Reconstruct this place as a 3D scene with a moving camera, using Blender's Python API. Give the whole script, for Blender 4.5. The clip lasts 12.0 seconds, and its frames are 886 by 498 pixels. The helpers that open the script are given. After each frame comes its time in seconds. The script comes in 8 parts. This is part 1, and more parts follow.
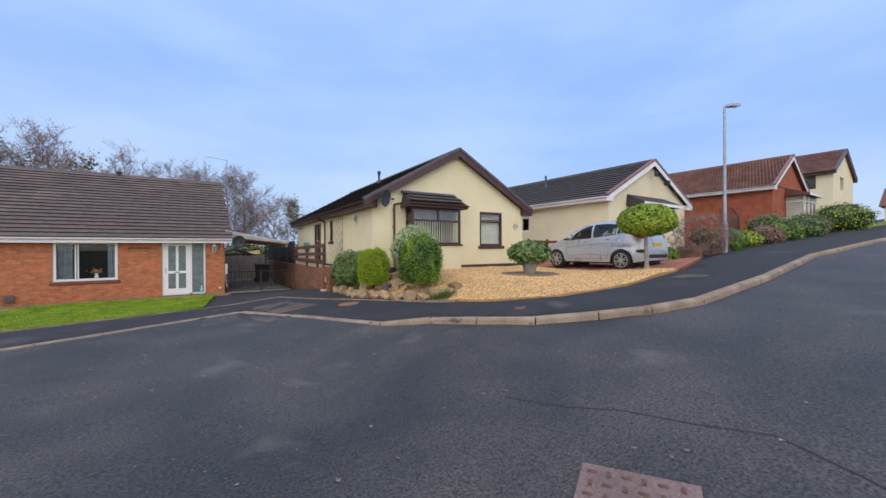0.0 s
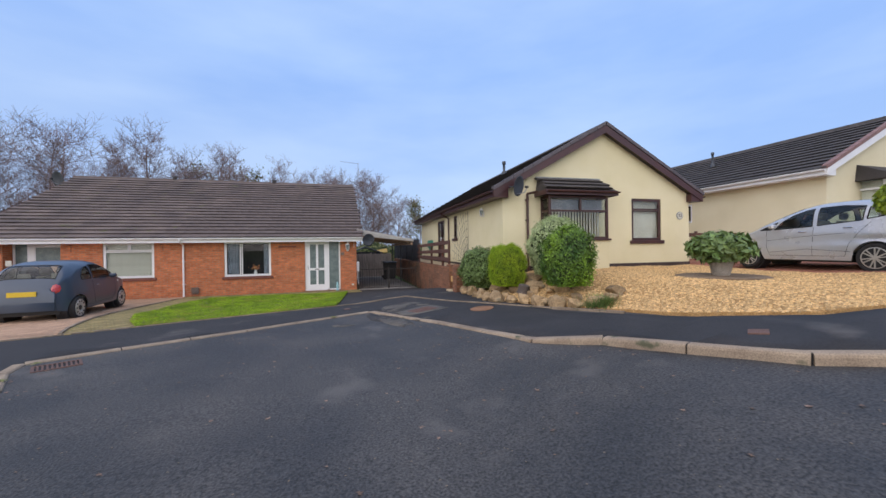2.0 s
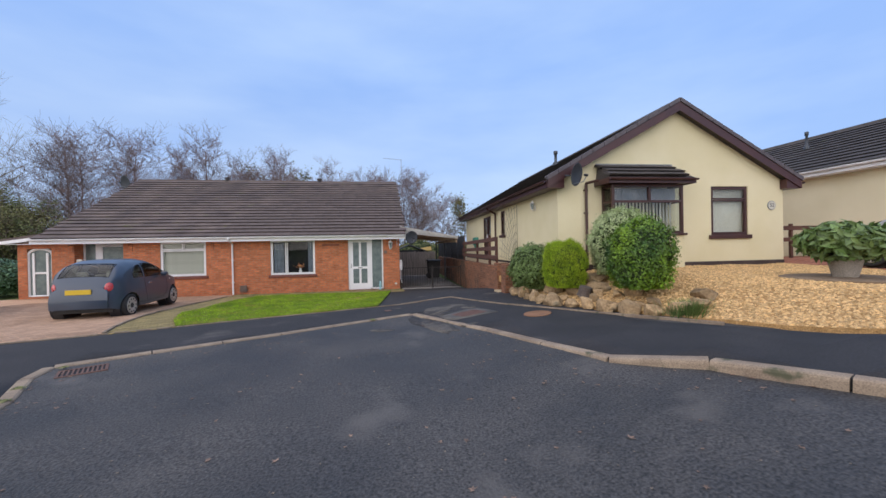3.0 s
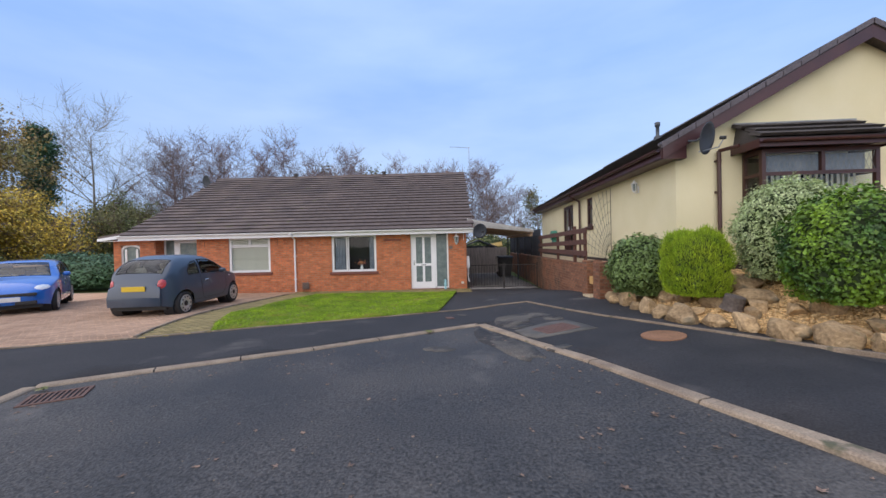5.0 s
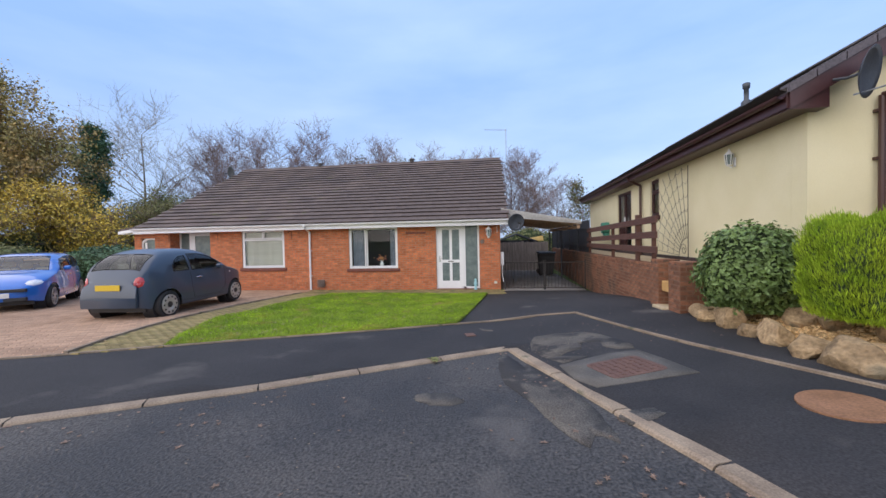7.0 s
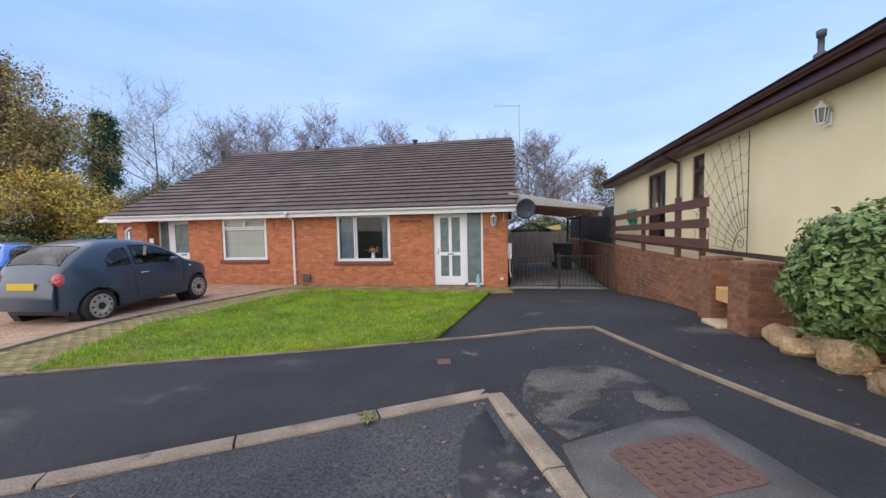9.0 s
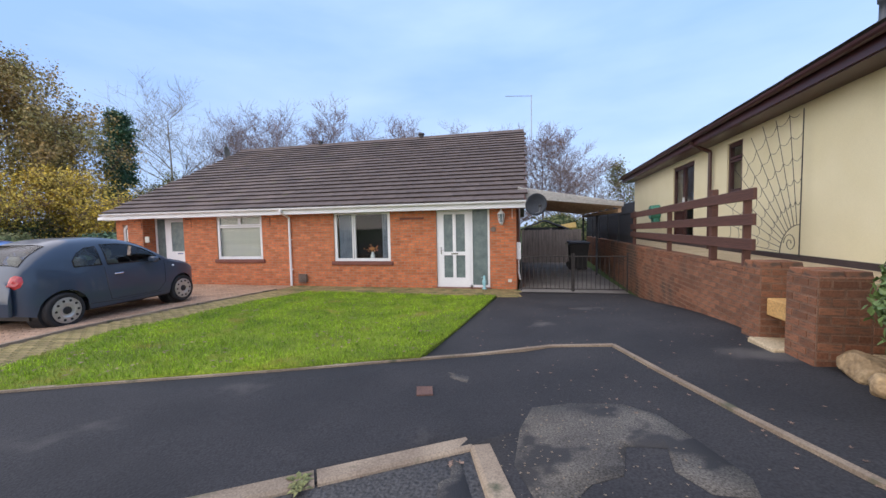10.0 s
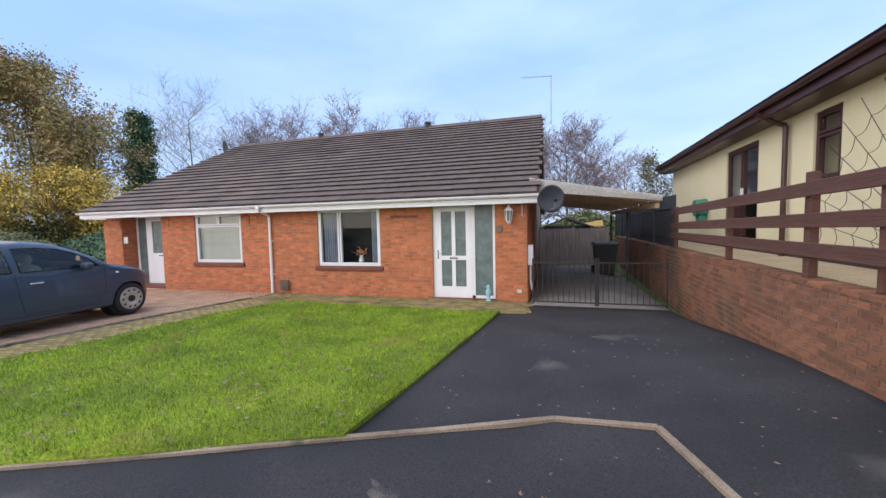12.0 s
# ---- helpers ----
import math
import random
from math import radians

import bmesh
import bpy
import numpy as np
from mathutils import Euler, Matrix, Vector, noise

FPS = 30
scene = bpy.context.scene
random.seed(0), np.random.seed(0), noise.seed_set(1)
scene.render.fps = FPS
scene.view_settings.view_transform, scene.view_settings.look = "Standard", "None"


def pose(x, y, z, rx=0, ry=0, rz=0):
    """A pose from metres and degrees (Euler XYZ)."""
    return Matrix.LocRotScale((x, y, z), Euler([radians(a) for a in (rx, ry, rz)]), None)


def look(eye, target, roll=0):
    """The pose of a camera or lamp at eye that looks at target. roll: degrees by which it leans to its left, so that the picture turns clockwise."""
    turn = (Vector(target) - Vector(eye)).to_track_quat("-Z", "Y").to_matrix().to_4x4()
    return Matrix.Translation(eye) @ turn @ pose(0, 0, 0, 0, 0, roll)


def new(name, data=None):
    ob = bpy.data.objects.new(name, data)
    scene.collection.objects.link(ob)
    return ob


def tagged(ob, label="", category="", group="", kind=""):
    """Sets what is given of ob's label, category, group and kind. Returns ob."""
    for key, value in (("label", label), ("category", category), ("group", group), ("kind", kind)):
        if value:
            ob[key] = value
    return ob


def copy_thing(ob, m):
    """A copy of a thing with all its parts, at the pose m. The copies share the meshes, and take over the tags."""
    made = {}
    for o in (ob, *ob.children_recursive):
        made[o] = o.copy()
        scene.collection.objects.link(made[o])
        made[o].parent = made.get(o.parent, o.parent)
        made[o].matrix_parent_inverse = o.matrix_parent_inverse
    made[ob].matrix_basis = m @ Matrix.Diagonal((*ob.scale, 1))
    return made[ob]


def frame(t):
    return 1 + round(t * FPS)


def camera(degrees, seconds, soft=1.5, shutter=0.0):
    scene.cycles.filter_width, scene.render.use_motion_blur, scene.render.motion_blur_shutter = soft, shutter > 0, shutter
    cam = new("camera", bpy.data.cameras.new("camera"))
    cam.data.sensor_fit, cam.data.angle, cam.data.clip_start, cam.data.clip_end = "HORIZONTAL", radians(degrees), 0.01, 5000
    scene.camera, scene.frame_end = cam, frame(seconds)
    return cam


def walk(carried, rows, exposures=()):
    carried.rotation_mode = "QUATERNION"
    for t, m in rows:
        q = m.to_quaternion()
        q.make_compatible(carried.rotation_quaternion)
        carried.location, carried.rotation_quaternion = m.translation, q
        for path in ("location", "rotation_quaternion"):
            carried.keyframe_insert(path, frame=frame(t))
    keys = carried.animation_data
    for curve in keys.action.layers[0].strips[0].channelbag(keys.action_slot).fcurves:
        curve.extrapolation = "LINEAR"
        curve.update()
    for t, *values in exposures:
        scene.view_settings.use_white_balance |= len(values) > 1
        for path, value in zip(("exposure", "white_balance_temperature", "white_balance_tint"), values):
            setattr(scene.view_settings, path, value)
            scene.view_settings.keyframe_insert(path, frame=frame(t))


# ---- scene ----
cam = camera(100.1, 12.0)
PATH = [
    (0, (-1.23, -18.678, 1.892), (-0.104, -17.025, 1.888), -0.3),
    (0.5, (-1.162, -18.312, 1.886), (-0.188, -16.566, 1.877), -0.4),
    (1, (-1.11, -17.945, 1.863), (-0.28, -16.125, 1.86), -0.6),
    (1.5, (-1.039, -17.564, 1.861), (-0.333, -15.692, 1.852), -0.7),
    (2, (-1.026, -17.098, 1.83), (-0.455, -15.181, 1.823), -0.8),
    (2.5, (-0.939, -16.703, 1.848), (-0.49, -14.754, 1.834), -1.0),
    (3, (-0.861, -16.249, 1.802), (-0.522, -14.278, 1.789), -1.1),
    (3.5, (-0.812, -15.796, 1.76), (-0.577, -13.81, 1.75), -1.1),
    (3.7, (-0.801, -15.622, 1.762), (-0.612, -13.631, 1.753), -1.4),
    (5.5, (-0.565, -13.972, 1.724), (-0.666, -11.975, 1.691), -1.1),
    (6, (-0.491, -13.471, 1.723), (-0.652, -11.478, 1.681), -1.1),
    (6.5, (-0.432, -13.024, 1.72), (-0.641, -11.036, 1.673), -1.1),
    (7, (-0.357, -12.568, 1.697), (-0.606, -10.584, 1.649), -1.2),
    (9, (0.048, -10.857, 1.697), (-0.303, -8.891, 1.592), -1.1),
    (9.5, (0.129, -10.448, 1.693), (-0.259, -8.489, 1.582), -1.1),
    (10, (0.207, -10.011, 1.69), (-0.221, -8.06, 1.575), -1.1),
    (10.5, (0.276, -9.597, 1.69), (-0.185, -7.654, 1.571), -1.2),
    (11, (0.353, -9.161, 1.69), (-0.15, -7.229, 1.566), -1.3),
    (11.5, (0.411, -8.742, 1.686), (-0.118, -6.817, 1.561), -1.2),
    (12, (0.486, -8.302, 1.719), (-0.069, -6.385, 1.595), -1.2),
]
walk(cam, [(t, look(eye, target, roll)) for t, eye, target, roll in PATH], [(0, 0.05), (3, 0.02), (6, 0.17), (9.5, 0.29), (12, 0.43)])

# ---- world, sun, exposure ----
world = bpy.data.worlds.new("sky")
scene.world = world
world.use_nodes = True
wn, wl = world.node_tree.nodes, world.node_tree.links
sky = wn.new("ShaderNodeTexSky")
sky.sky_type, sky.sun_disc = "NISHITA", False
sky.sun_elevation, sky.sun_rotation = radians(28), radians(220)
sky.air_density, sky.dust_density, sky.ozone_density = 1.0, 1.5, 3.0
w_coord = wn.new("ShaderNodeTexCoord")
w_map = wn.new("ShaderNodeMapping")
w_map.inputs["Scale"].default_value = (1.0, 1.0, 3.6)
w_noise = wn.new("ShaderNodeTexNoise")
w_noise.inputs["Scale"].default_value, w_noise.inputs["Detail"].default_value = 1.7, 5
w_ramp = wn.new("ShaderNodeValToRGB")
w_ramp.color_ramp.elements[0].position, w_ramp.color_ramp.elements[0].color = 0.36, (0.36, 0.50, 0.80, 1)
w_ramp.color_ramp.elements[1].position, w_ramp.color_ramp.elements[1].color = 0.66, (0.53, 0.64, 0.85, 1)
w_sep = wn.new("ShaderNodeSeparateXYZ")
w_el = wn.new("ShaderNodeValToRGB")
w_el.color_ramp.elements[0].position, w_el.color_ramp.elements[0].color = 0.0, (0.86, 0.88, 0.93, 1)
w_el.color_ramp.elements[1].position, w_el.color_ramp.elements[1].color = 0.42, (0.82, 0.95, 1.12, 1)
w_mul = wn.new("ShaderNodeMix")
w_mul.data_type, w_mul.blend_type = "RGBA", "MULTIPLY"
w_mul.inputs[0].default_value = 1.0
w_add = wn.new("ShaderNodeMix")
w_add.data_type, w_add.blend_type = "RGBA", "ADD"
w_add.inputs[0].default_value = 0.035
w_bg = wn["Background"]
w_bg.inputs["Strength"].default_value = 0.95
wl.new(w_coord.outputs["Generated"], w_map.inputs["Vector"])
wl.new(w_map.outputs["Vector"], w_noise.inputs["Vector"])
wl.new(w_noise.outputs["Fac"], w_ramp.inputs["Fac"])
wl.new(w_coord.outputs["Generated"], w_sep.inputs["Vector"])
wl.new(w_sep.outputs["Z"], w_el.inputs["Fac"])
wl.new(w_ramp.outputs["Color"], w_mul.inputs[6])
wl.new(w_el.outputs["Color"], w_mul.inputs[7])
wl.new(w_mul.outputs[2], w_add.inputs[6])
wl.new(sky.outputs["Color"], w_add.inputs[7])
wl.new(w_add.outputs[2], w_bg.inputs["Color"])

sun_data = bpy.data.lights.new("sun", "SUN")
sun_data.energy, sun_data.angle, sun_data.color = 3.1, radians(140), (1.0, 0.80, 0.58)
sun = new("sun", sun_data)
sun.matrix_world = look((0, 0, 30), (17, 20, 16))


# ---- materials ----
def mat(name, c1, c2, rough=0.8, scale=3.0, fine=60.0, bump=0.15, metal=0.0, vary=0.0, obvary=0.0,
        fine_amt=0.25, stretch=(1, 1, 1), sub=None, spots=None, coat=0.0, dist=0.01):
    m = bpy.data.materials.new(name)
    m.use_nodes = True
    n, l = m.node_tree.nodes, m.node_tree.links
    b = n["Principled BSDF"]
    co = n.new("ShaderNodeTexCoord")
    mp = n.new("ShaderNodeMapping")
    mp.inputs["Scale"].default_value = stretch
    l.new(co.outputs["Object"], mp.inputs["Vector"])
    n1 = n.new("ShaderNodeTexNoise")
    n1.inputs["Scale"].default_value, n1.inputs["Detail"].default_value = scale, 5
    l.new(mp.outputs["Vector"], n1.inputs["Vector"])
    n2 = n.new("ShaderNodeTexNoise")
    n2.inputs["Scale"].default_value, n2.inputs["Detail"].default_value = fine, 3
    l.new(mp.outputs["Vector"], n2.inputs["Vector"])
    ramp = n.new("ShaderNodeMapRange")
    ramp.inputs[1].default_value, ramp.inputs[2].default_value = 0.34, 0.66
    l.new(n1.outputs["Fac"], ramp.inputs[0])
    mix = n.new("ShaderNodeMix")
    mix.data_type = "RGBA"
    mix.inputs[6].default_value, mix.inputs[7].default_value = (*c1, 1), (*c2, 1)
    l.new(ramp.outputs[0], mix.inputs[0])
    col = mix.outputs[2]
    hsv = n.new("ShaderNodeHueSaturation")
    val = n.new("ShaderNodeMapRange")
    val.inputs[1].default_value, val.inputs[2].default_value = 0.3, 0.7
    val.inputs[3].default_value, val.inputs[4].default_value = 1 - fine_amt, 1 + fine_amt
    l.new(n2.outputs["Fac"], val.inputs[0])
    v = val.outputs[0]
    for amount, node, out in ((vary, "ShaderNodeNewGeometry", "Random Per Island"), (obvary, "ShaderNodeObjectInfo", "Random")):
        if amount:
            g = n.new(node)
            r = n.new("ShaderNodeMapRange")
            r.inputs[3].default_value, r.inputs[4].default_value = 1 - amount, 1 + amount
            l.new(g.outputs[out], r.inputs[0])
            mu = n.new("ShaderNodeMath")
            mu.operation = "MULTIPLY"
            l.new(v, mu.inputs[0])
            l.new(r.outputs[0], mu.inputs[1])
            v = mu.outputs[0]
    l.new(v, hsv.inputs["Value"])
    l.new(col, hsv.inputs["Color"])
    col = hsv.outputs["Color"]
    if spots:
        sc, lo, hi, sp_col = spots
        n3 = n.new("ShaderNodeTexNoise")
        n3.inputs["Scale"].default_value, n3.inputs["Detail"].default_value = sc, 6
        l.new(mp.outputs["Vector"], n3.inputs["Vector"])
        r3 = n.new("ShaderNodeMapRange")
        r3.inputs[1].default_value, r3.inputs[2].default_value = lo, hi
        l.new(n3.outputs["Fac"], r3.inputs[0])
        m3 = n.new("ShaderNodeMix")
        m3.data_type = "RGBA"
        m3.inputs[7].default_value = (*sp_col, 1)
        l.new(r3.outputs[0], m3.inputs[0])
        l.new(col, m3.inputs[6])
        col = m3.outputs[2]
    l.new(col, b.inputs["Base Color"])
    rr = n.new("ShaderNodeMapRange")
    rr.inputs[3].default_value, rr.inputs[4].default_value = max(0.02, rough - 0.08), min(1, rough + 0.08)
    l.new(n1.outputs["Fac"], rr.inputs[0])
    l.new(rr.outputs[0], b.inputs["Roughness"])
    b.inputs["Metallic"].default_value = metal
    b.inputs["Coat Weight"].default_value = coat
    if sub:
        b.inputs["Subsurface Weight"].default_value = sub
    if bump:
        bp = n.new("ShaderNodeBump")
        bp.inputs["Strength"].default_value, bp.inputs["Distance"].default_value = bump, dist
        l.new(n2.outputs["Fac"], bp.inputs["Height"])
        l.new(bp.outputs["Normal"], b.inputs["Normal"])
    return m


def glass_mat(name, tint=(0.9, 0.95, 0.95), rough=0.0):
    m = bpy.data.materials.new(name)
    m.use_nodes = True
    b = m.node_tree.nodes["Principled BSDF"]
    b.inputs["Base Color"].default_value = (*tint, 1)
    b.inputs["Transmission Weight"].default_value = 1.0
    b.inputs["Roughness"].default_value = rough
    b.inputs["IOR"].default_value = 1.3
    return m


M = {}
M["asphalt"] = mat("road_asphalt", (0.034, 0.034, 0.035), (0.070, 0.065, 0.060), 0.66, 0.8, 52, 0.9, fine_amt=0.75, spots=(1.1, 0.60, 0.74, (0.115, 0.105, 0.095)), dist=0.012)
M["tarmac"] = mat("pavement_tarmac", (0.017, 0.017, 0.019), (0.032, 0.031, 0.033), 0.84, 1.3, 70, 0.6, fine_amt=0.5, spots=(0.9, 0.64, 0.74, (0.085, 0.078, 0.072)), dist=0.008)
M["patch"] = mat("worn_asphalt_patch", (0.065, 0.060, 0.055), (0.125, 0.115, 0.10), 0.9, 2.5, 90, 0.7, fine_amt=0.6, spots=(2.4, 0.52, 0.58, (0.035, 0.035, 0.037)))
M["surround"] = mat("grey_concrete", (0.085, 0.080, 0.072), (0.125, 0.117, 0.105), 0.85, 3, 90, 0.4, fine_amt=0.25)
M["kerb"] = mat("kerb_concrete", (0.21, 0.16, 0.115), (0.33, 0.26, 0.185), 0.9, 3, 80, 0.3, obvary=0.12, spots=(4, 0.62, 0.7, (0.10, 0.10, 0.06)))
M["dirt"] = mat("trodden_dirt", (0.17, 0.12, 0.075), (0.25, 0.18, 0.115), 0.95, 3, 60, 0.4)
M["verge"] = mat("dry_verge_cap", (0.085, 0.075, 0.085), (0.12, 0.105, 0.115), 0.6, 3, 40, 0.1)
M["vergered"] = mat("red_verge_tile", (0.21, 0.12, 0.11), (0.27, 0.16, 0.145), 0.7, 3, 40, 0.2)
M["earth"] = mat("earth", (0.06, 0.05, 0.03), (0.11, 0.09, 0.05), 0.95, 1, 30, 0.4)
M["grass"] = mat("lawn_soil", (0.10, 0.14, 0.008), (0.20, 0.26, 0.015), 0.95, 1.2, 45, 0.6, fine_amt=0.45)
M["blade"] = mat("grass_blade", (0.14, 0.25, 0.005), (0.31, 0.46, 0.012), 0.7, 1.9, 14, 0, vary=0.5, fine_amt=0.45, spots=(2.2, 0.58, 0.70, (0.34, 0.30, 0.06)))
M["field"] = mat("field_grass", (0.05, 0.09, 0.02), (0.09, 0.14, 0.03), 0.95, 0.05, 2, 0.2)
M["brick"] = mat("orange_brick", (0.44, 0.125, 0.048), (0.57, 0.19, 0.072), 0.85, 5, 90, 0.25, vary=0.22, obvary=0.22)
M["mortar"] = mat("mortar", (0.32, 0.18, 0.11), (0.40, 0.24, 0.16), 0.95, 6, 80, 0.2)
M["oldbrick"] = mat("weathered_brick", (0.22, 0.090, 0.046), (0.37, 0.165, 0.088), 0.9, 1.3, 55, 0.5, vary=0.30, obvary=0.30, spots=(1.3, 0.44, 0.62, (0.085, 0.055, 0.038)))
M["oldmortar"] = mat("weathered_mortar", (0.17, 0.095, 0.06), (0.27, 0.16, 0.105), 0.95, 5, 80, 0.3)
M["darkbrick"] = mat("red_brick", (0.27, 0.07, 0.035), (0.36, 0.11, 0.055), 0.9, 3, 60, 0.2)
M["render"] = mat("cream_render", (0.73, 0.665, 0.42), (0.77, 0.705, 0.47), 0.9, 1.3, 140, 0.3, fine_amt=0.05)
M["render2"] = mat("pale_cream_render", (0.72, 0.655, 0.44), (0.77, 0.705, 0.49), 0.9, 1.1, 140, 0.3, fine_amt=0.05)
M["plinth"] = mat("dark_plinth_paint", (0.045, 0.03, 0.03), (0.07, 0.05, 0.048), 0.7, 3, 50, 0.2)
M["tile"] = mat("brown_roof_tile", (0.090, 0.070, 0.064), (0.15, 0.115, 0.10), 0.85, 0.9, 45, 0.4, vary=0.12, obvary=0.12, spots=(2.6, 0.62, 0.74, (0.13, 0.125, 0.06)))
M["tileb"] = mat("dark_roof_tile", (0.045, 0.040, 0.040), (0.080, 0.070, 0.066), 0.85, 0.9, 45, 0.4, vary=0.14, obvary=0.14, spots=(2.6, 0.60, 0.72, (0.07, 0.075, 0.04)))
M["tiled"] = mat("red_brown_roof_tile", (0.12, 0.055, 0.04), (0.17, 0.085, 0.06), 0.85, 0.9, 45, 0.4, vary=0.25)
M["upvc"] = mat("white_upvc", (0.78, 0.79, 0.80), (0.83, 0.84, 0.84), 0.35, 2, 30, 0.02, fine_amt=0.03)
M["brownup"] = mat("brown_upvc", (0.050, 0.020, 0.017), (0.070, 0.028, 0.023), 0.35, 2, 30, 0.03, fine_amt=0.08)
M["fascia"] = mat("rosewood_fascia", (0.052, 0.020, 0.022), (0.072, 0.028, 0.028), 0.4, 2, 30, 0.03, fine_amt=0.08)
M["sillred"] = mat("red_brown_sill", (0.14, 0.045, 0.03), (0.19, 0.065, 0.045), 0.6, 5, 60, 0.1)
M["glass"] = glass_mat("window_glass")
M["carglass"] = glass_mat("tinted_glass", (0.55, 0.62, 0.62))
# Near-black colour used as painted shade behind windows, a door and a grate.
M["dark"] = mat("shade_backing", (0.018, 0.018, 0.020), (0.030, 0.030, 0.032), 0.9, 2, 20, 0)
M["blind"] = mat("blind_fabric", (0.55, 0.54, 0.46), (0.63, 0.62, 0.54), 0.9, 3, 60, 0.05)
M["frost"] = mat("obscured_glass", (0.11, 0.15, 0.15), (0.17, 0.22, 0.21), 0.22, 5, 70, 0.3, fine_amt=0.2)
M["curtain"] = mat("grey_curtain", (0.17, 0.20, 0.25), (0.28, 0.31, 0.37), 0.9, 3, 50, 0.05)
M["wood"] = mat("stained_timber", (0.085, 0.038, 0.028), (0.13, 0.060, 0.045), 0.75, 2, 40, 0.3, stretch=(1, 0.15, 3))
M["blackfence"] = mat("dark_painted_fence", (0.022, 0.026, 0.034), (0.036, 0.041, 0.050), 0.7, 2, 50, 0.2)
M["greywood"] = mat("weathered_timber", (0.20, 0.175, 0.165), (0.32, 0.28, 0.255), 0.85, 3, 40, 0.3, stretch=(4, 4, 0.5), vary=0.2)
M["iron"] = mat("black_iron", (0.020, 0.018, 0.017), (0.035, 0.03, 0.027), 0.55, 10, 60, 0.1)
M["rock"] = mat("sandstone_rock", (0.26, 0.175, 0.09), (0.50, 0.36, 0.20), 0.9, 3.4, 26, 0.9, obvary=0.38, fine_amt=0.25, spots=(3.2, 0.56, 0.68, (0.13, 0.12, 0.085)), dist=0.03)
M["gravelbase"] = mat("gravel_bed_base", (0.38, 0.22, 0.08), (0.50, 0.31, 0.13), 0.95, 9, 70, 0.6, fine_amt=0.4)
M["gravel"] = mat("golden_gravel", (0.52, 0.33, 0.135), (0.66, 0.47, 0.24), 0.85, 30, 90, 0.1, vary=0.38)
M["paver"] = mat("block_paver", (0.39, 0.245, 0.155), (0.49, 0.325, 0.215), 0.9, 2, 70, 0.3, vary=0.18, obvary=0.18)
M["pathpaver"] = mat("mossy_block_paver", (0.24, 0.19, 0.075), (0.33, 0.25, 0.115), 0.95, 2, 60, 0.3, vary=0.25, obvary=0.25, spots=(3, 0.5, 0.65, (0.11, 0.13, 0.04)))
M["redpaver"] = mat("red_block_paver", (0.30, 0.12, 0.075), (0.38, 0.16, 0.10), 0.9, 2, 70, 0.3, vary=0.2)
M["concrete"] = mat("yard_concrete", (0.17, 0.16, 0.15), (0.26, 0.245, 0.225), 0.9, 1.2, 60, 0.3)
M["slab"] = mat("sandstone_slab", (0.42, 0.33, 0.20), (0.52, 0.42, 0.27), 0.85, 3, 50, 0.3)
M["oak"] = mat("yellow_stone_block", (0.50, 0.29, 0.10), (0.60, 0.37, 0.14), 0.8, 3, 50, 0.2)
M["manhole"] = mat("rusty_cover", (0.12, 0.065, 0.05), (0.18, 0.10, 0.075), 0.7, 4, 60, 0.4, metal=0.2)
M["roundcover"] = mat("orange_rusty_cover", (0.21, 0.105, 0.05), (0.29, 0.15, 0.08), 0.75, 4, 60, 0.4)
M["roadcover"] = mat("brown_cover", (0.17, 0.11, 0.095), (0.24, 0.16, 0.14), 0.6, 3, 50, 0.3)
M["leaf"] = mat("fallen_leaf", (0.13, 0.085, 0.065), (0.30, 0.20, 0.14), 0.8, 40, 90, 0.1, vary=0.4)
M["bark"] = mat("bark", (0.085, 0.070, 0.060), (0.15, 0.125, 0.11), 0.95, 3, 30, 0.5)
M["twig"] = mat("grey_brown_twigs", (0.17, 0.125, 0.12), (0.25, 0.18, 0.17), 0.95, 0.8, 12, 0, vary=0.2)
M["birchtwig"] = mat("pale_twigs", (0.21, 0.185, 0.15), (0.29, 0.25, 0.20), 0.95, 0.8, 12, 0, vary=0.2)
M["oakleaf"] = mat("autumn_oak_leaves", (0.28, 0.26, 0.085), (0.46, 0.30, 0.11), 0.75, 0.5, 12, 0, vary=0.35)
M["ivy"] = mat("ivy_leaves", (0.07, 0.14, 0.075), (0.11, 0.20, 0.10), 0.6, 0.8, 12, 0, vary=0.35)
M["yellowleaf"] = mat("yellow_autumn_leaves", (0.70, 0.46, 0.05), (0.44, 0.36, 0.08), 0.75, 0.7, 12, 0, vary=0.35)
M["hedgeleaf"] = mat("hedge_leaves", (0.12, 0.15, 0.05), (0.22, 0.20, 0.08), 0.75, 0.7, 12, 0, vary=0.35)
M["laurel"] = mat("shrub_leaves", (0.085, 0.145, 0.034), (0.16, 0.24, 0.070), 0.5, 3, 30, 0, vary=0.35)
M["conifer"] = mat("lime_conifer_foliage", (0.20, 0.33, 0.010), (0.36, 0.48, 0.025), 0.75, 3, 30, 0, vary=0.35)
M["varieg"] = mat("variegated_leaves", (0.30, 0.40, 0.16), (0.46, 0.53, 0.28), 0.6, 6, 30, 0, vary=0.35)
M["euony"] = mat("green_gold_leaves", (0.028, 0.085, 0.010), (0.20, 0.34, 0.018), 0.5, 1.6, 30, 0, vary=0.4)
M["topiary"] = mat("topiary_leaves", (0.13, 0.24, 0.015), (0.34, 0.42, 0.03), 0.55, 3, 30, 0, vary=0.4)
M["redleaf"] = mat("red_brown_shrub", (0.20, 0.11, 0.09), (0.28, 0.17, 0.14), 0.8, 3, 30, 0, vary=0.3)
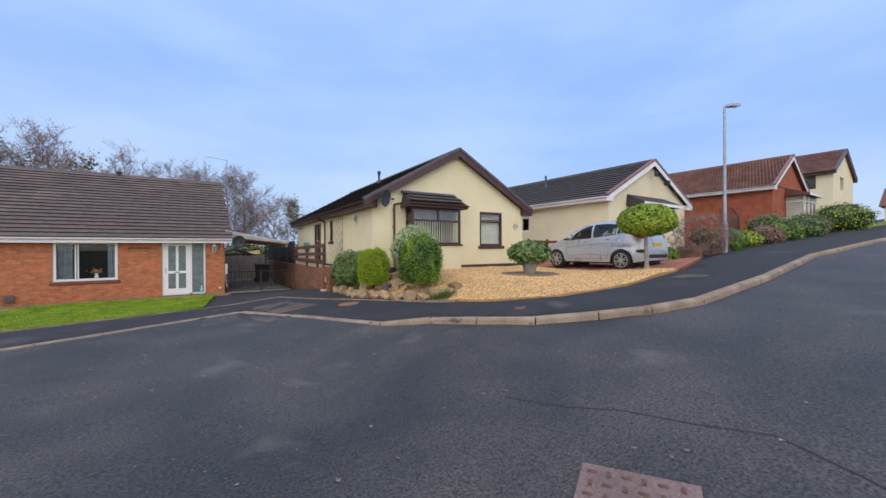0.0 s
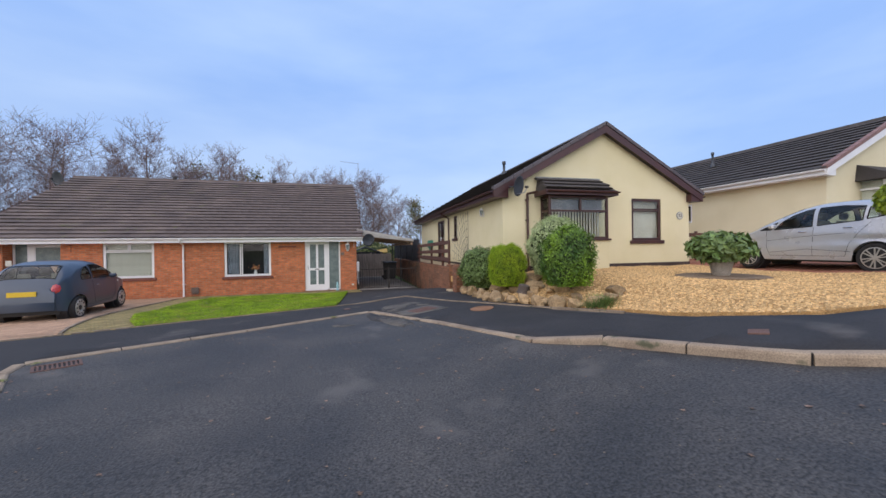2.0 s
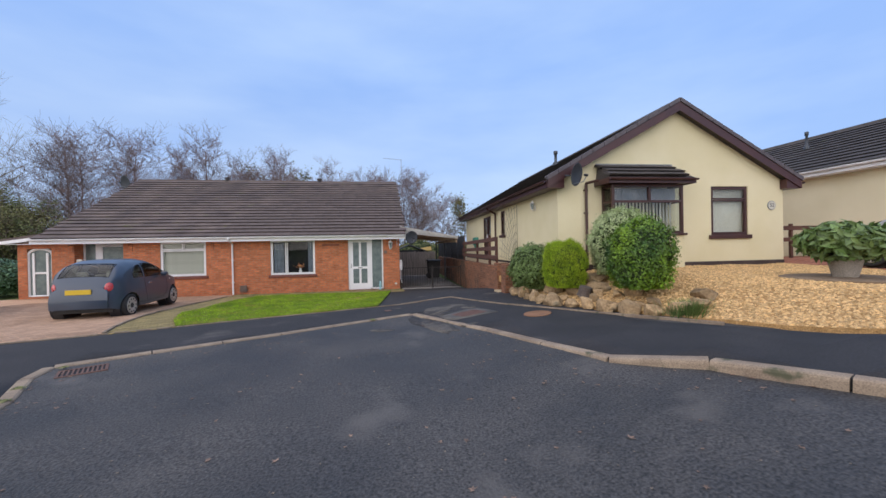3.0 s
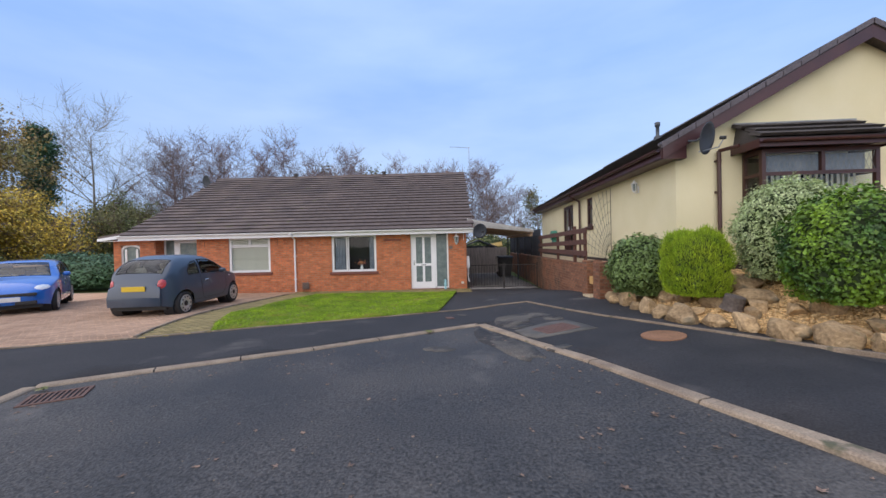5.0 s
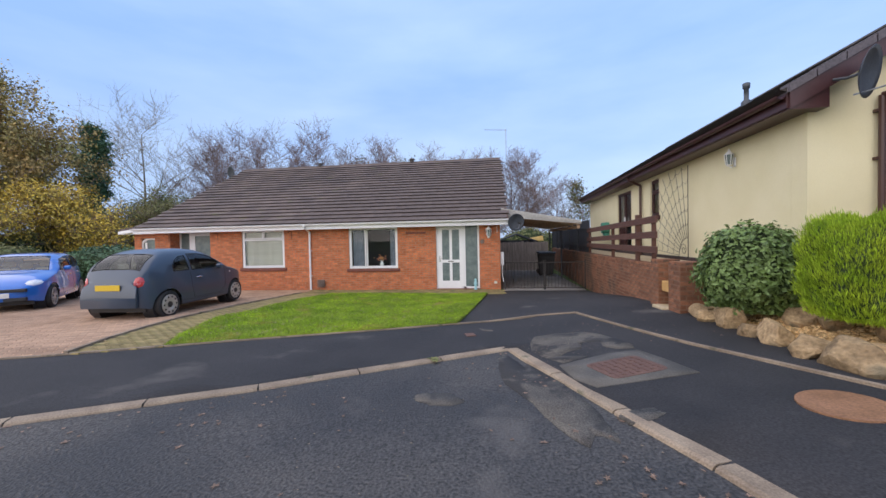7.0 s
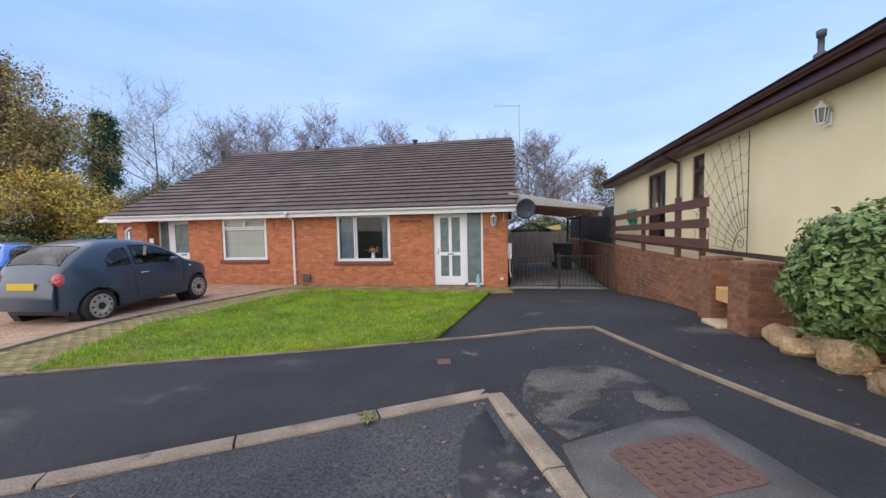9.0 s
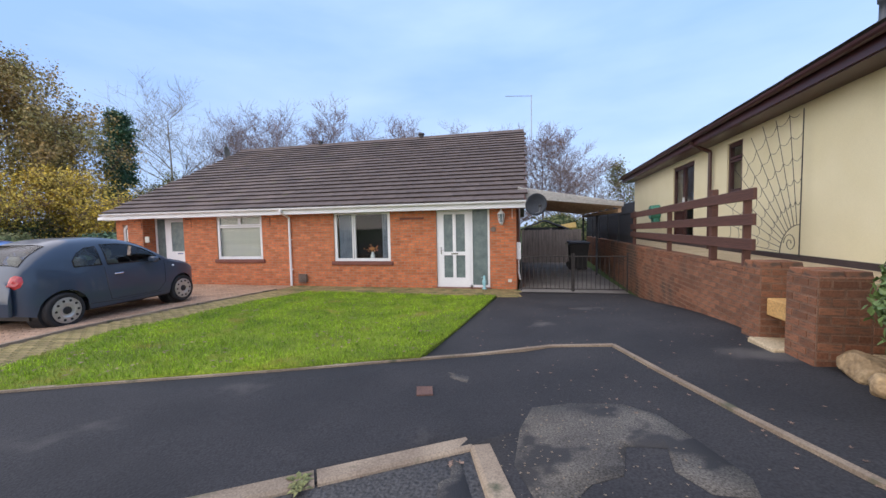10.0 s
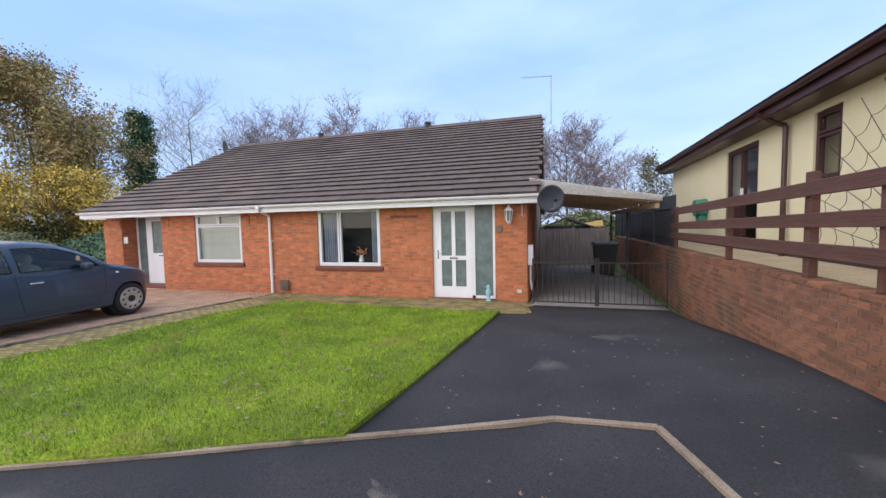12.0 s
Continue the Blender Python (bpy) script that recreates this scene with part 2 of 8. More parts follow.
# Near-black green, painted shade for the depth between shrub leaves.
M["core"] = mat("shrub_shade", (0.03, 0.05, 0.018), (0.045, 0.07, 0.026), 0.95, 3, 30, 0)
M["pot"] = mat("stone_planter", (0.27, 0.24, 0.20), (0.36, 0.32, 0.27), 0.9, 4, 60, 0.3)
M["lamppost"] = mat("galvanised_steel", (0.30, 0.33, 0.38), (0.37, 0.40, 0.46), 0.45, 3, 30, 0.05, metal=0.5)
M["carblue"] = mat("slate_blue_car_paint", (0.036, 0.055, 0.086), (0.039, 0.059, 0.092), 0.38, 2, 20, 0, metal=0.1, coat=0.5, fine_amt=0.02)
M["carbright"] = mat("bright_blue_car_paint", (0.010, 0.13, 0.50), (0.012, 0.14, 0.52), 0.3, 2, 20, 0, metal=0.2, coat=1.0, fine_amt=0.02)
M["carsilver"] = mat("silver_car_paint", (0.45, 0.47, 0.50), (0.47, 0.49, 0.52), 0.3, 2, 20, 0, metal=0.35, coat=1.0, fine_amt=0.02)
M["truckpaint"] = mat("pale_blue_truck_paint", (0.28, 0.36, 0.46), (0.30, 0.38, 0.48), 0.3, 2, 20, 0, metal=0.4, coat=1.0, fine_amt=0.02)
M["tyre"] = mat("tyre_rubber", (0.015, 0.015, 0.016), (0.025, 0.025, 0.026), 0.85, 10, 80, 0.2)
M["blackplastic"] = mat("black_plastic", (0.014, 0.015, 0.017), (0.022, 0.023, 0.025), 0.5, 10, 60, 0.1)
M["rim"] = mat("silver_wheel", (0.50, 0.49, 0.46), (0.58, 0.57, 0.54), 0.35, 10, 60, 0.03, metal=0.6, fine_amt=0.05)
M["redlens"] = mat("red_lens", (0.45, 0.03, 0.03), (0.55, 0.05, 0.05), 0.2, 10, 60, 0, coat=1.0)
M["clearlens"] = mat("clear_lens", (0.65, 0.68, 0.72), (0.75, 0.78, 0.8), 0.15, 10, 60, 0, coat=1.0)
M["plateyellow"] = mat("yellow_number_plate", (0.62, 0.42, 0.02), (0.66, 0.46, 0.03), 0.5, 10, 60, 0, fine_amt=0.05)
M["platewhite"] = mat("white_number_plate", (0.6, 0.6, 0.58), (0.66, 0.66, 0.64), 0.5, 10, 60, 0, fine_amt=0.05)
M["seat"] = mat("seat_fabric", (0.30, 0.27, 0.23), (0.38, 0.35, 0.30), 0.9, 6, 60, 0.1)
M["chrome"] = mat("chrome", (0.7, 0.7, 0.7), (0.75, 0.75, 0.75), 0.15, 10, 60, 0, metal=1.0)
M["dish"] = mat("dark_grey_dish", (0.045, 0.055, 0.07), (0.065, 0.075, 0.09), 0.5, 5, 60, 0.05)
M["cpmetal"] = mat("white_roof_sheet", (0.60, 0.60, 0.58), (0.72, 0.71, 0.68), 0.5, 1.5, 20, 0.1)
M["cpunder"] = mat("carport_lining", (0.34, 0.22, 0.13), (0.42, 0.29, 0.18), 0.8, 2, 30, 0.1, stretch=(1, 8, 1))
M["greenplastic"] = mat("green_plastic", (0.05, 0.22, 0.16), (0.07, 0.27, 0.20), 0.5, 5, 40, 0.05)
M["lightblue"] = mat("pale_blue_ornament", (0.25, 0.50, 0.55), (0.35, 0.60, 0.64), 0.5, 8, 40, 0.1)
M["flower"] = mat("coloured_flowers", (0.55, 0.10, 0.15), (0.65, 0.40, 0.08), 0.7, 25, 60, 0)
M["yellowroof"] = mat("yellow_board", (0.45, 0.30, 0.08), (0.52, 0.36, 0.12), 0.8, 5, 40, 0.1)
M["reddoor"] = mat("red_garage_door", (0.40, 0.025, 0.025), (0.46, 0.035, 0.03), 0.5, 3, 40, 0.05)
M["ginger"] = mat("rusty_vent", (0.16, 0.12, 0.10), (0.22, 0.17, 0.14), 0.8, 8, 40, 0.2)
M["lead"] = mat("lead_flashing", (0.22, 0.24, 0.25), (0.30, 0.32, 0.32), 0.6, 4, 40, 0.1)
M["ink"] = mat("black_lettering", (0.02, 0.02, 0.02), (0.03, 0.03, 0.03), 0.5, 5, 40, 0)


cg = M["carglass"].node_tree
cg_t = cg.nodes.new("ShaderNodeBsdfTransparent")
cg_t.inputs["Color"].default_value = (0.66, 0.74, 0.73, 1)
cg_g = cg.nodes.new("ShaderNodeBsdfGlossy")
cg_g.inputs["Roughness"].default_value = 0.02
cg_f = cg.nodes.new("ShaderNodeFresnel")
cg_f.inputs["IOR"].default_value = 1.55
cg_m = cg.nodes.new("ShaderNodeMixShader")
cg.links.new(cg_f.outputs[0], cg_m.inputs[0])
cg.links.new(cg_t.outputs[0], cg_m.inputs[1])
cg.links.new(cg_g.outputs[0], cg_m.inputs[2])
cg.links.new(cg_m.outputs[0], cg.nodes["Material Output"].inputs["Surface"])
tl = M["cpmetal"].node_tree
t_b = tl.nodes["Principled BSDF"]
t_t = tl.nodes.new("ShaderNodeBsdfTranslucent")
t_t.inputs["Color"].default_value = (0.75, 0.72, 0.66, 1)
t_m = tl.nodes.new("ShaderNodeMixShader")
t_m.inputs[0].default_value = 0.35
tl.links.new(t_b.outputs[0], t_m.inputs[1])
tl.links.new(t_t.outputs[0], t_m.inputs[2])
tl.links.new(t_m.outputs[0], tl.nodes["Material Output"].inputs["Surface"])


# ---- mesh helpers ----
def mesh_from(bm, name, material, smooth_shade=False):
    me = bpy.data.meshes.new(name)
    bmesh.ops.recalc_face_normals(bm, faces=bm.faces[:])
    bm.to_mesh(me)
    bm.free()
    if smooth_shade:
        for p in me.polygons:
            p.use_smooth = True
    me.materials.append(M[material])
    return me


def part(name, bm, material, parent=None, label="", smooth_shade=False, kind="", category=""):
    ob = new(name, mesh_from(bm, name, material, smooth_shade))
    ob.parent = parent
    if material == "glass":
        ob.visible_shadow = False
    return tagged(ob, label, category, "", kind)


def raw(name, verts, faces, material, parent=None, label="", kind="", smooth_shade=False, category="", group=""):
    me = bpy.data.meshes.new(name)
    me.from_pydata([tuple(v) for v in verts], [], [tuple(f) for f in faces])
    me.materials.append(M[material])
    if smooth_shade:
        for p in me.polygons:
            p.use_smooth = True
    ob = new(name, me)
    ob.parent = parent
    return tagged(ob, label, category, group, kind)


def empty(name, m, label="", category="", group="", kind=""):
    ob = new(name)
    ob.matrix_basis = m
    return tagged(ob, label, category, group, kind)


def box(bm, x0, x1, y0, y1, z0, z1, bevel=0.0):
    r = bmesh.ops.create_cube(bm, size=1.0)
    vs = r["verts"]
    bmesh.ops.scale(bm, vec=(abs(x1 - x0), abs(y1 - y0), abs(z1 - z0)), verts=vs)
    bmesh.ops.translate(bm, vec=((x0 + x1) / 2, (y0 + y1) / 2, (z0 + z1) / 2), verts=vs)
    if bevel:
        es = list({e for v in vs for e in v.link_edges})
        bmesh.ops.bevel(bm, geom=es, offset=bevel, segments=1, affect="EDGES")
    return bm


def boxes(*items, bevel=0.0):
    bm = bmesh.new()
    for it in items:
        box(bm, *it, bevel=bevel)
    return bm


def tube(bm, a, b, r0, r1=None, seg=10, caps=True):
    r1 = r0 if r1 is None else r1
    a, b = Vector(a), Vector(b)
    q = (b - a).to_track_quat("Z", "Y").to_matrix()
    rings = []
    for p, r in ((a, r0), (b, r1)):
        rings.append([bm.verts.new(p + q @ Vector((math.cos(k * 2 * math.pi / seg) * r, math.sin(k * 2 * math.pi / seg) * r, 0))) for k in range(seg)])
    for k in range(seg):
        bm.faces.new((rings[0][k], rings[0][(k + 1) % seg], rings[1][(k + 1) % seg], rings[1][k]))
    if caps:
        bm.faces.new(rings[0][::-1])
        bm.faces.new(rings[1])
    return bm


def path_tube(bm, pts, r, seg=8):
    for a, b in zip(pts, pts[1:]):
        tube(bm, a, b, r, r, seg)
    return bm


def lathe(bm, profile, seg=20, m=None, caps=True):
    m = m or Matrix.Identity(4)
    rings = []
    for r, z in profile:
        rings.append([bm.verts.new(m @ Vector((math.cos(k * 2 * math.pi / seg) * r, math.sin(k * 2 * math.pi / seg) * r, z))) for k in range(seg)])
    for r0, r1 in zip(rings, rings[1:]):
        for k in range(seg):
            bm.faces.new((r0[k], r0[(k + 1) % seg], r1[(k + 1) % seg], r1[k]))
    if caps:
        bm.faces.new(rings[0][::-1])
        bm.faces.new(rings[-1])
    return bm


def prism(bm, poly, axis, a, b):
    """A polygon of (u, v) pushed along an axis: x gives (a, u, v), y gives (u, a, v), z gives (u, v, a)."""
    def put(u, v, w):
        return {"x": (w, u, v), "y": (u, w, v), "z": (u, v, w)}[axis]
    lo = [bm.verts.new(put(u, v, a)) for u, v in poly]
    hi = [bm.verts.new(put(u, v, b)) for u, v in poly]
    n = len(poly)
    bm.faces.new(lo[::-1])
    bm.faces.new(hi)
    for k in range(n):
        bm.faces.new((lo[k], lo[(k + 1) % n], hi[(k + 1) % n], hi[k]))
    return bm


CUBE_V = [(-.5, -.5, -.5), (.5, -.5, -.5), (.5, .5, -.5), (-.5, .5, -.5), (-.46, -.42, .5), (.46, -.42, .5), (.46, .42, .5), (-.46, .42, .5)]
CUBE_F = [(0, 1, 5, 4), (1, 2, 6, 5), (2, 3, 7, 6), (3, 0, 4, 7), (4, 5, 6, 7), (3, 2, 1, 0)]


def pieces(name, mats, material, parent=None, focus=(0, 0, 0), limit=300, verts=CUBE_V, faces=CUBE_F, jitter=0.0):
    """Alike pieces: those nearest to the focus as parts on one mesh, the rest joined."""
    f = Vector(focus)
    mats = sorted(mats, key=lambda m: (m.translation - f).length)
    me = bpy.data.meshes.new(name)
    me.from_pydata(verts, [], faces)
    me.materials.append(M[material])
    for m in mats[:limit]:
        ob = new(name, me)
        ob.matrix_basis = m
        ob.parent = parent
    rest = mats[limit:]
    if rest:
        v = np.array([(*p, 1) for p in verts])
        allv = np.concatenate([v @ np.array(m).T for m in rest])[:, :3]
        n = len(verts)
        allf = [tuple(k + i * n for k in fc) for i in range(len(rest)) for fc in faces]
        raw(name + "_field", allv.tolist(), allf, material, parent, kind="stuff")


def smooth(a):
    a = max(0.0, min(1.0, a))
    return a * a * (3 - 2 * a)


# ---- ground ----
def height(x, y):
    v = -y
    hy = 0.0 if v < 0.5 else (0.035 * (v - 0.5) if v < 9 else 0.2975 + 0.018 * (min(v, 40) - 9))
    if x <= 0:
        return hy
    xx = min(x, 70)
    up = 0.070 * xx + 0.1 * (1 - math.exp(-xx / 1.5))
    up += 0.05 * min(xx, 4.0) * smooth((v - 11) / 4)
    f = smooth((v - 0.2) / 5.0)
    f += (1 - f) * smooth((x - 2.8) / 0.3)
    return hy + up * f


def road_z(x, y):
    full = smooth((-y - 12.2) / 1.2) * smooth((x + 1.5) / 2.0)
    return height(x, y) - 0.018 - 0.075 * full


def slab(name, poly, material, off=0.0, thick=0.2, step=0.6, fn=height, label="", kind="structure", category="", noise_amp=0.0):
    bm = bmesh.new()
    bm.faces.new([bm.verts.new((x, y, 0)) for x, y in poly])
    xs, ys = [p[0] for p in poly], [p[1] for p in poly]
    for lo, hi, axis in ((min(xs), max(xs), 0), (min(ys), max(ys), 1)):
        n = int((hi - lo) / step)
        for k in range(1, n + 1):
            co = [0, 0, 0]
            no = [0, 0, 0]
            co[axis], no[axis] = lo + k * step, 1
            bmesh.ops.bisect_plane(bm, geom=bm.verts[:] + bm.edges[:] + bm.faces[:], plane_co=co, plane_no=no)
    bmesh.ops.recalc_face_normals(bm, faces=bm.faces[:])
    if bm.faces and sum(f.normal.z for f in bm.faces) < 0:
        bmesh.ops.reverse_faces(bm, faces=bm.faces[:])
    for v in bm.verts:
        v.co.z = fn(v.co.x, v.co.y) + off
        if noise_amp:
            v.co.z += noise_amp * noise.noise(Vector((v.co.x * 1.3, v.co.y * 1.3, 0)))
    edges = [e for e in bm.edges if len(e.link_faces) == 1]
    r = bmesh.ops.extrude_edge_only(bm, edges=edges)
    for v in r["geom"]:
        if isinstance(v, bmesh.types.BMVert):
            v.co.z -= thick
    me = bpy.data.meshes.new(name)
    bm.to_mesh(me)
    bm.free()
    for p in me.polygons:
        p.use_smooth = p.normal.z > 0.8
    me.materials.append(M[material])
    ob = new(name, me)
    return tagged(ob, label, category, "", kind)


KERB = [(-3.6, -26), (-3.7, -18), (-4.1, -13.4), (-4.5, -11.9), (-4.95, -11.1), (-5.08, -10.62), (-4.2, -10.12), (-2.6, -9.27), (-0.13, -7.66),
        (0.25, -8.75), (0.57, -9.66), (0.86, -10.4), (1.25, -11.6), (1.56, -12.6), (2.22, -13.2), (2.58, -14.05), (3.0, -14.9),
        (3.65, -15.5), (4.3, -15.92), (5.3, -16.2), (8.3, -16.2), (13.5, -15.9), (20, -16.4), (30, -17.6), (44, -19.5), (64, -22)]
LAWN_FRONT = [(-0.95, -6.02), (-1.5, -6.25), (-2.2, -6.60), (-3.5, -7.15), (-5.0, -7.84)]
LAWN = [(-0.44, -1.28), (-0.63, -3.1), (-0.83, -5.0)] + LAWN_FRONT + [(-5.55, -6.8), (-6.0, -5.5), (-5.85, -4.2), (-5.80, -3.0), (-5.5, -1.1)]
DRIVE_SIDE = [(-5.98, -8.33), (-6.42, -7.2), (-6.72, -5.9), (-6.82, -4.2), (-6.70, -2.0), (-6.62, -0.9)]
tagged(slab("ground", [(-900, -900), (900, -900), (900, 1500), (-900, 1500)], "field", -0.28, 0.1, 60, lambda x, y: height(max(-20, min(x, 60)), max(-30, min(y, 0)))), "rough grass land around the houses")
slab("road", [(-9, -34), (66, -40), (66, -12), (6, -7), (-9, -6.5)], "asphalt", 0.0, 0.15, 0.5, fn=road_z, label="worn damp grey asphalt road with loose stones")
slab("pavement", KERB[0:1] + KERB + [(64, -17), (30, -13.2), (18, -12.2), (11.6, -13.7), (9.3, -14.3), (6.0, -14.6), (4.5, -14.2), (3.75, -13.2), (3.4, -12), (3.0, -11.2), (2.9, -9.5), (2.9, -6.0), (2.72, -0.3), (0.05, -0.3)] + LAWN[:3] + LAWN_FRONT + [(-5.98, -8.33), (-6.6, -8.60), (-9.5, -9.6), (-13, -10.2), (-13, -26)][1:], "tarmac", 0.0, 0.12, 0.6, label="dark tarmac footway and driveway")
slab("lawn", LAWN, "grass", 0.03, 0.12, 0.35, noise_amp=0.03, label="lush green front lawn scattered with leaves")
slab("driveway", DRIVE_SIDE + [(-6.64, -0.05), (-10.5, -0.05), (-11.8, 1.2), (-17, 1.2), (-18.5, -9.0), (-13, -10.15), (-9.5, -9.55), (-6.6, -8.55)], "paver", 0.02, 0.14, 0.6, label="pinkish brown block-paved driveway")
slab("garden_path", LAWN[7:] + [(-0.5, -1.26), (0.05, -1.25), (0.05, -0.02), (-6.60, -0.02)] + DRIVE_SIDE[::-1], "pathpaver", 0.012, 0.14, 0.5, label="mossy block-paved garden path and house strip")
slab("yard", [(0.06, -0.29), (2.70, -0.29), (2.70, 10), (0.06, 10)], "concrete", 0.0, 0.1, 1.0, fn=lambda x, y: 0.0, label="grey concrete yard beneath the carport")


# kerb stones along the line, with their joints
def along(line, pitch):
    """Places every pitch metres along a line: (x, y, heading)."""
    out, rest = [], 0.0
    for (x0, y0), (x1, y1) in zip(line, line[1:]):
        d = math.hypot(x1 - x0, y1 - y0)
        s = rest
        while s < d:
            out.append((x0 + (x1 - x0) * s / d, y0 + (y1 - y0) * s / d))
            s += pitch
        rest = s - d
    if math.dist(out[-1], line[-1]) > pitch * 0.25:
        out.append(line[-1])
    return out


def kerb_run(line, w, up, down, inward, gap=0.008, pitch=0.915):
    pts = [line[0]]
    for (x0, y0), (x1, y1) in zip(line, line[1:]):
        n = max(1, round(math.hypot(x1 - x0, y1 - y0) / pitch))
        pts += [(x0 + (x1 - x0) * k / n, y0 + (y1 - y0) * k / n) for k in range(1, n + 1)]
    for (x0, y0), (x1, y1) in zip(pts, pts[1:]):
        d = Vector((x1 - x0, y1 - y0, 0))
        ln = d.length
        if ln < 0.2:
            continue
        d.normalize()
        nrm = Vector((-d.y, d.x, 0)) * inward
        bm = bmesh.new()
        a = Vector((x0, y0, height(x0, y0))) + d * gap
        b = Vector((x1, y1, height(x1, y1))) - d * gap
        cs = ((-0.03, -down), (-0.03, up - 0.035), (-0.022, up - 0.012), (0.0, up), (w, up), (w, -down))
        rings = [[bm.verts.new(p + nrm * o + Vector((0, 0, z))) for o, z in cs] for p in (a, b)]
        for k in range(len(cs)):
            bm.faces.new((rings[0][k], rings[0][(k + 1) % 6], rings[1][(k + 1) % 6], rings[1][k]))
        bm.faces.new(rings[0][::-1])
        bm.faces.new(rings[1])
        part("kerbstone", bm, "kerb", kerb, kind="")


kerb = empty("kerb", pose(0, 0, 0), "weathered sandy concrete kerb round the turning head", kind="structure")
kerb_run(KERB[:9], 0.10, 0.008, 0.22, 1)
kerb_run(KERB[8:24], 0.11, 0.010, 0.22, 1)
edging = empty("edging", pose(0, 0, 0), "thin pale concrete edging strips", kind="structure")
EDGE = [(-13, -10.2), (-9.5, -9.6), (-6.6, -8.58), (-5.98, -8.33), *LAWN_FRONT[::-1], (-0.5, -5.80), (0.1, -5.58), (1.12, -5.30), (1.5, -6.9), (1.82, -8.0), (2.1, -8.75), (2.45, -9.5), (2.85, -10.45), (3.35, -11.4), (3.55, -12.1)]


def edge_run(line, w=0.05, up=0.022, pitch=0.9):
    for (x0, y0), (x1, y1) in zip(along(line, pitch), along(line, pitch)[1:]):
        d = Vector((x1 - x0, y1 - y0, 0))
        if d.length < 0.1:
            continue
        n = Vector((-d.y, d.x, 0)).normalized() * w / 2
        bm = bmesh.new()
        vs = []
        for px, py in ((x0, y0), (x1, y1)):
            h = height(px, py)
            vs.append([bm.verts.new(Vector((px, py, h + z)) + n * s) for s, z in ((-1, -0.1), (-1, up), (1, up), (1, -0.1))])
        for k in range(4):
            bm.faces.new((vs[0][k], vs[0][(k + 1) % 4], vs[1][(k + 1) % 4], vs[1][k]))
        bm.faces.new(vs[0][::-1])
        bm.faces.new(vs[1])
        part("edging_strip", bm, "kerb", edging)


edge_run(EDGE)
edge_run(DRIVE_SIDE, 0.05, 0.05)


# ---- house parts ----
def brick_rects(u0, u1, z0, z1, holes, length=0.225, rise=0.075, top=None):
    out, row, z = [], 0, z0
    while z < z1 - 0.02:
        zt = min(z + rise, z1)
        u = u0 - (length / 2 if row % 2 else 0)
        while u < u1:
            segs = [(max(u, u0), min(u + length, u1))]
            for h0, h1, g0, g1 in holes:
                if z + rise * 0.5 > g0 and z + rise * 0.5 < g1:
                    nxt = []
                    for a, b in segs:
                        if b <= h0 or a >= h1:
                            nxt.append((a, b))
                        else:
                            if a < h0:
                                nxt.append((a, h0))
                            if b > h1:
                                nxt.append((h1, b))
                    segs = nxt
            for a, b in segs:
                if b - a > 0.03 and (top is None or zt < top((a + b) / 2)):
                    out.append((a, b, z, zt))
            u += length
        z += rise
        row += 1
    return out


def wall_blocks(u0, u1, z0, z1, holes):
    """A wall's solid rectangles between its openings."""
    us = sorted({u0, u1, *[h for o in holes for h in o[:2]]})
    out = []
    for a, b in zip(us, us[1:]):
        mid = (a + b) / 2
        cuts = sorted((max(g0, z0), min(g1, z1)) for h0, h1, g0, g1 in holes if h0 < mid < h1)
        z = z0
        for g0, g1 in cuts:
            if g0 > z:
                out.append((a, b, z, g0))
            z = max(z, g1)
        if z < z1:
            out.append((a, b, z, z1))
    return out


def wall_panel(name, axis, plane0, plane1, u0, u1, z0, z1, holes, material, parent, label="", peak=None):
    """One connected wall with openings. axis x: runs along x between y = plane0 and plane1. peak: (u, z) of a gable on it."""
    us = sorted({u0, u1, *[max(u0, min(u1, h)) for o in holes for h in o[:2]], *([peak[0]] if peak else [])})
    zs = sorted({z0, z1, *[max(z0, min(z1, h)) for o in holes for h in o[2:]]})
    bm = bmesh.new()
    vs = {}

    def v(a, b):
        if (a, b) not in vs:
            vs[(a, b)] = bm.verts.new((a, plane0, b) if axis == "x" else (plane0, a, b))
        return vs[(a, b)]
    for a, b in zip(us, us[1:]):
        for c, d in zip(zs, zs[1:]):
            m, n = (a + b) / 2, (c + d) / 2
            if any(h[0] < m < h[1] and h[2] < n < h[3] for h in holes):
                continue
            bm.faces.new((v(a, c), v(b, c), v(b, d), v(a, d)))
    if peak:
        bm.faces.new([v(a, z1) for a in us] + [v(*peak)])
    g = bmesh.ops.extrude_face_region(bm, geom=bm.faces[:])
    moved = [e for e in g["geom"] if isinstance(e, bmesh.types.BMVert)]
    bmesh.ops.translate(bm, vec=(0, plane1 - plane0, 0) if axis == "x" else (plane1 - plane0, 0, 0), verts=moved)
    return part(name, bm, material, parent, label)


def brick_mats(rects, axis, plane, out, depth=0.03, gap=0.010):
    """Bricks on a wall: axis x runs the wall along x at y = plane, facing out (-1 or 1)."""
    ms = []
    for a, b, z0, z1 in rects:
        w, h = b - a - gap, z1 - z0 - gap
        c = plane + out * (depth / 2 - depth + 0.006)
        if axis == "x":
            m = Matrix(((w, 0, 0, (a + b) / 2), (0, 0, depth * out, c), (0, h, 0, (z0 + z1) / 2), (0, 0, 0, 1)))
        else:
            m = Matrix(((0, 0, depth * out, c), (w, 0, 0, (a + b) / 2), (0, h, 0, (z0 + z1) / 2), (0, 0, 0, 1)))
        ms.append(m)
    return ms


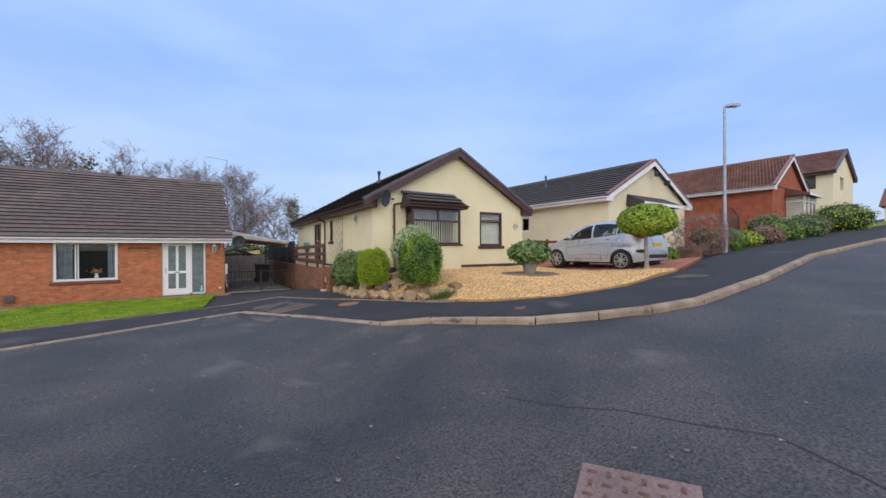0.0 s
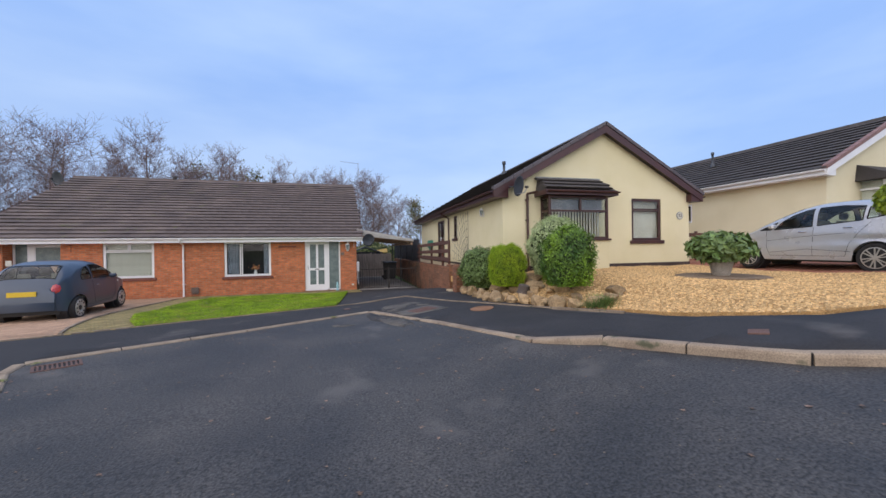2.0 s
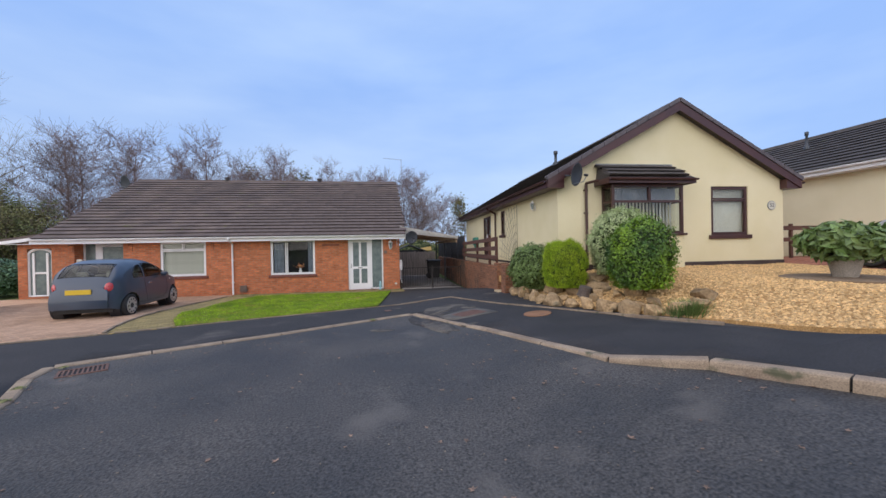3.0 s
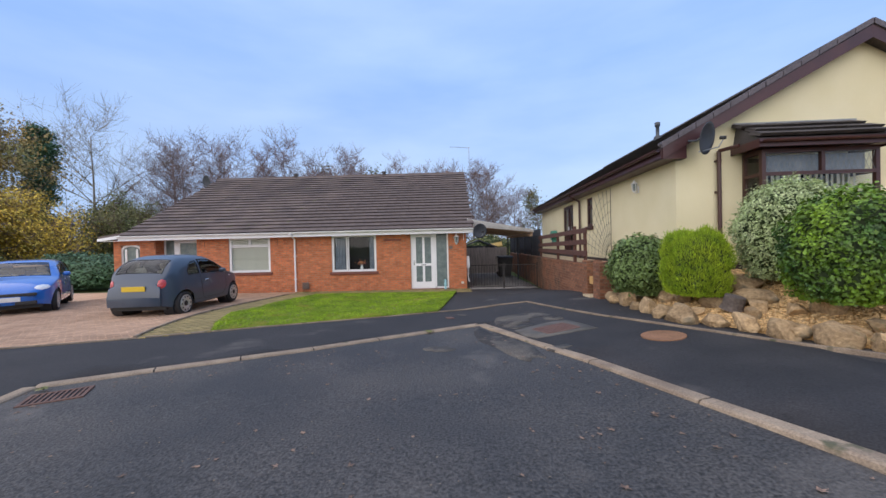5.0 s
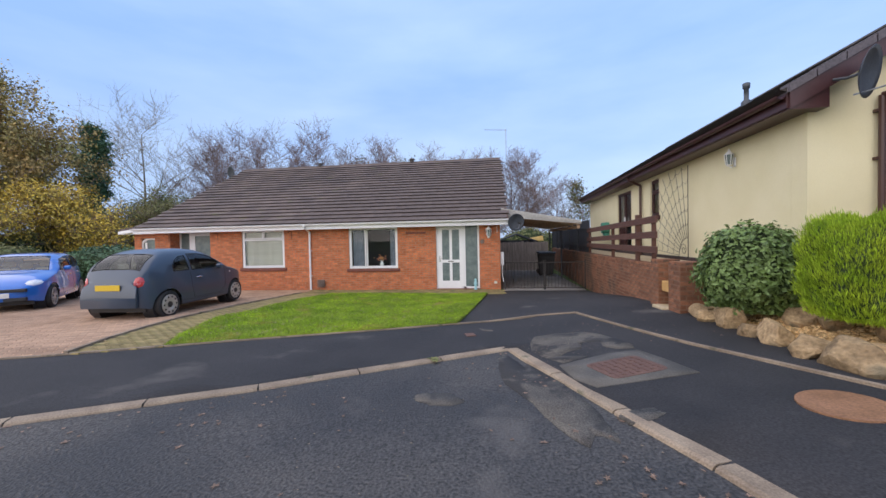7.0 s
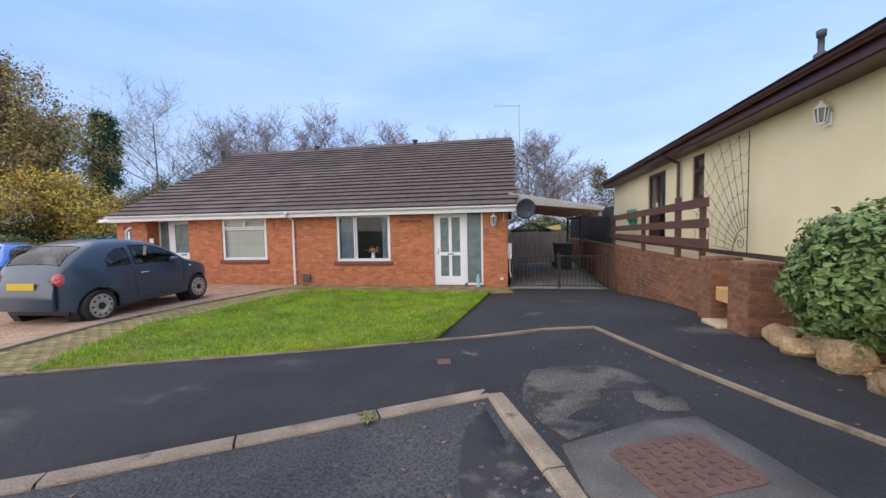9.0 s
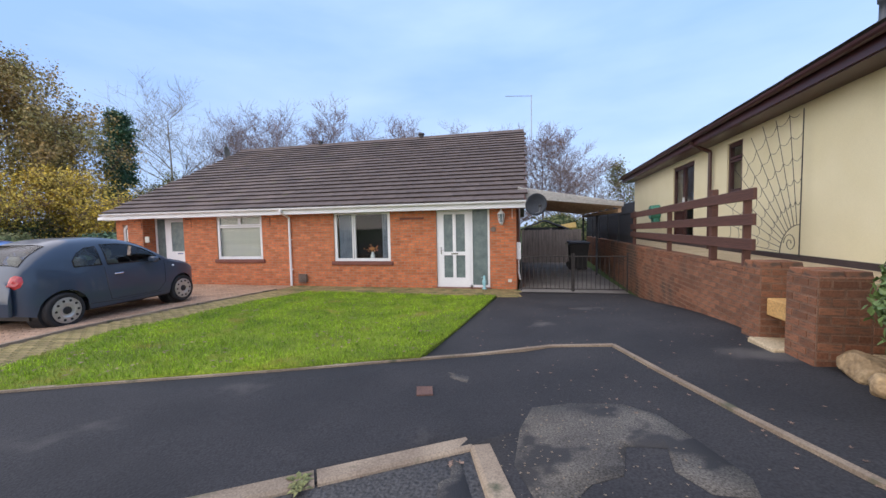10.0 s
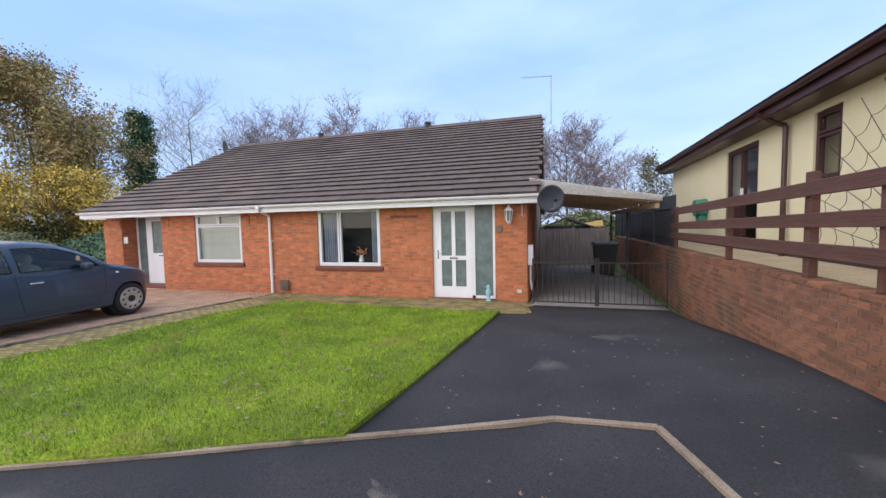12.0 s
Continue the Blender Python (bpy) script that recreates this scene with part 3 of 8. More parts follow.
TILE_V = [(-.5, -.34, -.5), (.5, -.34, -.5), (.5, .5, -.5), (-.5, .5, -.5), (-.5, -.5, .42), (.5, -.5, .42), (.5, .5, .5), (-.5, .5, .5)]


def tile_slope(name, parent, material, origin, along_v, up_v, count, rows, tw, th, focus, limit, rise=0.06, skip=None, roll=False):
    """Overlapping tiles on a slope; along_v and up_v are unit vectors."""
    along_v, up_v = Vector(along_v).normalized(), Vector(up_v).normalized()
    nrm = along_v.cross(up_v)
    if nrm.z < 0:
        nrm = -nrm
    ms = []
    up2 = (up_v * th - nrm * rise * 0.8).normalized()
    n2 = along_v.cross(up2)
    if n2.z < 0:
        n2 = -n2
    for r in range(rows):
        for c in range(count):
            if skip and skip(c * tw, r * th):
                continue
            j = random.uniform(-0.003, 0.003)
            ctr = Vector(origin) + along_v * ((c + 0.5 + (0.25 if r % 2 else 0.0)) * tw) + up_v * ((r + 0.5) * th) + nrm * (rise * 0.5 + j)
            m = Matrix.Identity(4)
            for k in range(3):
                m[k][0], m[k][1], m[k][2], m[k][3] = along_v[k] * (tw - 0.002), up2[k] * (th + 0.03), n2[k] * rise, ctr[k]
            ms.append(m)
    if roll:
        v = [(-.5, -.5, 0), (-.36, -.5, .9), (-.2, -.5, .1), (0, -.5, 0), (.14, -.5, .9), (.3, -.5, .1), (.5, -.5, 0)]
        vs = v + [(x, .5, z) for x, _, z in v] + [(x, -.5, -.6) for x, _, z in v]
        fs = [(k, k + 1, k + 8, k + 7) for k in range(6)] + [(k + 1, k, k + 14, k + 15) for k in range(6)]
        pieces(name, ms, material, parent, focus, limit, vs, fs)
    else:
        pieces(name, ms, material, parent, focus, limit, TILE_V)


def window(parent, m, w, h, frame_mat, lights, depth=0.07, bar=0.055, back="blind", label="", sill=None, z_drop=0.0, name="window"):
    """A window in its opening: x across, z up, front at y = 0. lights: (x0, x1, z0, z1, glass material) in metres, each with its sash."""
    win = empty(name, m, label)
    win.parent = parent
    bm = bmesh.new()
    for it in ((0, w, 0, bar), (0, w, h - bar, h), (0, bar, bar, h - bar), (w - bar, w, bar, h - bar)):
        box(bm, it[0], it[1], 0, depth, it[2], it[3])
    part("window_frame", bm, frame_mat, win)
    for x0, x1, z0, z1, gm in lights:
        b = 0.038
        sb = bmesh.new()
        for it in ((x0, x1, z0, z0 + b), (x0, x1, z1 - b, z1), (x0, x0 + b, z0 + b, z1 - b), (x1 - b, x1, z0 + b, z1 - b)):
            box(sb, it[0], it[1], -0.008, depth - 0.01, it[2], it[3])
        part("sash", sb, frame_mat, win)
        part("pane", boxes((x0 + b, x1 - b, 0.025, 0.031, z0 + b, z1 - b)), gm, win)
    if sill:
        part("sill", boxes((-0.08, w + 0.08, -0.09, 0.03, -0.11 - z_drop, -z_drop), bevel=0.012), sill, win)
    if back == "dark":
        # Dark board set back from the glass stands for the unlit room.
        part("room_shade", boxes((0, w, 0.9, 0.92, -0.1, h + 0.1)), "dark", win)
    return win


def vertical_blind(parent, m, w, h, pitch=0.10):
    bl = empty("vertical_blind", m, "cream vertical slat blind hanging behind the window", "blind")
    bm0 = boxes((0, pitch * 0.9, -0.002, 0.002, 0, h))
    me = mesh_from(bm0, "slat", "blind")
    for k in range(int(w / pitch)):
        s = new("slat", me)
        s.parent = bl
        s.matrix_basis = pose(k * pitch, 0, 0, 0, 0, 24 + random.uniform(-5, 5))
    part("headrail", boxes((0, w, -0.03, 0.03, h, h + 0.04)), "upvc", bl)
    return bl


def gutter(parent, a, b, material, r=0.055, name="gutter"):
    a, b = Vector(a), Vector(b)
    d = (b - a).normalized()
    side = Vector((-d.y, d.x, 0))
    bm = bmesh.new()
    rings = []
    for p in (a, b):
        ring = [bm.verts.new(p + side * math.cos(t) * r + Vector((0, 0, math.sin(t) * r))) for t in [math.pi + k * math.pi / 6 for k in range(7)]]
        ring += [bm.verts.new(p + side * math.cos(t) * (r - 0.006) + Vector((0, 0, math.sin(t) * (r - 0.006)))) for t in [2 * math.pi - k * math.pi / 6 for k in range(7)]]
        rings.append(ring)
    n = 14
    for k in range(n):
        bm.faces.new((rings[0][k], rings[0][(k + 1) % n], rings[1][(k + 1) % n], rings[1][k]))
    return part(name, bm, material, parent)


def flue_pipe(x, y, z, h=0.62, label="dark grey metal flue pipe on the roof", wide=1.0):
    bm = bmesh.new()
    lathe(bm, [(r * wide, zz) for r, zz in ((0.09, -0.25), (0.09, 0.04), (0.042, 0.10), (0.042, h - 0.16), (0.06, h - 0.15), (0.066, h - 0.02), (0.045, h))], 12, pose(x, y, z))
    ob = new("flue", mesh_from(bm, "flue", "dish", True))
    return tagged(ob, label, "flue")


def sat_dish(m, size=0.62, label="dark grey satellite dish"):
    d = empty("satellite_dish", m, label, "satellite dish")
    bm = bmesh.new()
    prof = [(0.001, 0.0)] + [(size / 2 * k / 6, 0.075 * (k / 6) ** 2) for k in range(1, 7)]
    back = [(r, z - 0.006) for r, z in prof[::-1]]
    lathe(bm, prof + back, 24, pose(0, 0, 0, 90, 0, 0))
    part("reflector", bm, "dish", d, smooth_shade=True)
    bm = bmesh.new()
    path_tube(bm, [(0, 0.02, -size * 0.42), (0, -0.28, -0.16), (0, -0.33, -0.02)], 0.010)
    part("feed_arm", bm, "lamppost", d)
    bm = bmesh.new()
    tube(bm, (0, -0.36, 0.0), (0, -0.27, 0.0), 0.032)
    part("receiver", bm, "blackplastic", d)
    bm = bmesh.new()
    path_tube(bm, [(0, 0.0, 0), (0, 0.12, -0.04), (0, 0.24, -0.04)], 0.018)
    part("bracket", bm, "dish", d)
    return d


# ---- brick bungalow pair ----
house_a = empty("house", pose(0, 0, 0), "low orange-brick semi-detached bungalow pair with brown concrete tile roof", "house")
A_HOLES = [(-5.27, -3.52, 0.76, 2.20), (-9.34, -7.70, 0.82, 2.20), (-2.17, -0.70, 0.0, 2.28), (-12.27, -10.62, 0.0, 2.28)]
wall_panel("wall", "x", 0.0, 0.26, -12.9, 0.0, -0.3, 2.28, A_HOLES, "mortar", house_a, "orange facing brickwork front wall")
wall_panel("wall", "y", -0.26, 0.0, 0.262, 11.6, -0.3, 2.28, [], "mortar", house_a, "", (5.95, 5.42))
wall_panel("wall", "y", -12.9, -12.64, 0.262, 11.6, -0.3, 2.28, [], "mortar", house_a, "", (5.95, 5.42))
wall_panel("wall", "x", 11.34, 11.6, -12.638, -0.262, -0.3, 2.28, [], "mortar", house_a)
part("porch_return", boxes((-12.52, -12.27, 0.262, 0.75, -0.3, 2.28)), "mortar", house_a)
part("porch_return", boxes((-10.62, -10.4, 0.262, 0.75, -0.3, 2.28)), "mortar", house_a)
bricks = brick_mats(brick_rects(-12.9, 0.0, -0.15, 2.28, A_HOLES), "x", 0.0, -1)
a_side = brick_mats(brick_rects(0.0, 11.6, -0.15, 5.4, [], top=lambda y: 2.28 + 3.1 * (1 - abs(y - 5.95) / 5.95)), "y", 0.0, 1)
a_side += brick_mats(brick_rects(0.0, 0.44, -0.15, 2.28, []), "y", -12.27, 1)
a_side = [m for m in a_side if m.translation.y < 4.5]
bricks += a_side
part("vent_brick", boxes((-3.22, -2.52, -0.014, 0.0, 1.93, 1.99)), "sillred", house_a)
# roof
EAVE_Y, EAVE_Z, RIDGE_Y, RIDGE_Z = -0.36, 2.36, 5.95, 5.60
bm = bmesh.new()
prism(bm, [(EAVE_Y, EAVE_Z - 0.02), (RIDGE_Y, RIDGE_Z - 0.04), (12.26, EAVE_Z - 0.02), (12.26, EAVE_Z - 0.14), (RIDGE_Y, RIDGE_Z - 0.18), (EAVE_Y, EAVE_Z - 0.14)], "x", -13.35, 0.22)
part("roof", bm, "tile", house_a, "brown interlocking concrete tile roof with moss")
part("fascia", boxes((-13.42, 0.27, EAVE_Y - 0.025, EAVE_Y, EAVE_Z - 0.20, EAVE_Z - 0.01)), "upvc", house_a, "white fascia board")
part("soffit", boxes((-13.35, 0.22, EAVE_Y, -0.002, EAVE_Z - 0.19, EAVE_Z - 0.17)), "upvc", house_a)
gutter(house_a, (-13.42, EAVE_Y - 0.085, EAVE_Z - 0.03), (0.27, EAVE_Y - 0.085, EAVE_Z - 0.03), "upvc")
for x in (0.22, -13.375):
    bm = bmesh.new()
    prism(bm, [(EAVE_Y, EAVE_Z - 0.16), (RIDGE_Y, RIDGE_Z - 0.2), (RIDGE_Y, RIDGE_Z - 0.02), (EAVE_Y, EAVE_Z + 0.0)], "x", x, x + 0.025)
    part("bargeboard", bm, "sillred", house_a, "red-brown verge board")
up_len = math.hypot(RIDGE_Y - EAVE_Y, RIDGE_Z - EAVE_Z)
tile_slope("roof_tile", house_a, "tile", (-13.35, EAVE_Y - 0.06, EAVE_Z - 0.03), (1, 0, 0), (0, RIDGE_Y - EAVE_Y, RIDGE_Z - EAVE_Z), 41, 21, 0.331, up_len / 21 + 0.001, (-2, -0.4, 2.6), 300)
ridge = []
for k in range(30):
    bm_x = -13.35 + k * 0.4523
    m = Matrix.Diagonal((0.44, 0.20, 0.09, 1))
    m.translation = (bm_x + 0.226, RIDGE_Y, RIDGE_Z + 0.05)
    ridge.append(m)
pieces("ridge_tile", ridge, "tile", house_a, limit=40, verts=[(-.5, -.5, -.9), (-.5, -.25, .2), (-.5, 0, .5), (-.5, .25, .2), (-.5, .5, -.9), (.5, -.5, -.9), (.5, -.25, .2), (.5, 0, .5), (.5, .25, .2), (.5, .5, -.9)],
       faces=[(0, 1, 6, 5), (1, 2, 7, 6), (2, 3, 8, 7), (3, 4, 9, 8), (0, 4, 3, 2, 1), (5, 6, 7, 8, 9)])
for x in (-4.16, -9.03):
    bm = bmesh.new()
    tube(bm, (x, RIDGE_Y, RIDGE_Z), (x, RIDGE_Y, RIDGE_Z + 0.20), 0.10, 0.10, 12)
    tube(bm, (x, RIDGE_Y, RIDGE_Z + 0.17), (x, RIDGE_Y, RIDGE_Z + 0.23), 0.15, 0.12, 12)
    part("ridge_vent", bm, "tileb", house_a)
# windows and doors of the pair
w1 = window(house_a, pose(-5.27, 0.03, 0.76), 1.75, 1.44, "upvc", [(0.045, 0.60, 0.045, 1.395, "glass"), (0.63, 1.705, 0.045, 1.395, "glass")], back="dark", sill="sillred", label="white casement window of two lights")
w0 = window(house_a, pose(-9.34, 0.03, 0.82), 1.64, 1.38, "upvc", [(0.045, 0.81, 1.05, 1.335, "glass"), (0.83, 1.595, 1.05, 1.335, "glass"), (0.045, 1.595, 0.045, 1.03, "glass")], sill="sillred", label="white window with two top lights")
vertical_blind(house_a, pose(-9.28, 0.125, 0.86), 1.52, 1.26)
# Black board behind the blind paints in the dimness of the room.
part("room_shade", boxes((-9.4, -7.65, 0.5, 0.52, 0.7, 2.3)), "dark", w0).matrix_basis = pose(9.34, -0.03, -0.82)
cur = empty("curtain", pose(-5.18, 0.16, 0.84), "pale grey curtain drawn to the side", "curtain")
for x0, n in ((0.0, 9), (1.36, 6)):
    vs, fs = [], []
    for k in range(n * 4 + 1):
        u = k / 4
        xx, yy = x0 + u * 0.045, 0.03 * math.sin(u * math.pi * 1.4)
        vs += [(xx, yy, 0), (xx, yy, 1.30), ]
    fs = [(2 * k, 2 * k + 2, 2 * k + 3, 2 * k + 1) for k in range(n * 4)]
    raw("drape", vs, fs, "curtain", cur, smooth_shade=True)
fl = empty("flower_vase", pose(-4.15, 0.2, 0.86), "small vase of bright flowers on the window ledge", "flowers")
bm = bmesh.new()
lathe(bm, [(0.05, -0.06), (0.07, 0.02), (0.04, 0.12), (0.05, 0.16)], 12)
part("vase", bm, "clearlens", fl)
vs, fs = [], []
for k in range(60):
    c = Vector((random.gauss(0, 0.09), random.gauss(0, 0.04), 0.24 + random.gauss(0, 0.05)))
    a, b = Vector((random.uniform(-1, 1), random.uniform(-1, 1), random.uniform(-1, 1))).normalized() * 0.03, Vector((random.uniform(-1, 1), random.uniform(-1, 1), random.uniform(-1, 1))).normalized() * 0.03
    n0 = len(vs)
    vs += [c - a, c - b, c + a, c + b]
    fs.append((n0, n0 + 1, n0 + 2, n0 + 3))
raw("flower_heads", vs, fs, "flower", fl)

door = empty("door_1", pose(-2.17, 0.06, 0.0), "white panel front door with obscured glass and side light", kind="")
door.parent = house_a
part("door_frame", boxes((0, 0.06, 0, 0.08, 0.04, 2.24), (0.06, 1.47, 0, 0.08, 2.17, 2.24), (1.41, 1.47, 0, 0.08, 0.04, 2.17), (0.93, 1.0, 0, 0.08, 0.04, 2.17), (0.06, 1.41, 0, 0.08, 0.04, 0.10)), "upvc", door)
leaf = part("door_leaf", boxes((0.06, 0.93, -0.01, 0.05, 0.10, 0.30), (0.06, 0.93, -0.01, 0.05, 2.05, 2.17), (0.06, 0.20, -0.01, 0.05, 0.30, 2.05), (0.79, 0.93, -0.01, 0.05, 0.30, 2.05), (0.45, 0.54, -0.01, 0.05, 0.30, 2.05), (0.20, 0.45, -0.01, 0.05, 0.92, 1.02), (0.54, 0.79, -0.01, 0.05, 0.92, 1.02)), "upvc", door)
for x0, z0, z1 in ((0.20, 0.30, 0.92), (0.54, 0.30, 0.92), (0.20, 1.02, 2.05), (0.54, 1.02, 2.05)):
    part("pane", boxes((x0, x0 + 0.25, 0.02, 0.03, z0, z1)), "frost", door)
part("side_light", boxes((1.0, 1.41, 0.03, 0.04, 0.10, 2.17)), "frost", door)
part("threshold", boxes((-0.05, 1.52, -0.12, 0.2, -0.1, 0.04), bevel=0.01), "sillred", door)
part("letter_plate", boxes((0.40, 0.59, -0.018, -0.01, 0.945, 0.985)), "chrome", door)
bm = boxes((0.105, 0.135, -0.018, -0.01, 0.95, 1.15))
path_tube(bm, [(0.12, -0.02, 1.08), (0.12, -0.055, 1.08), (0.22, -0.055, 1.08)], 0.009)
part("door_handle", bm, "chrome", door)
# Dark sheet added behind the door for the shade of the hall.
part("porch_reveal", boxes((-0.02, 1.49, 0.9, 0.92, 0, 2.3)), "dark", door)

door2 = empty("door_2", pose(-12.25, 0.42, 0.0), "white half-glazed door with side light inside the brick porch")
door2.parent = house_a
part("door_frame", boxes((0, 0.07, 0, 0.07, 0.04, 2.24), (1.56, 1.62, 0, 0.07, 0.04, 2.24), (0.07, 1.56, 0, 0.07, 2.16, 2.24), (0.42, 0.50, 0, 0.07, 0.04, 2.16)), "upvc", door2)
part("door_leaf", boxes((0.50, 1.56, 0.0, 0.05, 0.06, 1.05), (0.50, 1.56, 0, 0.05, 2.05, 2.16), (0.50, 0.66, 0, 0.05, 1.05, 2.05), (1.40, 1.56, 0, 0.05, 1.05, 2.05)), "upvc", door2)
part("pane", boxes((0.66, 1.40, 0.02, 0.03, 1.05, 2.05)), "frost", door2)
part("side_light", boxes((0.07, 0.42, 0.02, 0.03, 0.06, 2.16)), "frost", door2)
part("letter_plate", boxes((0.9, 1.12, -0.01, -0.002, 0.96, 1.0)), "chrome", door2)
part("door_step", boxes((-0.01, 1.62, -0.45, 0.1, -0.05, 0.10), bevel=0.01), "sillred", door2)
# downpipe of the pair
bm = bmesh.new()
path_tube(bm, [(-6.70, -0.445, 2.30), (-6.70, -0.445, 2.22), (-6.70, -0.06, 2.08), (-6.70, -0.06, 0.02)], 0.034, 10)
for z in (0.5, 1.4):
    box(bm, -6.75, -6.65, -0.06, -0.002, z, z + 0.03)
tube(bm, (-6.70, -0.445, 2.24), (-6.70, -0.445, 2.34), 0.055)
part("downpipe", bm, "upvc", house_a, "white downpipe")
# side wing at the far end
WING = [(-14.82, -13.98, 0.1, 2.02)]
wall_panel("wing_wall", "x", 1.3, 1.5, -15.15, -12.902, -0.2, 2.28, WING, "mortar", house_a)
part("wing_side", boxes((-15.15, -14.95, 1.502, 5.0, -0.2, 2.28)), "mortar", house_a)
bricks += brick_mats(brick_rects(-15.15, -12.9, -0.15, 2.28, WING), "x", 1.3, -1)
bm = bmesh.new()
prism(bm, [(-12.9, 2.80), (-15.5, 2.40), (-15.5, 2.30), (-12.9, 2.66)], "y", 0.97, 5.2)
part("wing_roof", bm, "tile", house_a)
bm = bmesh.new()
prism(bm, [(-12.9, 2.66), (-15.5, 2.31), (-15.5, 2.20), (-12.9, 2.50)], "y", 0.92, 0.965)
part("wing_fascia", bm, "upvc", house_a, "white sloping fascia board")
part("wing_soffit", boxes((-15.45, -12.95, 0.97, 1.297, 2.20, 2.22)), "upvc", house_a)
bm = bmesh.new()
arch = [(-14.82, 0.1), (-13.98, 0.1), (-13.98, 1.78)] + [(-14.40 + 0.42 * math.cos(k * math.pi / 8), 1.78 + 0.24 * math.sin(k * math.pi / 8)) for k in range(1, 8)] + [(-14.82, 1.78)]
prism(bm, arch, "y", 1.37, 1.39)
part("wing_glass", bm, "frost", house_a)
for a, b in zip(arch, arch[1:] + arch[:1]):
    bm = bmesh.new()
    tube(bm, (a[0], 1.36, a[1]), (b[0], 1.36, b[1]), 0.05, 0.05, 6)
    part("arch_frame", bm, "upvc", house_a, "white arched frame section")
part("arch_sash", boxes((-14.68, -14.60, 1.335, 1.365, 0.15, 1.85), (-14.20, -14.12, 1.335, 1.365, 0.15, 1.85), (-14.60, -14.20, 1.335, 1.365, 1.0, 1.08)), "upvc", house_a)
HOUSE_A_BRICKS = bricks


# ---- rendered bungalow ----
def gable_house(name, label, cx, half, y0, y1, zf, ze, zr, wall_mat, tile_mat, trim, holes_front, holes_left, plinth=True, over=0.38, roll=False, limit=300, focus=None):
    """A gabled bungalow with its ridge along y. zf floor, ze eaves, zr ridge."""
    h = empty(name, pose(0, 0, 0), label, "house")
    x0, x1 = cx - half, cx + half
    sl = (zr - ze) / (half + over)
    wall_panel("wall", "x", y0, y0 + 0.28, x0, x1, zf - 1.6, ze, holes_front, wall_mat, h, "", (cx, ze + sl * half))
    wall_panel("wall", "x", y1 - 0.28, y1, x0 + 0.282, x1 - 0.282, zf - 1.6, ze, [], wall_mat, h, "", (cx, ze + sl * half))
    wall_panel("wall", "y", x0, x0 + 0.28, y0 + 0.282, y1, zf - 1.6, ze, holes_left, wall_mat, h)
    wall_panel("wall", "y", x1 - 0.28, x1, y0 + 0.282, y1, zf - 1.6, ze, [], wall_mat, h)
    if plinth:
        part("plinth", boxes((x0 - 0.01, x1 + 0.01, y0 - 0.012, y0 - 0.001, zf - 0.7, zf + 0.07), (x0 - 0.012, x0 - 0.001, y0 - 0.01, y1, zf - 0.7, zf + 0.04)), "plinth", h, "dark painted plinth")
    ex0, ex1, ya, yb = x0 - over, x1 + over, y0 - 0.20, y1 + 0.3
    bm = bmesh.new()
    prism(bm, [(ex0, ze - 0.05), (cx, zr - 0.05), (ex1, ze - 0.05), (ex1, ze - 0.16), (cx, zr - 0.2), (ex0, ze - 0.16)], "y", ya, yb)
    part("roof", bm, tile_mat, h)
    for s in (-1, 1):
        e = cx + s * (half + over)
        bm = bmesh.new()
        prism(bm, [(e, ze - 0.24), (cx + s * 0.001, zr - 0.26), (cx + s * 0.001, zr - 0.03), (e, ze - 0.02)], "y", ya - 0.03, ya - 0.002)
        part("bargeboard", bm, trim, h, "dark verge board" if trim != "upvc" else "white verge board")
        bm = bmesh.new()
        prism(bm, [(e, ze - 0.24), (e - s * 0.45, ze - 0.24), (e - s * 0.45, ze + 0.02), (e, ze - 0.02)], "y", ya, y0 - 0.002)
        part("eaves_box", bm, trim, h)
        e2 = e + s * 0.0125
        part("fascia", boxes((e2 - 0.012, e2 + 0.012, ya, yb, ze - 0.22, ze - 0.02)), trim, h)
        w0_ = x0 - 0.003 if s < 0 else x1 + 0.003
        part("soffit", boxes((min(e, w0_), max(e, w0_), y0, yb, ze - 0.235, ze - 0.222)), trim, h)
    for s in (-1, 1):
        e = cx + s * (half + over + 0.03)
        cnt_v = 12
        for k in range(cnt_v):
            f0, f1 = k / cnt_v, (k + 1) / cnt_v - 0.004
            p0, p1 = (e + (cx - e) * f0, ze - 0.04 + (zr - ze + 0.03) * f0), (e + (cx - e) * f1, ze - 0.04 + (zr - ze + 0.03) * f1)
            bm = bmesh.new()
            prism(bm, [p0, p1, (p1[0], p1[1] + 0.105), (p0[0], p0[1] + 0.112)], "y", ya - 0.055, ya + 0.10)
            part("verge_cap", bm, "vergered" if trim == "upvc" else "verge", h)
    gutter(h, (ex0 - 0.085, ya, ze - 0.06), (ex0 - 0.085, yb, ze - 0.06), trim)
    gutter(h, (ex1 + 0.085, ya, ze - 0.06), (ex1 + 0.085, yb, ze - 0.06), trim)
    ul = math.hypot(cx - ex0, zr - ze)
    rows = round(ul / 0.34)
    cnt = round((yb - ya) / 0.33)
    for s in (-1, 1):
        e = ex0 if s < 0 else ex1
        near = limit if s < 0 else 0
        tile_slope("roof_tile", h, tile_mat, (e + s * 0.05, ya - 0.02, ze - 0.06), (0, 1, 0), (-s * (cx - ex0), 0, zr - ze), cnt, rows, (yb - ya + 0.02) / cnt, ul / rows + 0.004, focus or (e, y0, ze), near, roll=roll)
    ms = []
    n = round((yb - ya) / 0.45)
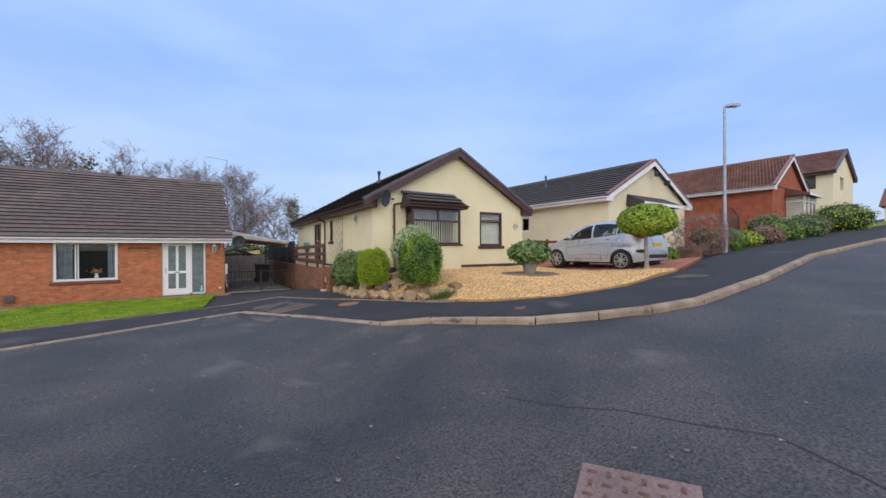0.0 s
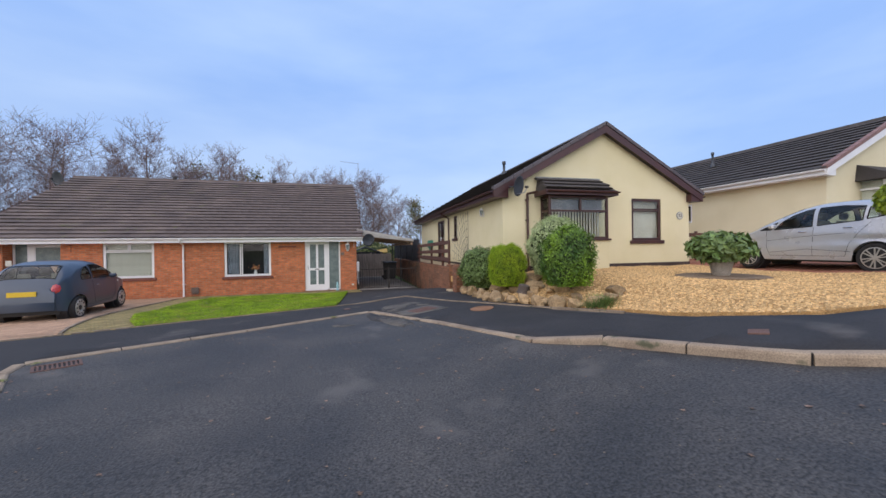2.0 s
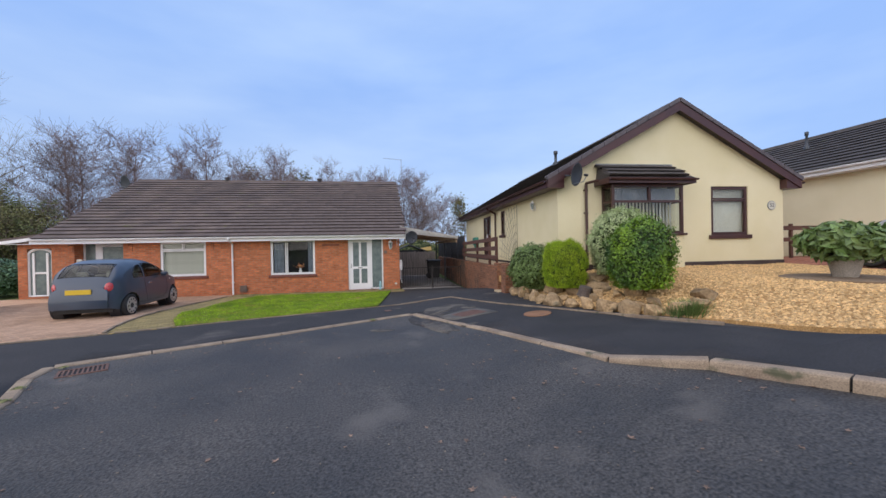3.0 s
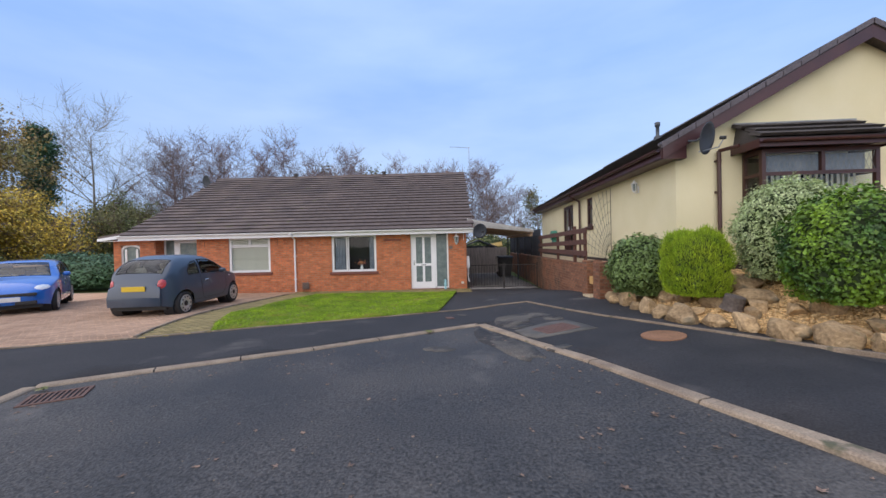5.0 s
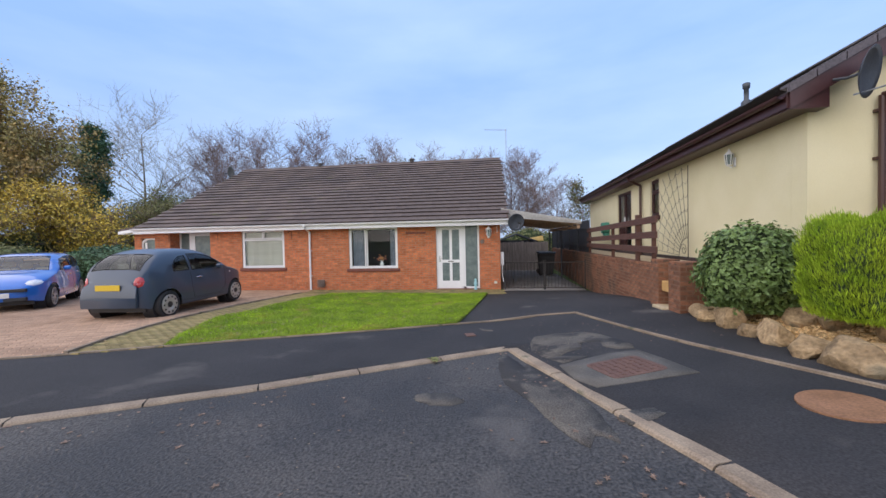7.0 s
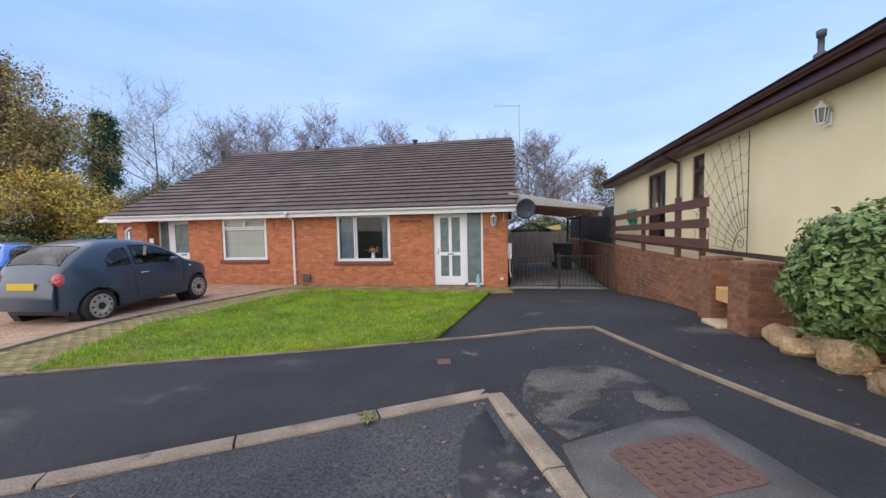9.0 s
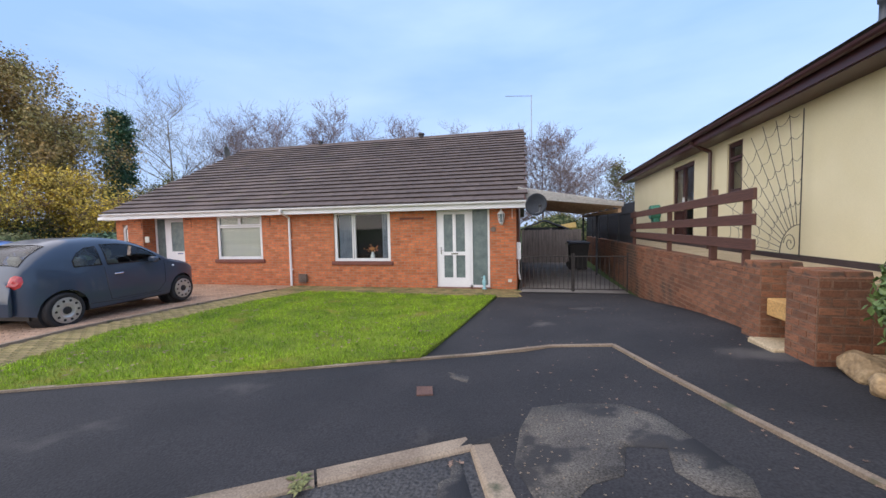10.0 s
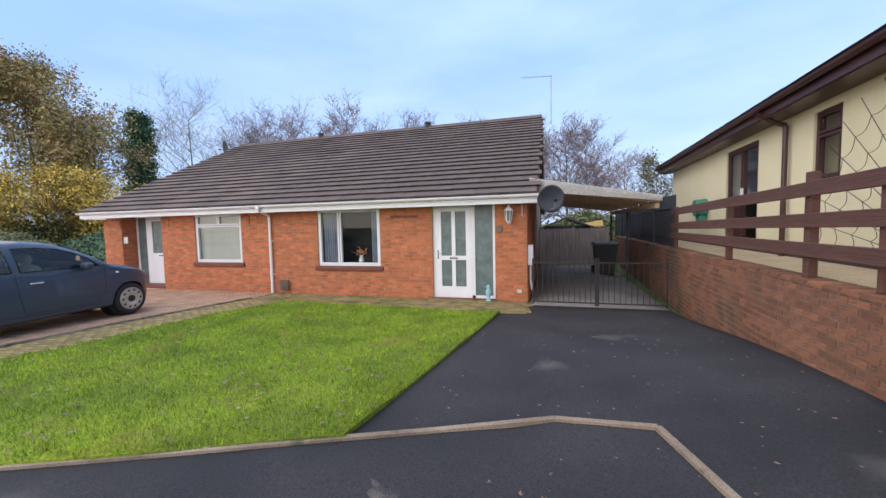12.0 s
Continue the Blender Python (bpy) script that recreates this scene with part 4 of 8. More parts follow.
    for k in range(n):
        m = Matrix(((0, 0.24, 0, cx), ((yb - ya) / n * 0.98, 0, 0, ya + (k + 0.5) * (yb - ya) / n), (0, 0, 0.12, zr + 0.03), (0, 0, 0, 1)))
        ms.append(m)
    pieces("ridge_tile", ms, tile_mat, h, limit=60, verts=[(-.5, -.5, -.9), (-.5, -.25, .2), (-.5, 0, .5), (-.5, .25, .2), (-.5, .5, -.9), (.5, -.5, -.9), (.5, -.25, .2), (.5, 0, .5), (.5, .25, .2), (.5, .5, -.9)],
           faces=[(0, 1, 6, 5), (1, 2, 7, 6), (2, 3, 8, 7), (3, 4, 9, 8), (0, 4, 3, 2, 1), (5, 6, 7, 8, 9)])
    return h


def askew(x, y, turn=-2.3):
    """The pose that turns the cream bungalow and its side about its near corner."""
    return Matrix.Translation((x, y, 0)) @ Matrix.Rotation(radians(turn), 4, "Z") @ Matrix.Translation((-x, -y, 0))


TURN_B = askew(3.79, -7.13)
B_FRONT = [(8.29, 9.45, 1.98, 3.34), (5.10, 6.98, 2.02, 3.30)]
B_LEFT = [(-0.28, 1.12, 1.28, 3.14), (-2.40, -1.84, 2.22, 3.16)]
house_b = gable_house("house", "cream-rendered bungalow with rosewood trim and dark tiled gable roof", 7.19, 3.40, -7.13, 5.35, 1.18, 3.50, 5.60, "render", "tileb", "fascia", B_FRONT, B_LEFT, over=0.35)
house_b.matrix_basis = TURN_B
window(house_b, pose(8.29, -7.10, 1.98), 1.16, 1.36, "brownup", [(0.045, 1.115, 1.0, 1.315, "glass"), (0.045, 1.115, 0.045, 0.98, "glass")], sill="brownup", label="brown framed window with leaded top light")
part("window_blind", boxes((8.33, 9.41, -6.98, -6.97, 2.02, 3.3)), "blind", house_b, "cream roller blind")
bm = bmesh.new()
for k in range(12):
    for sgn in (-1, 1):
        u = 0.09 + k * 0.085
        tube(bm, (8.29 + max(0.09, min(1.07, u)), -7.085, 3.02), (8.29 + max(0.09, min(1.07, u + sgn * 0.1)), -7.085, 3.26), 0.004, 0.004, 4)
part("lead_lattice", bm, "lead", house_b)
# bay of the rendered bungalow
bay = empty("bay_window", pose(5.03, -7.13, 0.0), "brown framed box bay window with tiled lean-to roof")
bay.parent = house_b
BD = 0.48
part("bay_base", boxes((-0.02, 2.02, -BD, 0.0, 0.4, 1.98)), "render", bay)
part("bay_sill", boxes((-0.07, 2.07, -BD - 0.06, 0.0, 1.98, 2.04), bevel=0.012), "brownup", bay)
fr = []
for x0, x1 in ((0.0, 0.07), (1.93, 2.00), (1.02, 1.08)):
    fr.append((x0, x1, -BD, -BD + 0.07, 2.04 if x0 != 1.02 else 2.88, 3.32))
fr += [(0.07, 1.93, -BD, -BD + 0.07, 2.04, 2.10), (0.07, 1.93, -BD, -BD + 0.07, 2.84, 2.90), (0.07, 1.93, -BD, -BD + 0.07, 3.24, 3.32),
       (0.0, 0.07, -BD + 0.07, 0.0, 2.04, 2.10), (0.0, 0.07, -BD + 0.07, 0, 2.84, 2.90), (0.0, 0.07, -BD + 0.07, 0, 3.24, 3.32), (0, 0.07, -0.06, 0, 2.10, 2.84), (0, 0.07, -0.06, 0, 2.9, 3.24),
       (1.93, 2.00, -BD + 0.07, 0.0, 2.04, 2.10), (1.93, 2.00, -BD + 0.07, 0, 2.84, 2.90), (1.93, 2.00, -BD + 0.07, 0, 3.24, 3.32)]
part("bay_frame", boxes(*fr), "brownup", bay)
for it in ((0.07, 1.93, -BD + 0.03, -BD + 0.036, 2.10, 2.84), (0.07, 1.02, -BD + 0.03, -BD + 0.036, 2.90, 3.24), (1.08, 1.93, -BD + 0.03, -BD + 0.036, 2.90, 3.24), (0.03, 0.036, -BD + 0.07, -0.06, 2.10, 2.84), (0.03, 0.036, -BD + 0.07, -0.06, 2.9, 3.24), (1.96, 1.966, -BD + 0.07, 0, 2.10, 3.24)):
    part("pane", boxes(it), "glass", bay)
bm = bmesh.new()
for x0 in (0.07, 1.08):
    for k in range(10):
        for sgn in (-1, 1):
            u = x0 + k * 0.095
            tube(bm, (u, -BD + 0.025, 2.90), (max(x0, min(x0 + 0.85, u + sgn * 0.13)), -BD + 0.025, 3.24), 0.004, 0.004, 4)
part("lead_lattice", bm, "lead", bay)
# Dark panel behind the bay in place of the room's shade.
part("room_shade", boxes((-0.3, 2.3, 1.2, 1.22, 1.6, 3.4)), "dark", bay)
vertical_blind(house_b, pose(5.14, -7.13 - BD + 0.16, 2.08), 1.8, 0.82)
part("net_curtain", boxes((0.12, 1.88, -BD + 0.14, -BD + 0.145, 2.92, 3.22)), "curtain", bay)
bm = bmesh.new()
ra, rb = (-BD - 0.20, 3.46), (0.0, 3.86)
RX0, RX1 = -0.18, 2.16
vs = [(RX0, ra[0], ra[1]), (RX1, ra[0], ra[1]), (RX1 - 0.14, 0.0, rb[1]), (RX0 + 0.08, 0.0, rb[1]), (RX0, ra[0], ra[1] - 0.06), (RX1, ra[0], ra[1] - 0.06), (RX1, 0.0, ra[1] - 0.06), (RX0, 0.0, ra[1] - 0.06)]
vv = [bm.verts.new(v) for v in vs]
for f in ((0, 1, 2, 3), (4, 7, 6, 5), (0, 4, 5, 1), (1, 5, 6, 2), (0, 3, 7, 4), (3, 2, 6, 7)):
    bm.faces.new([vv[k] for k in f])
part("bay_roof", bm, "tileb", bay)
part("bay_fascia", boxes((RX0 - 0.03, RX1 + 0.03, ra[0] - 0.025, ra[0] - 0.002, 3.31, 3.45), (RX0 - 0.03, RX0 - 0.005, ra[0], 0, 3.31, 3.45), (RX1 + 0.005, RX1 + 0.03, ra[0], 0, 3.31, 3.45), (RX0, RX1, ra[0], -0.002, 3.345, 3.365)), "fascia", bay)
part("lead_flashing", boxes((RX0 + 0.02, RX1 - 0.10, -0.03, -0.004, 3.84, 3.93)), "lead", bay)
rs = math.hypot(ra[0], rb[1] - ra[1])
tile_slope("bay_tile", bay, "tileb", (RX0 - 0.02, ra[0] - 0.03, ra[1] + 0.005), (1, 0, 0), (0, -ra[0], rb[1] - ra[1]), 7, 3, 0.31, rs / 3, (0, 0, 0), 100)
gutter(bay, (RX0 - 0.03, ra[0] - 0.08, 3.42), (RX1 + 0.03, ra[0] - 0.08, 3.42), "fascia", 0.045)
# its downpipe, side door, side window, number
bm = bmesh.new()
path_tube(bm, [(4.72, -7.5, 3.42), (4.56, -7.20, 3.40), (4.56, -7.20, 1.1)], 0.036, 10)
for z in (1.6, 2.6, 3.2):
    box(bm, 4.51, 4.61, -7.20, -7.132, z, z + 0.035)
part("downpipe", bm, "brownup", house_b, "brown downpipe")
bm = bmesh.new()
path_tube(bm, [(3.35, -1.28, 3.36), (3.55, -1.28, 3.22), (3.72, -1.28, 3.14), (3.72, -1.28, 1.1)], 0.036, 10)
part("side_downpipe", bm, "brownup", house_b)
sd = window(house_b, Matrix(((0, 1, 0, 3.82), (-1, 0, 0, 1.12), (0, 0, 1, 1.28), (0, 0, 0, 1))), 1.4, 1.86, "brownup", [(0.05, 0.68, 0.75, 1.81, "glass"), (0.05, 0.68, 0.05, 0.72, "brownup"), (0.72, 1.35, 0.05, 1.81, "glass")], back="dark", label="brown framed glazed side door", name="door_3")
part("door_handle", boxes((0.745, 0.775, -0.05, -0.008, 0.9, 1.05)), "upvc", sd)
window(house_b, Matrix(((0, 1, 0, 3.82), (-1, 0, 0, -1.84), (0, 0, 1, 2.22), (0, 0, 0, 1))), 0.56, 0.94, "brownup", [(0.045, 0.515, 0.045, 0.62, "glass"), (0.045, 0.515, 0.64, 0.90, "glass")], back="dark", sill="brownup", label="small brown framed side window")
plaque = empty("house_number", TURN_B @ pose(10.20, -7.14, 2.80), "round cream plaque with the number 52", "house number")
bm = bmesh.new()
lathe(bm, [(0.13, 0), (0.13, 0.015), (0.12, 0.02)], 24, pose(0, 0.005, 0, 90, 0, 0))
part("plate", bm, "lead", plaque)
bm = bmesh.new()
lathe(bm, [(0.112, 0.02), (0.112, 0.024)], 24, pose(0, 0.005, 0, 90, 0, 0))
part("face", bm, "blind", plaque)
tx = bpy.data.curves.new("number", "FONT")
tx.body, tx.size, tx.extrude, tx.align_x, tx.align_y = "52", 0.15, 0.002, "CENTER", "CENTER"
tx.materials.append(M["ink"])
txo = new("number", tx)
txo.parent = plaque
txo.matrix_basis = pose(0, -0.022, 0, 90, 0, 0)


def wall_lantern(m, metal, label):
    """A coach lantern; the wall is at y = 0 and it stands out to -y."""
    ln = empty("wall_lantern", m, label, "wall lantern")
    bm = boxes((-0.04, 0.04, -0.02, 0.0, -0.14, 0.08), bevel=0.008)
    path_tube(bm, [(0, -0.01, -0.10), (0, -0.09, -0.15), (0, -0.13, -0.10)], 0.012)
    part("bracket", bm, metal, ln)
    bm = bmesh.new()
    lathe(bm, [(0.03, -0.12), (0.055, -0.09), (0.06, -0.08)], 8, pose(0, -0.13, 0))
    lathe(bm, [(0.105, 0.14), (0.07, 0.18), (0.03, 0.22), (0.012, 0.27)], 8, pose(0, -0.13, 0))
    for k in range(6):
        a = k * math.pi / 3
        tube(bm, (math.cos(a) * 0.06, -0.13 + math.sin(a) * 0.06, -0.08), (math.cos(a) * 0.09, -0.13 + math.sin(a) * 0.09, 0.14), 0.007, 0.007, 5)
    part("cage", bm, metal, ln)
    bm = bmesh.new()
    lathe(bm, [(0.052, -0.08), (0.08, 0.14)], 8, pose(0, -0.13, 0))
    part("glass_shade", bm, "frost", ln)
    return ln


wall_lantern(pose(-0.38, -0.006, 1.88), "upvc", "white coach lantern on the brick wall beside the door")
wall_lantern(TURN_B @ Matrix(((0, 0.75, 0, 3.785), (-0.75, 0, 0, -5.60), (0, 0, 0.75, 2.95), (0, 0, 0, 1))), "upvc", "white coach lantern on the cream side wall")
flue_pipe(6.66, -1.4, 5.25, 0.55, wide=1.35)
sat_dish(pose(4.02, -7.58, 3.56, 12, 0, 35), 0.58, "dark grey satellite dish on the gable corner of the cream bungalow")
sat_dish(pose(0.48, -0.42, 2.23, 10, 0, 20), 0.56, "dark grey satellite dish at the eaves corner of the brick bungalow")
sat_dish(pose(-13.75, 5.6, 5.45, 10, 0, -30), 0.75, "grey satellite dish beside the far roof end")

# ---- rest of the street ----
house_c = gable_house("house", "pale cream bungalow with dark tiled roof and white fascias", 17.35, 3.58, -9.42, 4.5, 1.78, 4.12, 6.08, "render2", "tileb", "upvc", [(15.7, 18.2, 2.62, 3.85), (19.2, 20.1, 2.6, 3.9)], [(-4.9, -4.2, 2.75, 3.55)], plinth=False, limit=200)
house_d = gable_house("house", "red-brick bungalow with red-brown pantile roof", 30.2, 3.3, -11.6, 4.0, 3.05, 5.45, 7.62, "darkbrick", "tiled", "upvc", [(29.5, 31.9, 3.7, 5.0)], [], roll=True, plinth=False, limit=0)
house_e = gable_house("house", "two-storey cream house with brown tiled roof", 46.0, 4.0, -11.6, -1.5, 3.3, 8.05, 10.3, "render2", "tiled", "brownup", [(44.6, 46.0, 4.3, 5.4), (44.6, 46.0, 6.7, 7.8)], [(-10.6, -8.9, 4.2, 5.4), (-10.6, -8.9, 6.7, 7.8)], limit=0)


def bay_front(h, cx, y, z0, z1, w, d, trim="upvc", roofmat="tileb"):
    b = empty("bay_window", pose(cx - w / 2, y, z0), "white framed square bay with small tiled roof")
    b.parent = h
    hh = z1 - z0
    part("bay_base", boxes((0, w, -d, 0, -1.4, 0)), "render2", b)
    fr = [(0, w, -d, -d + 0.07, 0, 0.07), (0, w, -d, -d + 0.07, hh - 0.07, hh), (0, w, -d, -d + 0.07, hh * 0.68, hh * 0.68 + 0.06)]
    for k in range(4):
        xx = k * (w - 0.07) / 3
        fr.append((xx, xx + 0.07, -d - 0.004, -d + 0.066, 0.07, hh - 0.07))
    fr += [(0, 0.07, -d + 0.07, 0, 0, 0.07), (0, 0.07, -d + 0.07, 0, hh - 0.07, hh), (0, 0.07, -d + 0.07, 0, hh * 0.68, hh * 0.68 + 0.06)]
    part("bay_frame", boxes(*fr), trim, b)
    part("pane", boxes((0.07, w - 0.07, -d + 0.03, -d + 0.036, 0.07, hh - 0.07)), "glass", b)
    part("pane", boxes((0.03, 0.036, -d + 0.07, 0, 0.07, hh - 0.07)), "glass", b)
    part("blind", boxes((0.1, w - 0.1, -d + 0.12, -d + 0.13, 0.07, hh - 0.07)), "blind", b)
    part("side_blind", boxes((0.10, 0.11, -d + 0.14, 0.0, 0.07, hh - 0.07)), "blind", b)
    bm = bmesh.new()
    vs = [bm.verts.new(v) for v in ((-0.25, -d - 0.25, hh), (w + 0.25, -d - 0.25, hh), (w + 0.15, 0, hh + 0.42), (-0.15, 0, hh + 0.42), (-0.25, -d - 0.25, hh - 0.12), (w + 0.25, -d - 0.25, hh - 0.12), (w + 0.25, 0, hh - 0.12), (-0.25, 0, hh - 0.12))]
    for f in ((0, 1, 2, 3), (4, 7, 6, 5), (0, 4, 5, 1), (1, 5, 6, 2), (0, 3, 7, 4), (3, 2, 6, 7)):
        bm.faces.new([vs[k] for k in f])
    part("bay_roof", bm, roofmat, b)
    part("bay_fascia", boxes((-0.27, w + 0.27, -d - 0.28, -d - 0.252, hh - 0.14, hh + 0.0)), trim, b)


bay_front(house_c, 16.95, -9.42, 2.6, 3.9, 3.1, 0.6)
bay_front(house_d, 30.7, -11.6, 3.6, 5.1, 2.6, 0.9, roofmat="tiled")
window(house_c, pose(19.2, -9.39, 2.6), 0.9, 1.3, "upvc", [(0.045, 0.855, 0.045, 1.255, "glass")], back="dark", label="white framed window")
window(house_c, Matrix(((0, 1, 0, 13.80), (-1, 0, 0, -4.2), (0, 0, 1, 2.75), (0, 0, 0, 1))), 0.7, 0.8, "upvc", [(0.045, 0.655, 0.045, 0.755, "glass")], back="dark", label="white framed side window")
for z in (4.25, 6.7):
    window(house_e, Matrix(((0, 1, 0, 42.04), (-1, 0, 0, -8.9), (0, 0, 1, z), (0, 0, 0, 1))), 1.7, 1.1, "brownup", [(0.05, 0.83, 0.05, 1.05, "glass"), (0.87, 1.65, 0.05, 1.05, "glass")], back="dark", label="brown framed casement window")
bm = bmesh.new()
prism(bm, [(26.9 + 0.6, 5.5), (32.9, 5.5), (30.2, 7.2)], "y", -11.64, -11.605)
part("gable_cladding", bm, "darkbrick", house_d)
flue_pipe(15.9, -4.2, 5.45, 0.62, "grey flue pipe on the neighbouring roof")
bm = boxes((17.2, 17.5, -9.72, -9.66, 5.3, 5.55), bevel=0.02)
path_tube(bm, [(17.35, -9.66, 5.42), (17.65, -9.85, 5.25), (17.9, -9.9, 5.1)], 0.035, 8)
box(bm, 17.85, 18.05, -10.02, -9.8, 4.9, 5.12, 0.02)
tagged(new("security_lamp", mesh_from(bm, "security_lamp", "blackplastic")), "black floodlight and camera bracket under the gable peak", "security lamp")

# garage house beyond
gar = empty("garage", pose(0, 0, 0), "brown-roofed garage with a red door", "garage")
part("wall", boxes((50.0, 56, -13.8, -13.5, 3.0, 5.6), (50, 50.3, -22, -13.8, 5.35, 5.6), (50, 50.3, -14.3, -13.8, 3, 5.35), (50, 50.3, -17.6, -17.0, 3, 5.35), (50, 50.3, -22, -20.6, 3, 5.35), (55.7, 56, -22, -13.8, 3, 5.6)), "render2", gar)
part("garage_door", boxes((50.1, 50.16, -17.0, -14.3, 3.2, 5.35), *[(50.085, 50.1, -17.0, -14.3, 3.25 + k * 0.35, 3.27 + k * 0.35) for k in range(6)]), "reddoor", gar, "red up-and-over door")
part("garage_door", boxes((50.1, 50.16, -20.6, -17.6, 3.2, 5.35)), "reddoor", gar, "red up-and-over door")
bm = bmesh.new()
prism(bm, [(49.6, 5.5), (53.0, 7.3), (56.4, 5.5), (56.4, 5.4), (49.6, 5.4)], "y", -22.4, -13.2)
part("roof", bm, "tiled", gar)
far = empty("house", pose(0, 0, 0), "distant brown-brick house with dark roof and rooflights", "house")
part("wall", boxes((60, 66, -28, -13.0, 3, 8.0)), "darkbrick", far)
bm = bmesh.new()
prism(bm, [(59.6, 7.9), (63, 9.9), (66.4, 7.9)], "y", -28.4, -12.6)
part("roof", bm, "tileb", far)
for y in (-15, -19):
    part("rooflight", boxes((-0.5, 0.5, -0.5, 0.5, 0, 0.08)), "clearlens", far).matrix_basis = pose(61.6, y, 9.12, 0, -30, 0)
slab("verge_lawn", [(41, -13.2), (49.6, -14.2), (49.6, -17.2), (38, -15.2), (33, -14.2)], "grass", 0.04, 0.3, 1.2, label="sloping green verge lawn")
slab("drive_pink", [(9.35, -14.1), (9.7, -10.5), (10.7, -7.2), (13.6, -7.2), (13.6, -13.0), (11.6, -13.55)], "redpaver", 0.015, 0.3, 0.6, label="red block-paved driveway")
slab("side_yard", [(10.9, -7.2), (13.6, -7.2), (13.6, 6), (10.9, 6)], "redpaver", 0.0, 0.3, 1.0, label="paved side passage")
slab("front_garden", [(13.78, -9.3), (26, -9.3), (40, -11), (38, -14.2), (30, -13.0), (18, -12.0), (13.7, -12.8)], "earth", 0.06, 0.4, 0.9, noise_amp=0.15, label="planted front garden soil")

# side rail fence by the drive
def rail_fence(name, ax, ay, bx, by, z0, heights, label, posts=3, material="wood", ht=0.13, post_h=1.0):
    f = empty(name, pose(0, 0, 0), label, "fence")
    d = Vector((bx - ax, by - ay, 0))
    ln = d.length
    ang = math.degrees(math.atan2(d.y, d.x))
    for z in heights:
        part("rail", boxes((0, ln, -0.02, 0.02, z, z + ht), bevel=0.006), material, f).matrix_basis = pose(ax, ay, 0, 0, 0, ang)
    for k in range(posts):
        t = (k + 0.5) / posts * ln if posts > 1 else 0
        part("post", boxes((t - 0.04, t + 0.04, 0.022, 0.10, z0, z0 + post_h), bevel=0.006), material, f).matrix_basis = pose(ax, ay, 0, 0, 0, ang)
    return f


rail_fence("rail_fence", 10.95, -6.9, 13.5, -6.9, 1.25, (1.75, 2.10), "dark brown two-rail timber fence at the side passage", 2, post_h=1.05)

# ---- terrace, walls, steps and fence beside the cream bungalow ----
part("terrace", boxes((3.0, 4.1, -5.2, 9.5, 0.2, 1.14), (3.0, 3.78, -6.9, -5.2, 0.2, 0.6), (3.35, 3.9, -6.9, -5.2, 0.6, 1.14)), "slab", None, "sandstone-coloured terrace along the side of the bungalow", kind="structure").matrix_basis = askew(2.72, -5.22, -2.0)
TURN_W = askew(2.72, -5.22, -2.0)
wall = empty("garden_wall", TURN_W, "weathered red-brown brick retaining wall beside the driveway", "garden wall")
part("core", boxes((2.72, 2.98, -5.22, 9.6, -0.4, 1.12)), "oldmortar", wall)
for nm, y0, y1, zt in (("pier", -5.56, -5.22, 1.20), ("pier", -6.38, -5.98, 1.22)):
    part(nm, boxes((2.62, 2.99, y0, y1, 0.1, zt)), "oldmortar", wall)
part("return_wall", boxes((2.99, 4.2, -6.38, -6.16, 0.1, 1.12)), "oldmortar", wall)
wm = brick_mats([r for r in brick_rects(-5.22, 9.5, -0.1, 1.13, [])], "y", 2.72, -1)
for y0, y1, zt in ((-5.56, -5.22, 1.20), (-6.38, -5.98, 1.22)):
    wm += brick_mats(brick_rects(y0, y1, 0.3, zt, [], 0.2), "y", 2.62, -1)
    wm += brick_mats(brick_rects(2.62, 2.99, 0.3, zt, [], 0.185), "x", y0, -1)
    wm += brick_mats(brick_rects(2.62, 2.99, 0.3, zt, [], 0.185), "x", y1, 1)
wm += brick_mats(brick_rects(2.99, 4.2, 0.45, 1.12, []), "x", -6.38, -1)
# the flat coping course
y = -5.2
while y < 5.5:
    wm.append(Matrix(((0.27, 0, 0, 2.85), (0, 0.212, 0, y + 0.11), (0, 0, 0.066, 1.115), (0, 0, 0, 1))))
    y += 0.222
for y0, y1 in ((-5.56, -5.22), (-6.38, -5.98)):
    for k in range(2):
        for m_ in range(2):
            wm.append(Matrix((((0.185), 0, 0, 2.712 + 0.19 * k), (0, (y1 - y0) / 2 - 0.008, 0, y0 + (y1 - y0) * (0.25 + 0.5 * m_)), (0, 0, 0.066, 1.235), (0, 0, 0, 1))))
WALL_BRICKS = wm
steps = empty("garden_steps", pose(0, 0, 0), "worn sandstone steps between brick piers", "steps")
part("step", boxes((2.50, 3.2, -5.98, -5.56, 0.25, 0.485), bevel=0.015), "slab", steps)
part("step", boxes((2.85, 3.4, -5.975, -5.565, 0.53, 0.68), bevel=0.015), "slab", steps)
part("step", boxes((3.02, 3.6, -5.97, -5.57, 0.69, 0.86), bevel=0.015), "oldbrick", steps)
part("step", boxes((3.15, 3.7, -5.965, -5.575, 0.87, 1.12), bevel=0.015), "slab", steps)
part("step_block", boxes((2.66, 2.84, -5.90, -5.57, 0.72, 0.90), bevel=0.012), "oak", steps, "loose yellow stone block")
rf = empty("terrace_fence", TURN_W, "dark brown timber rail fence fixed on the retaining wall", "fence")
for z in (1.355, 1.65, 1.945):
    rail = part("rail", boxes((2.76, 2.80, 0.0, 5.80, 0.0, 0.135), bevel=0.006), "wood", rf)
    rail.matrix_basis = pose(0, -5.09, z, -1.0 if z > 1.5 else 0.0)
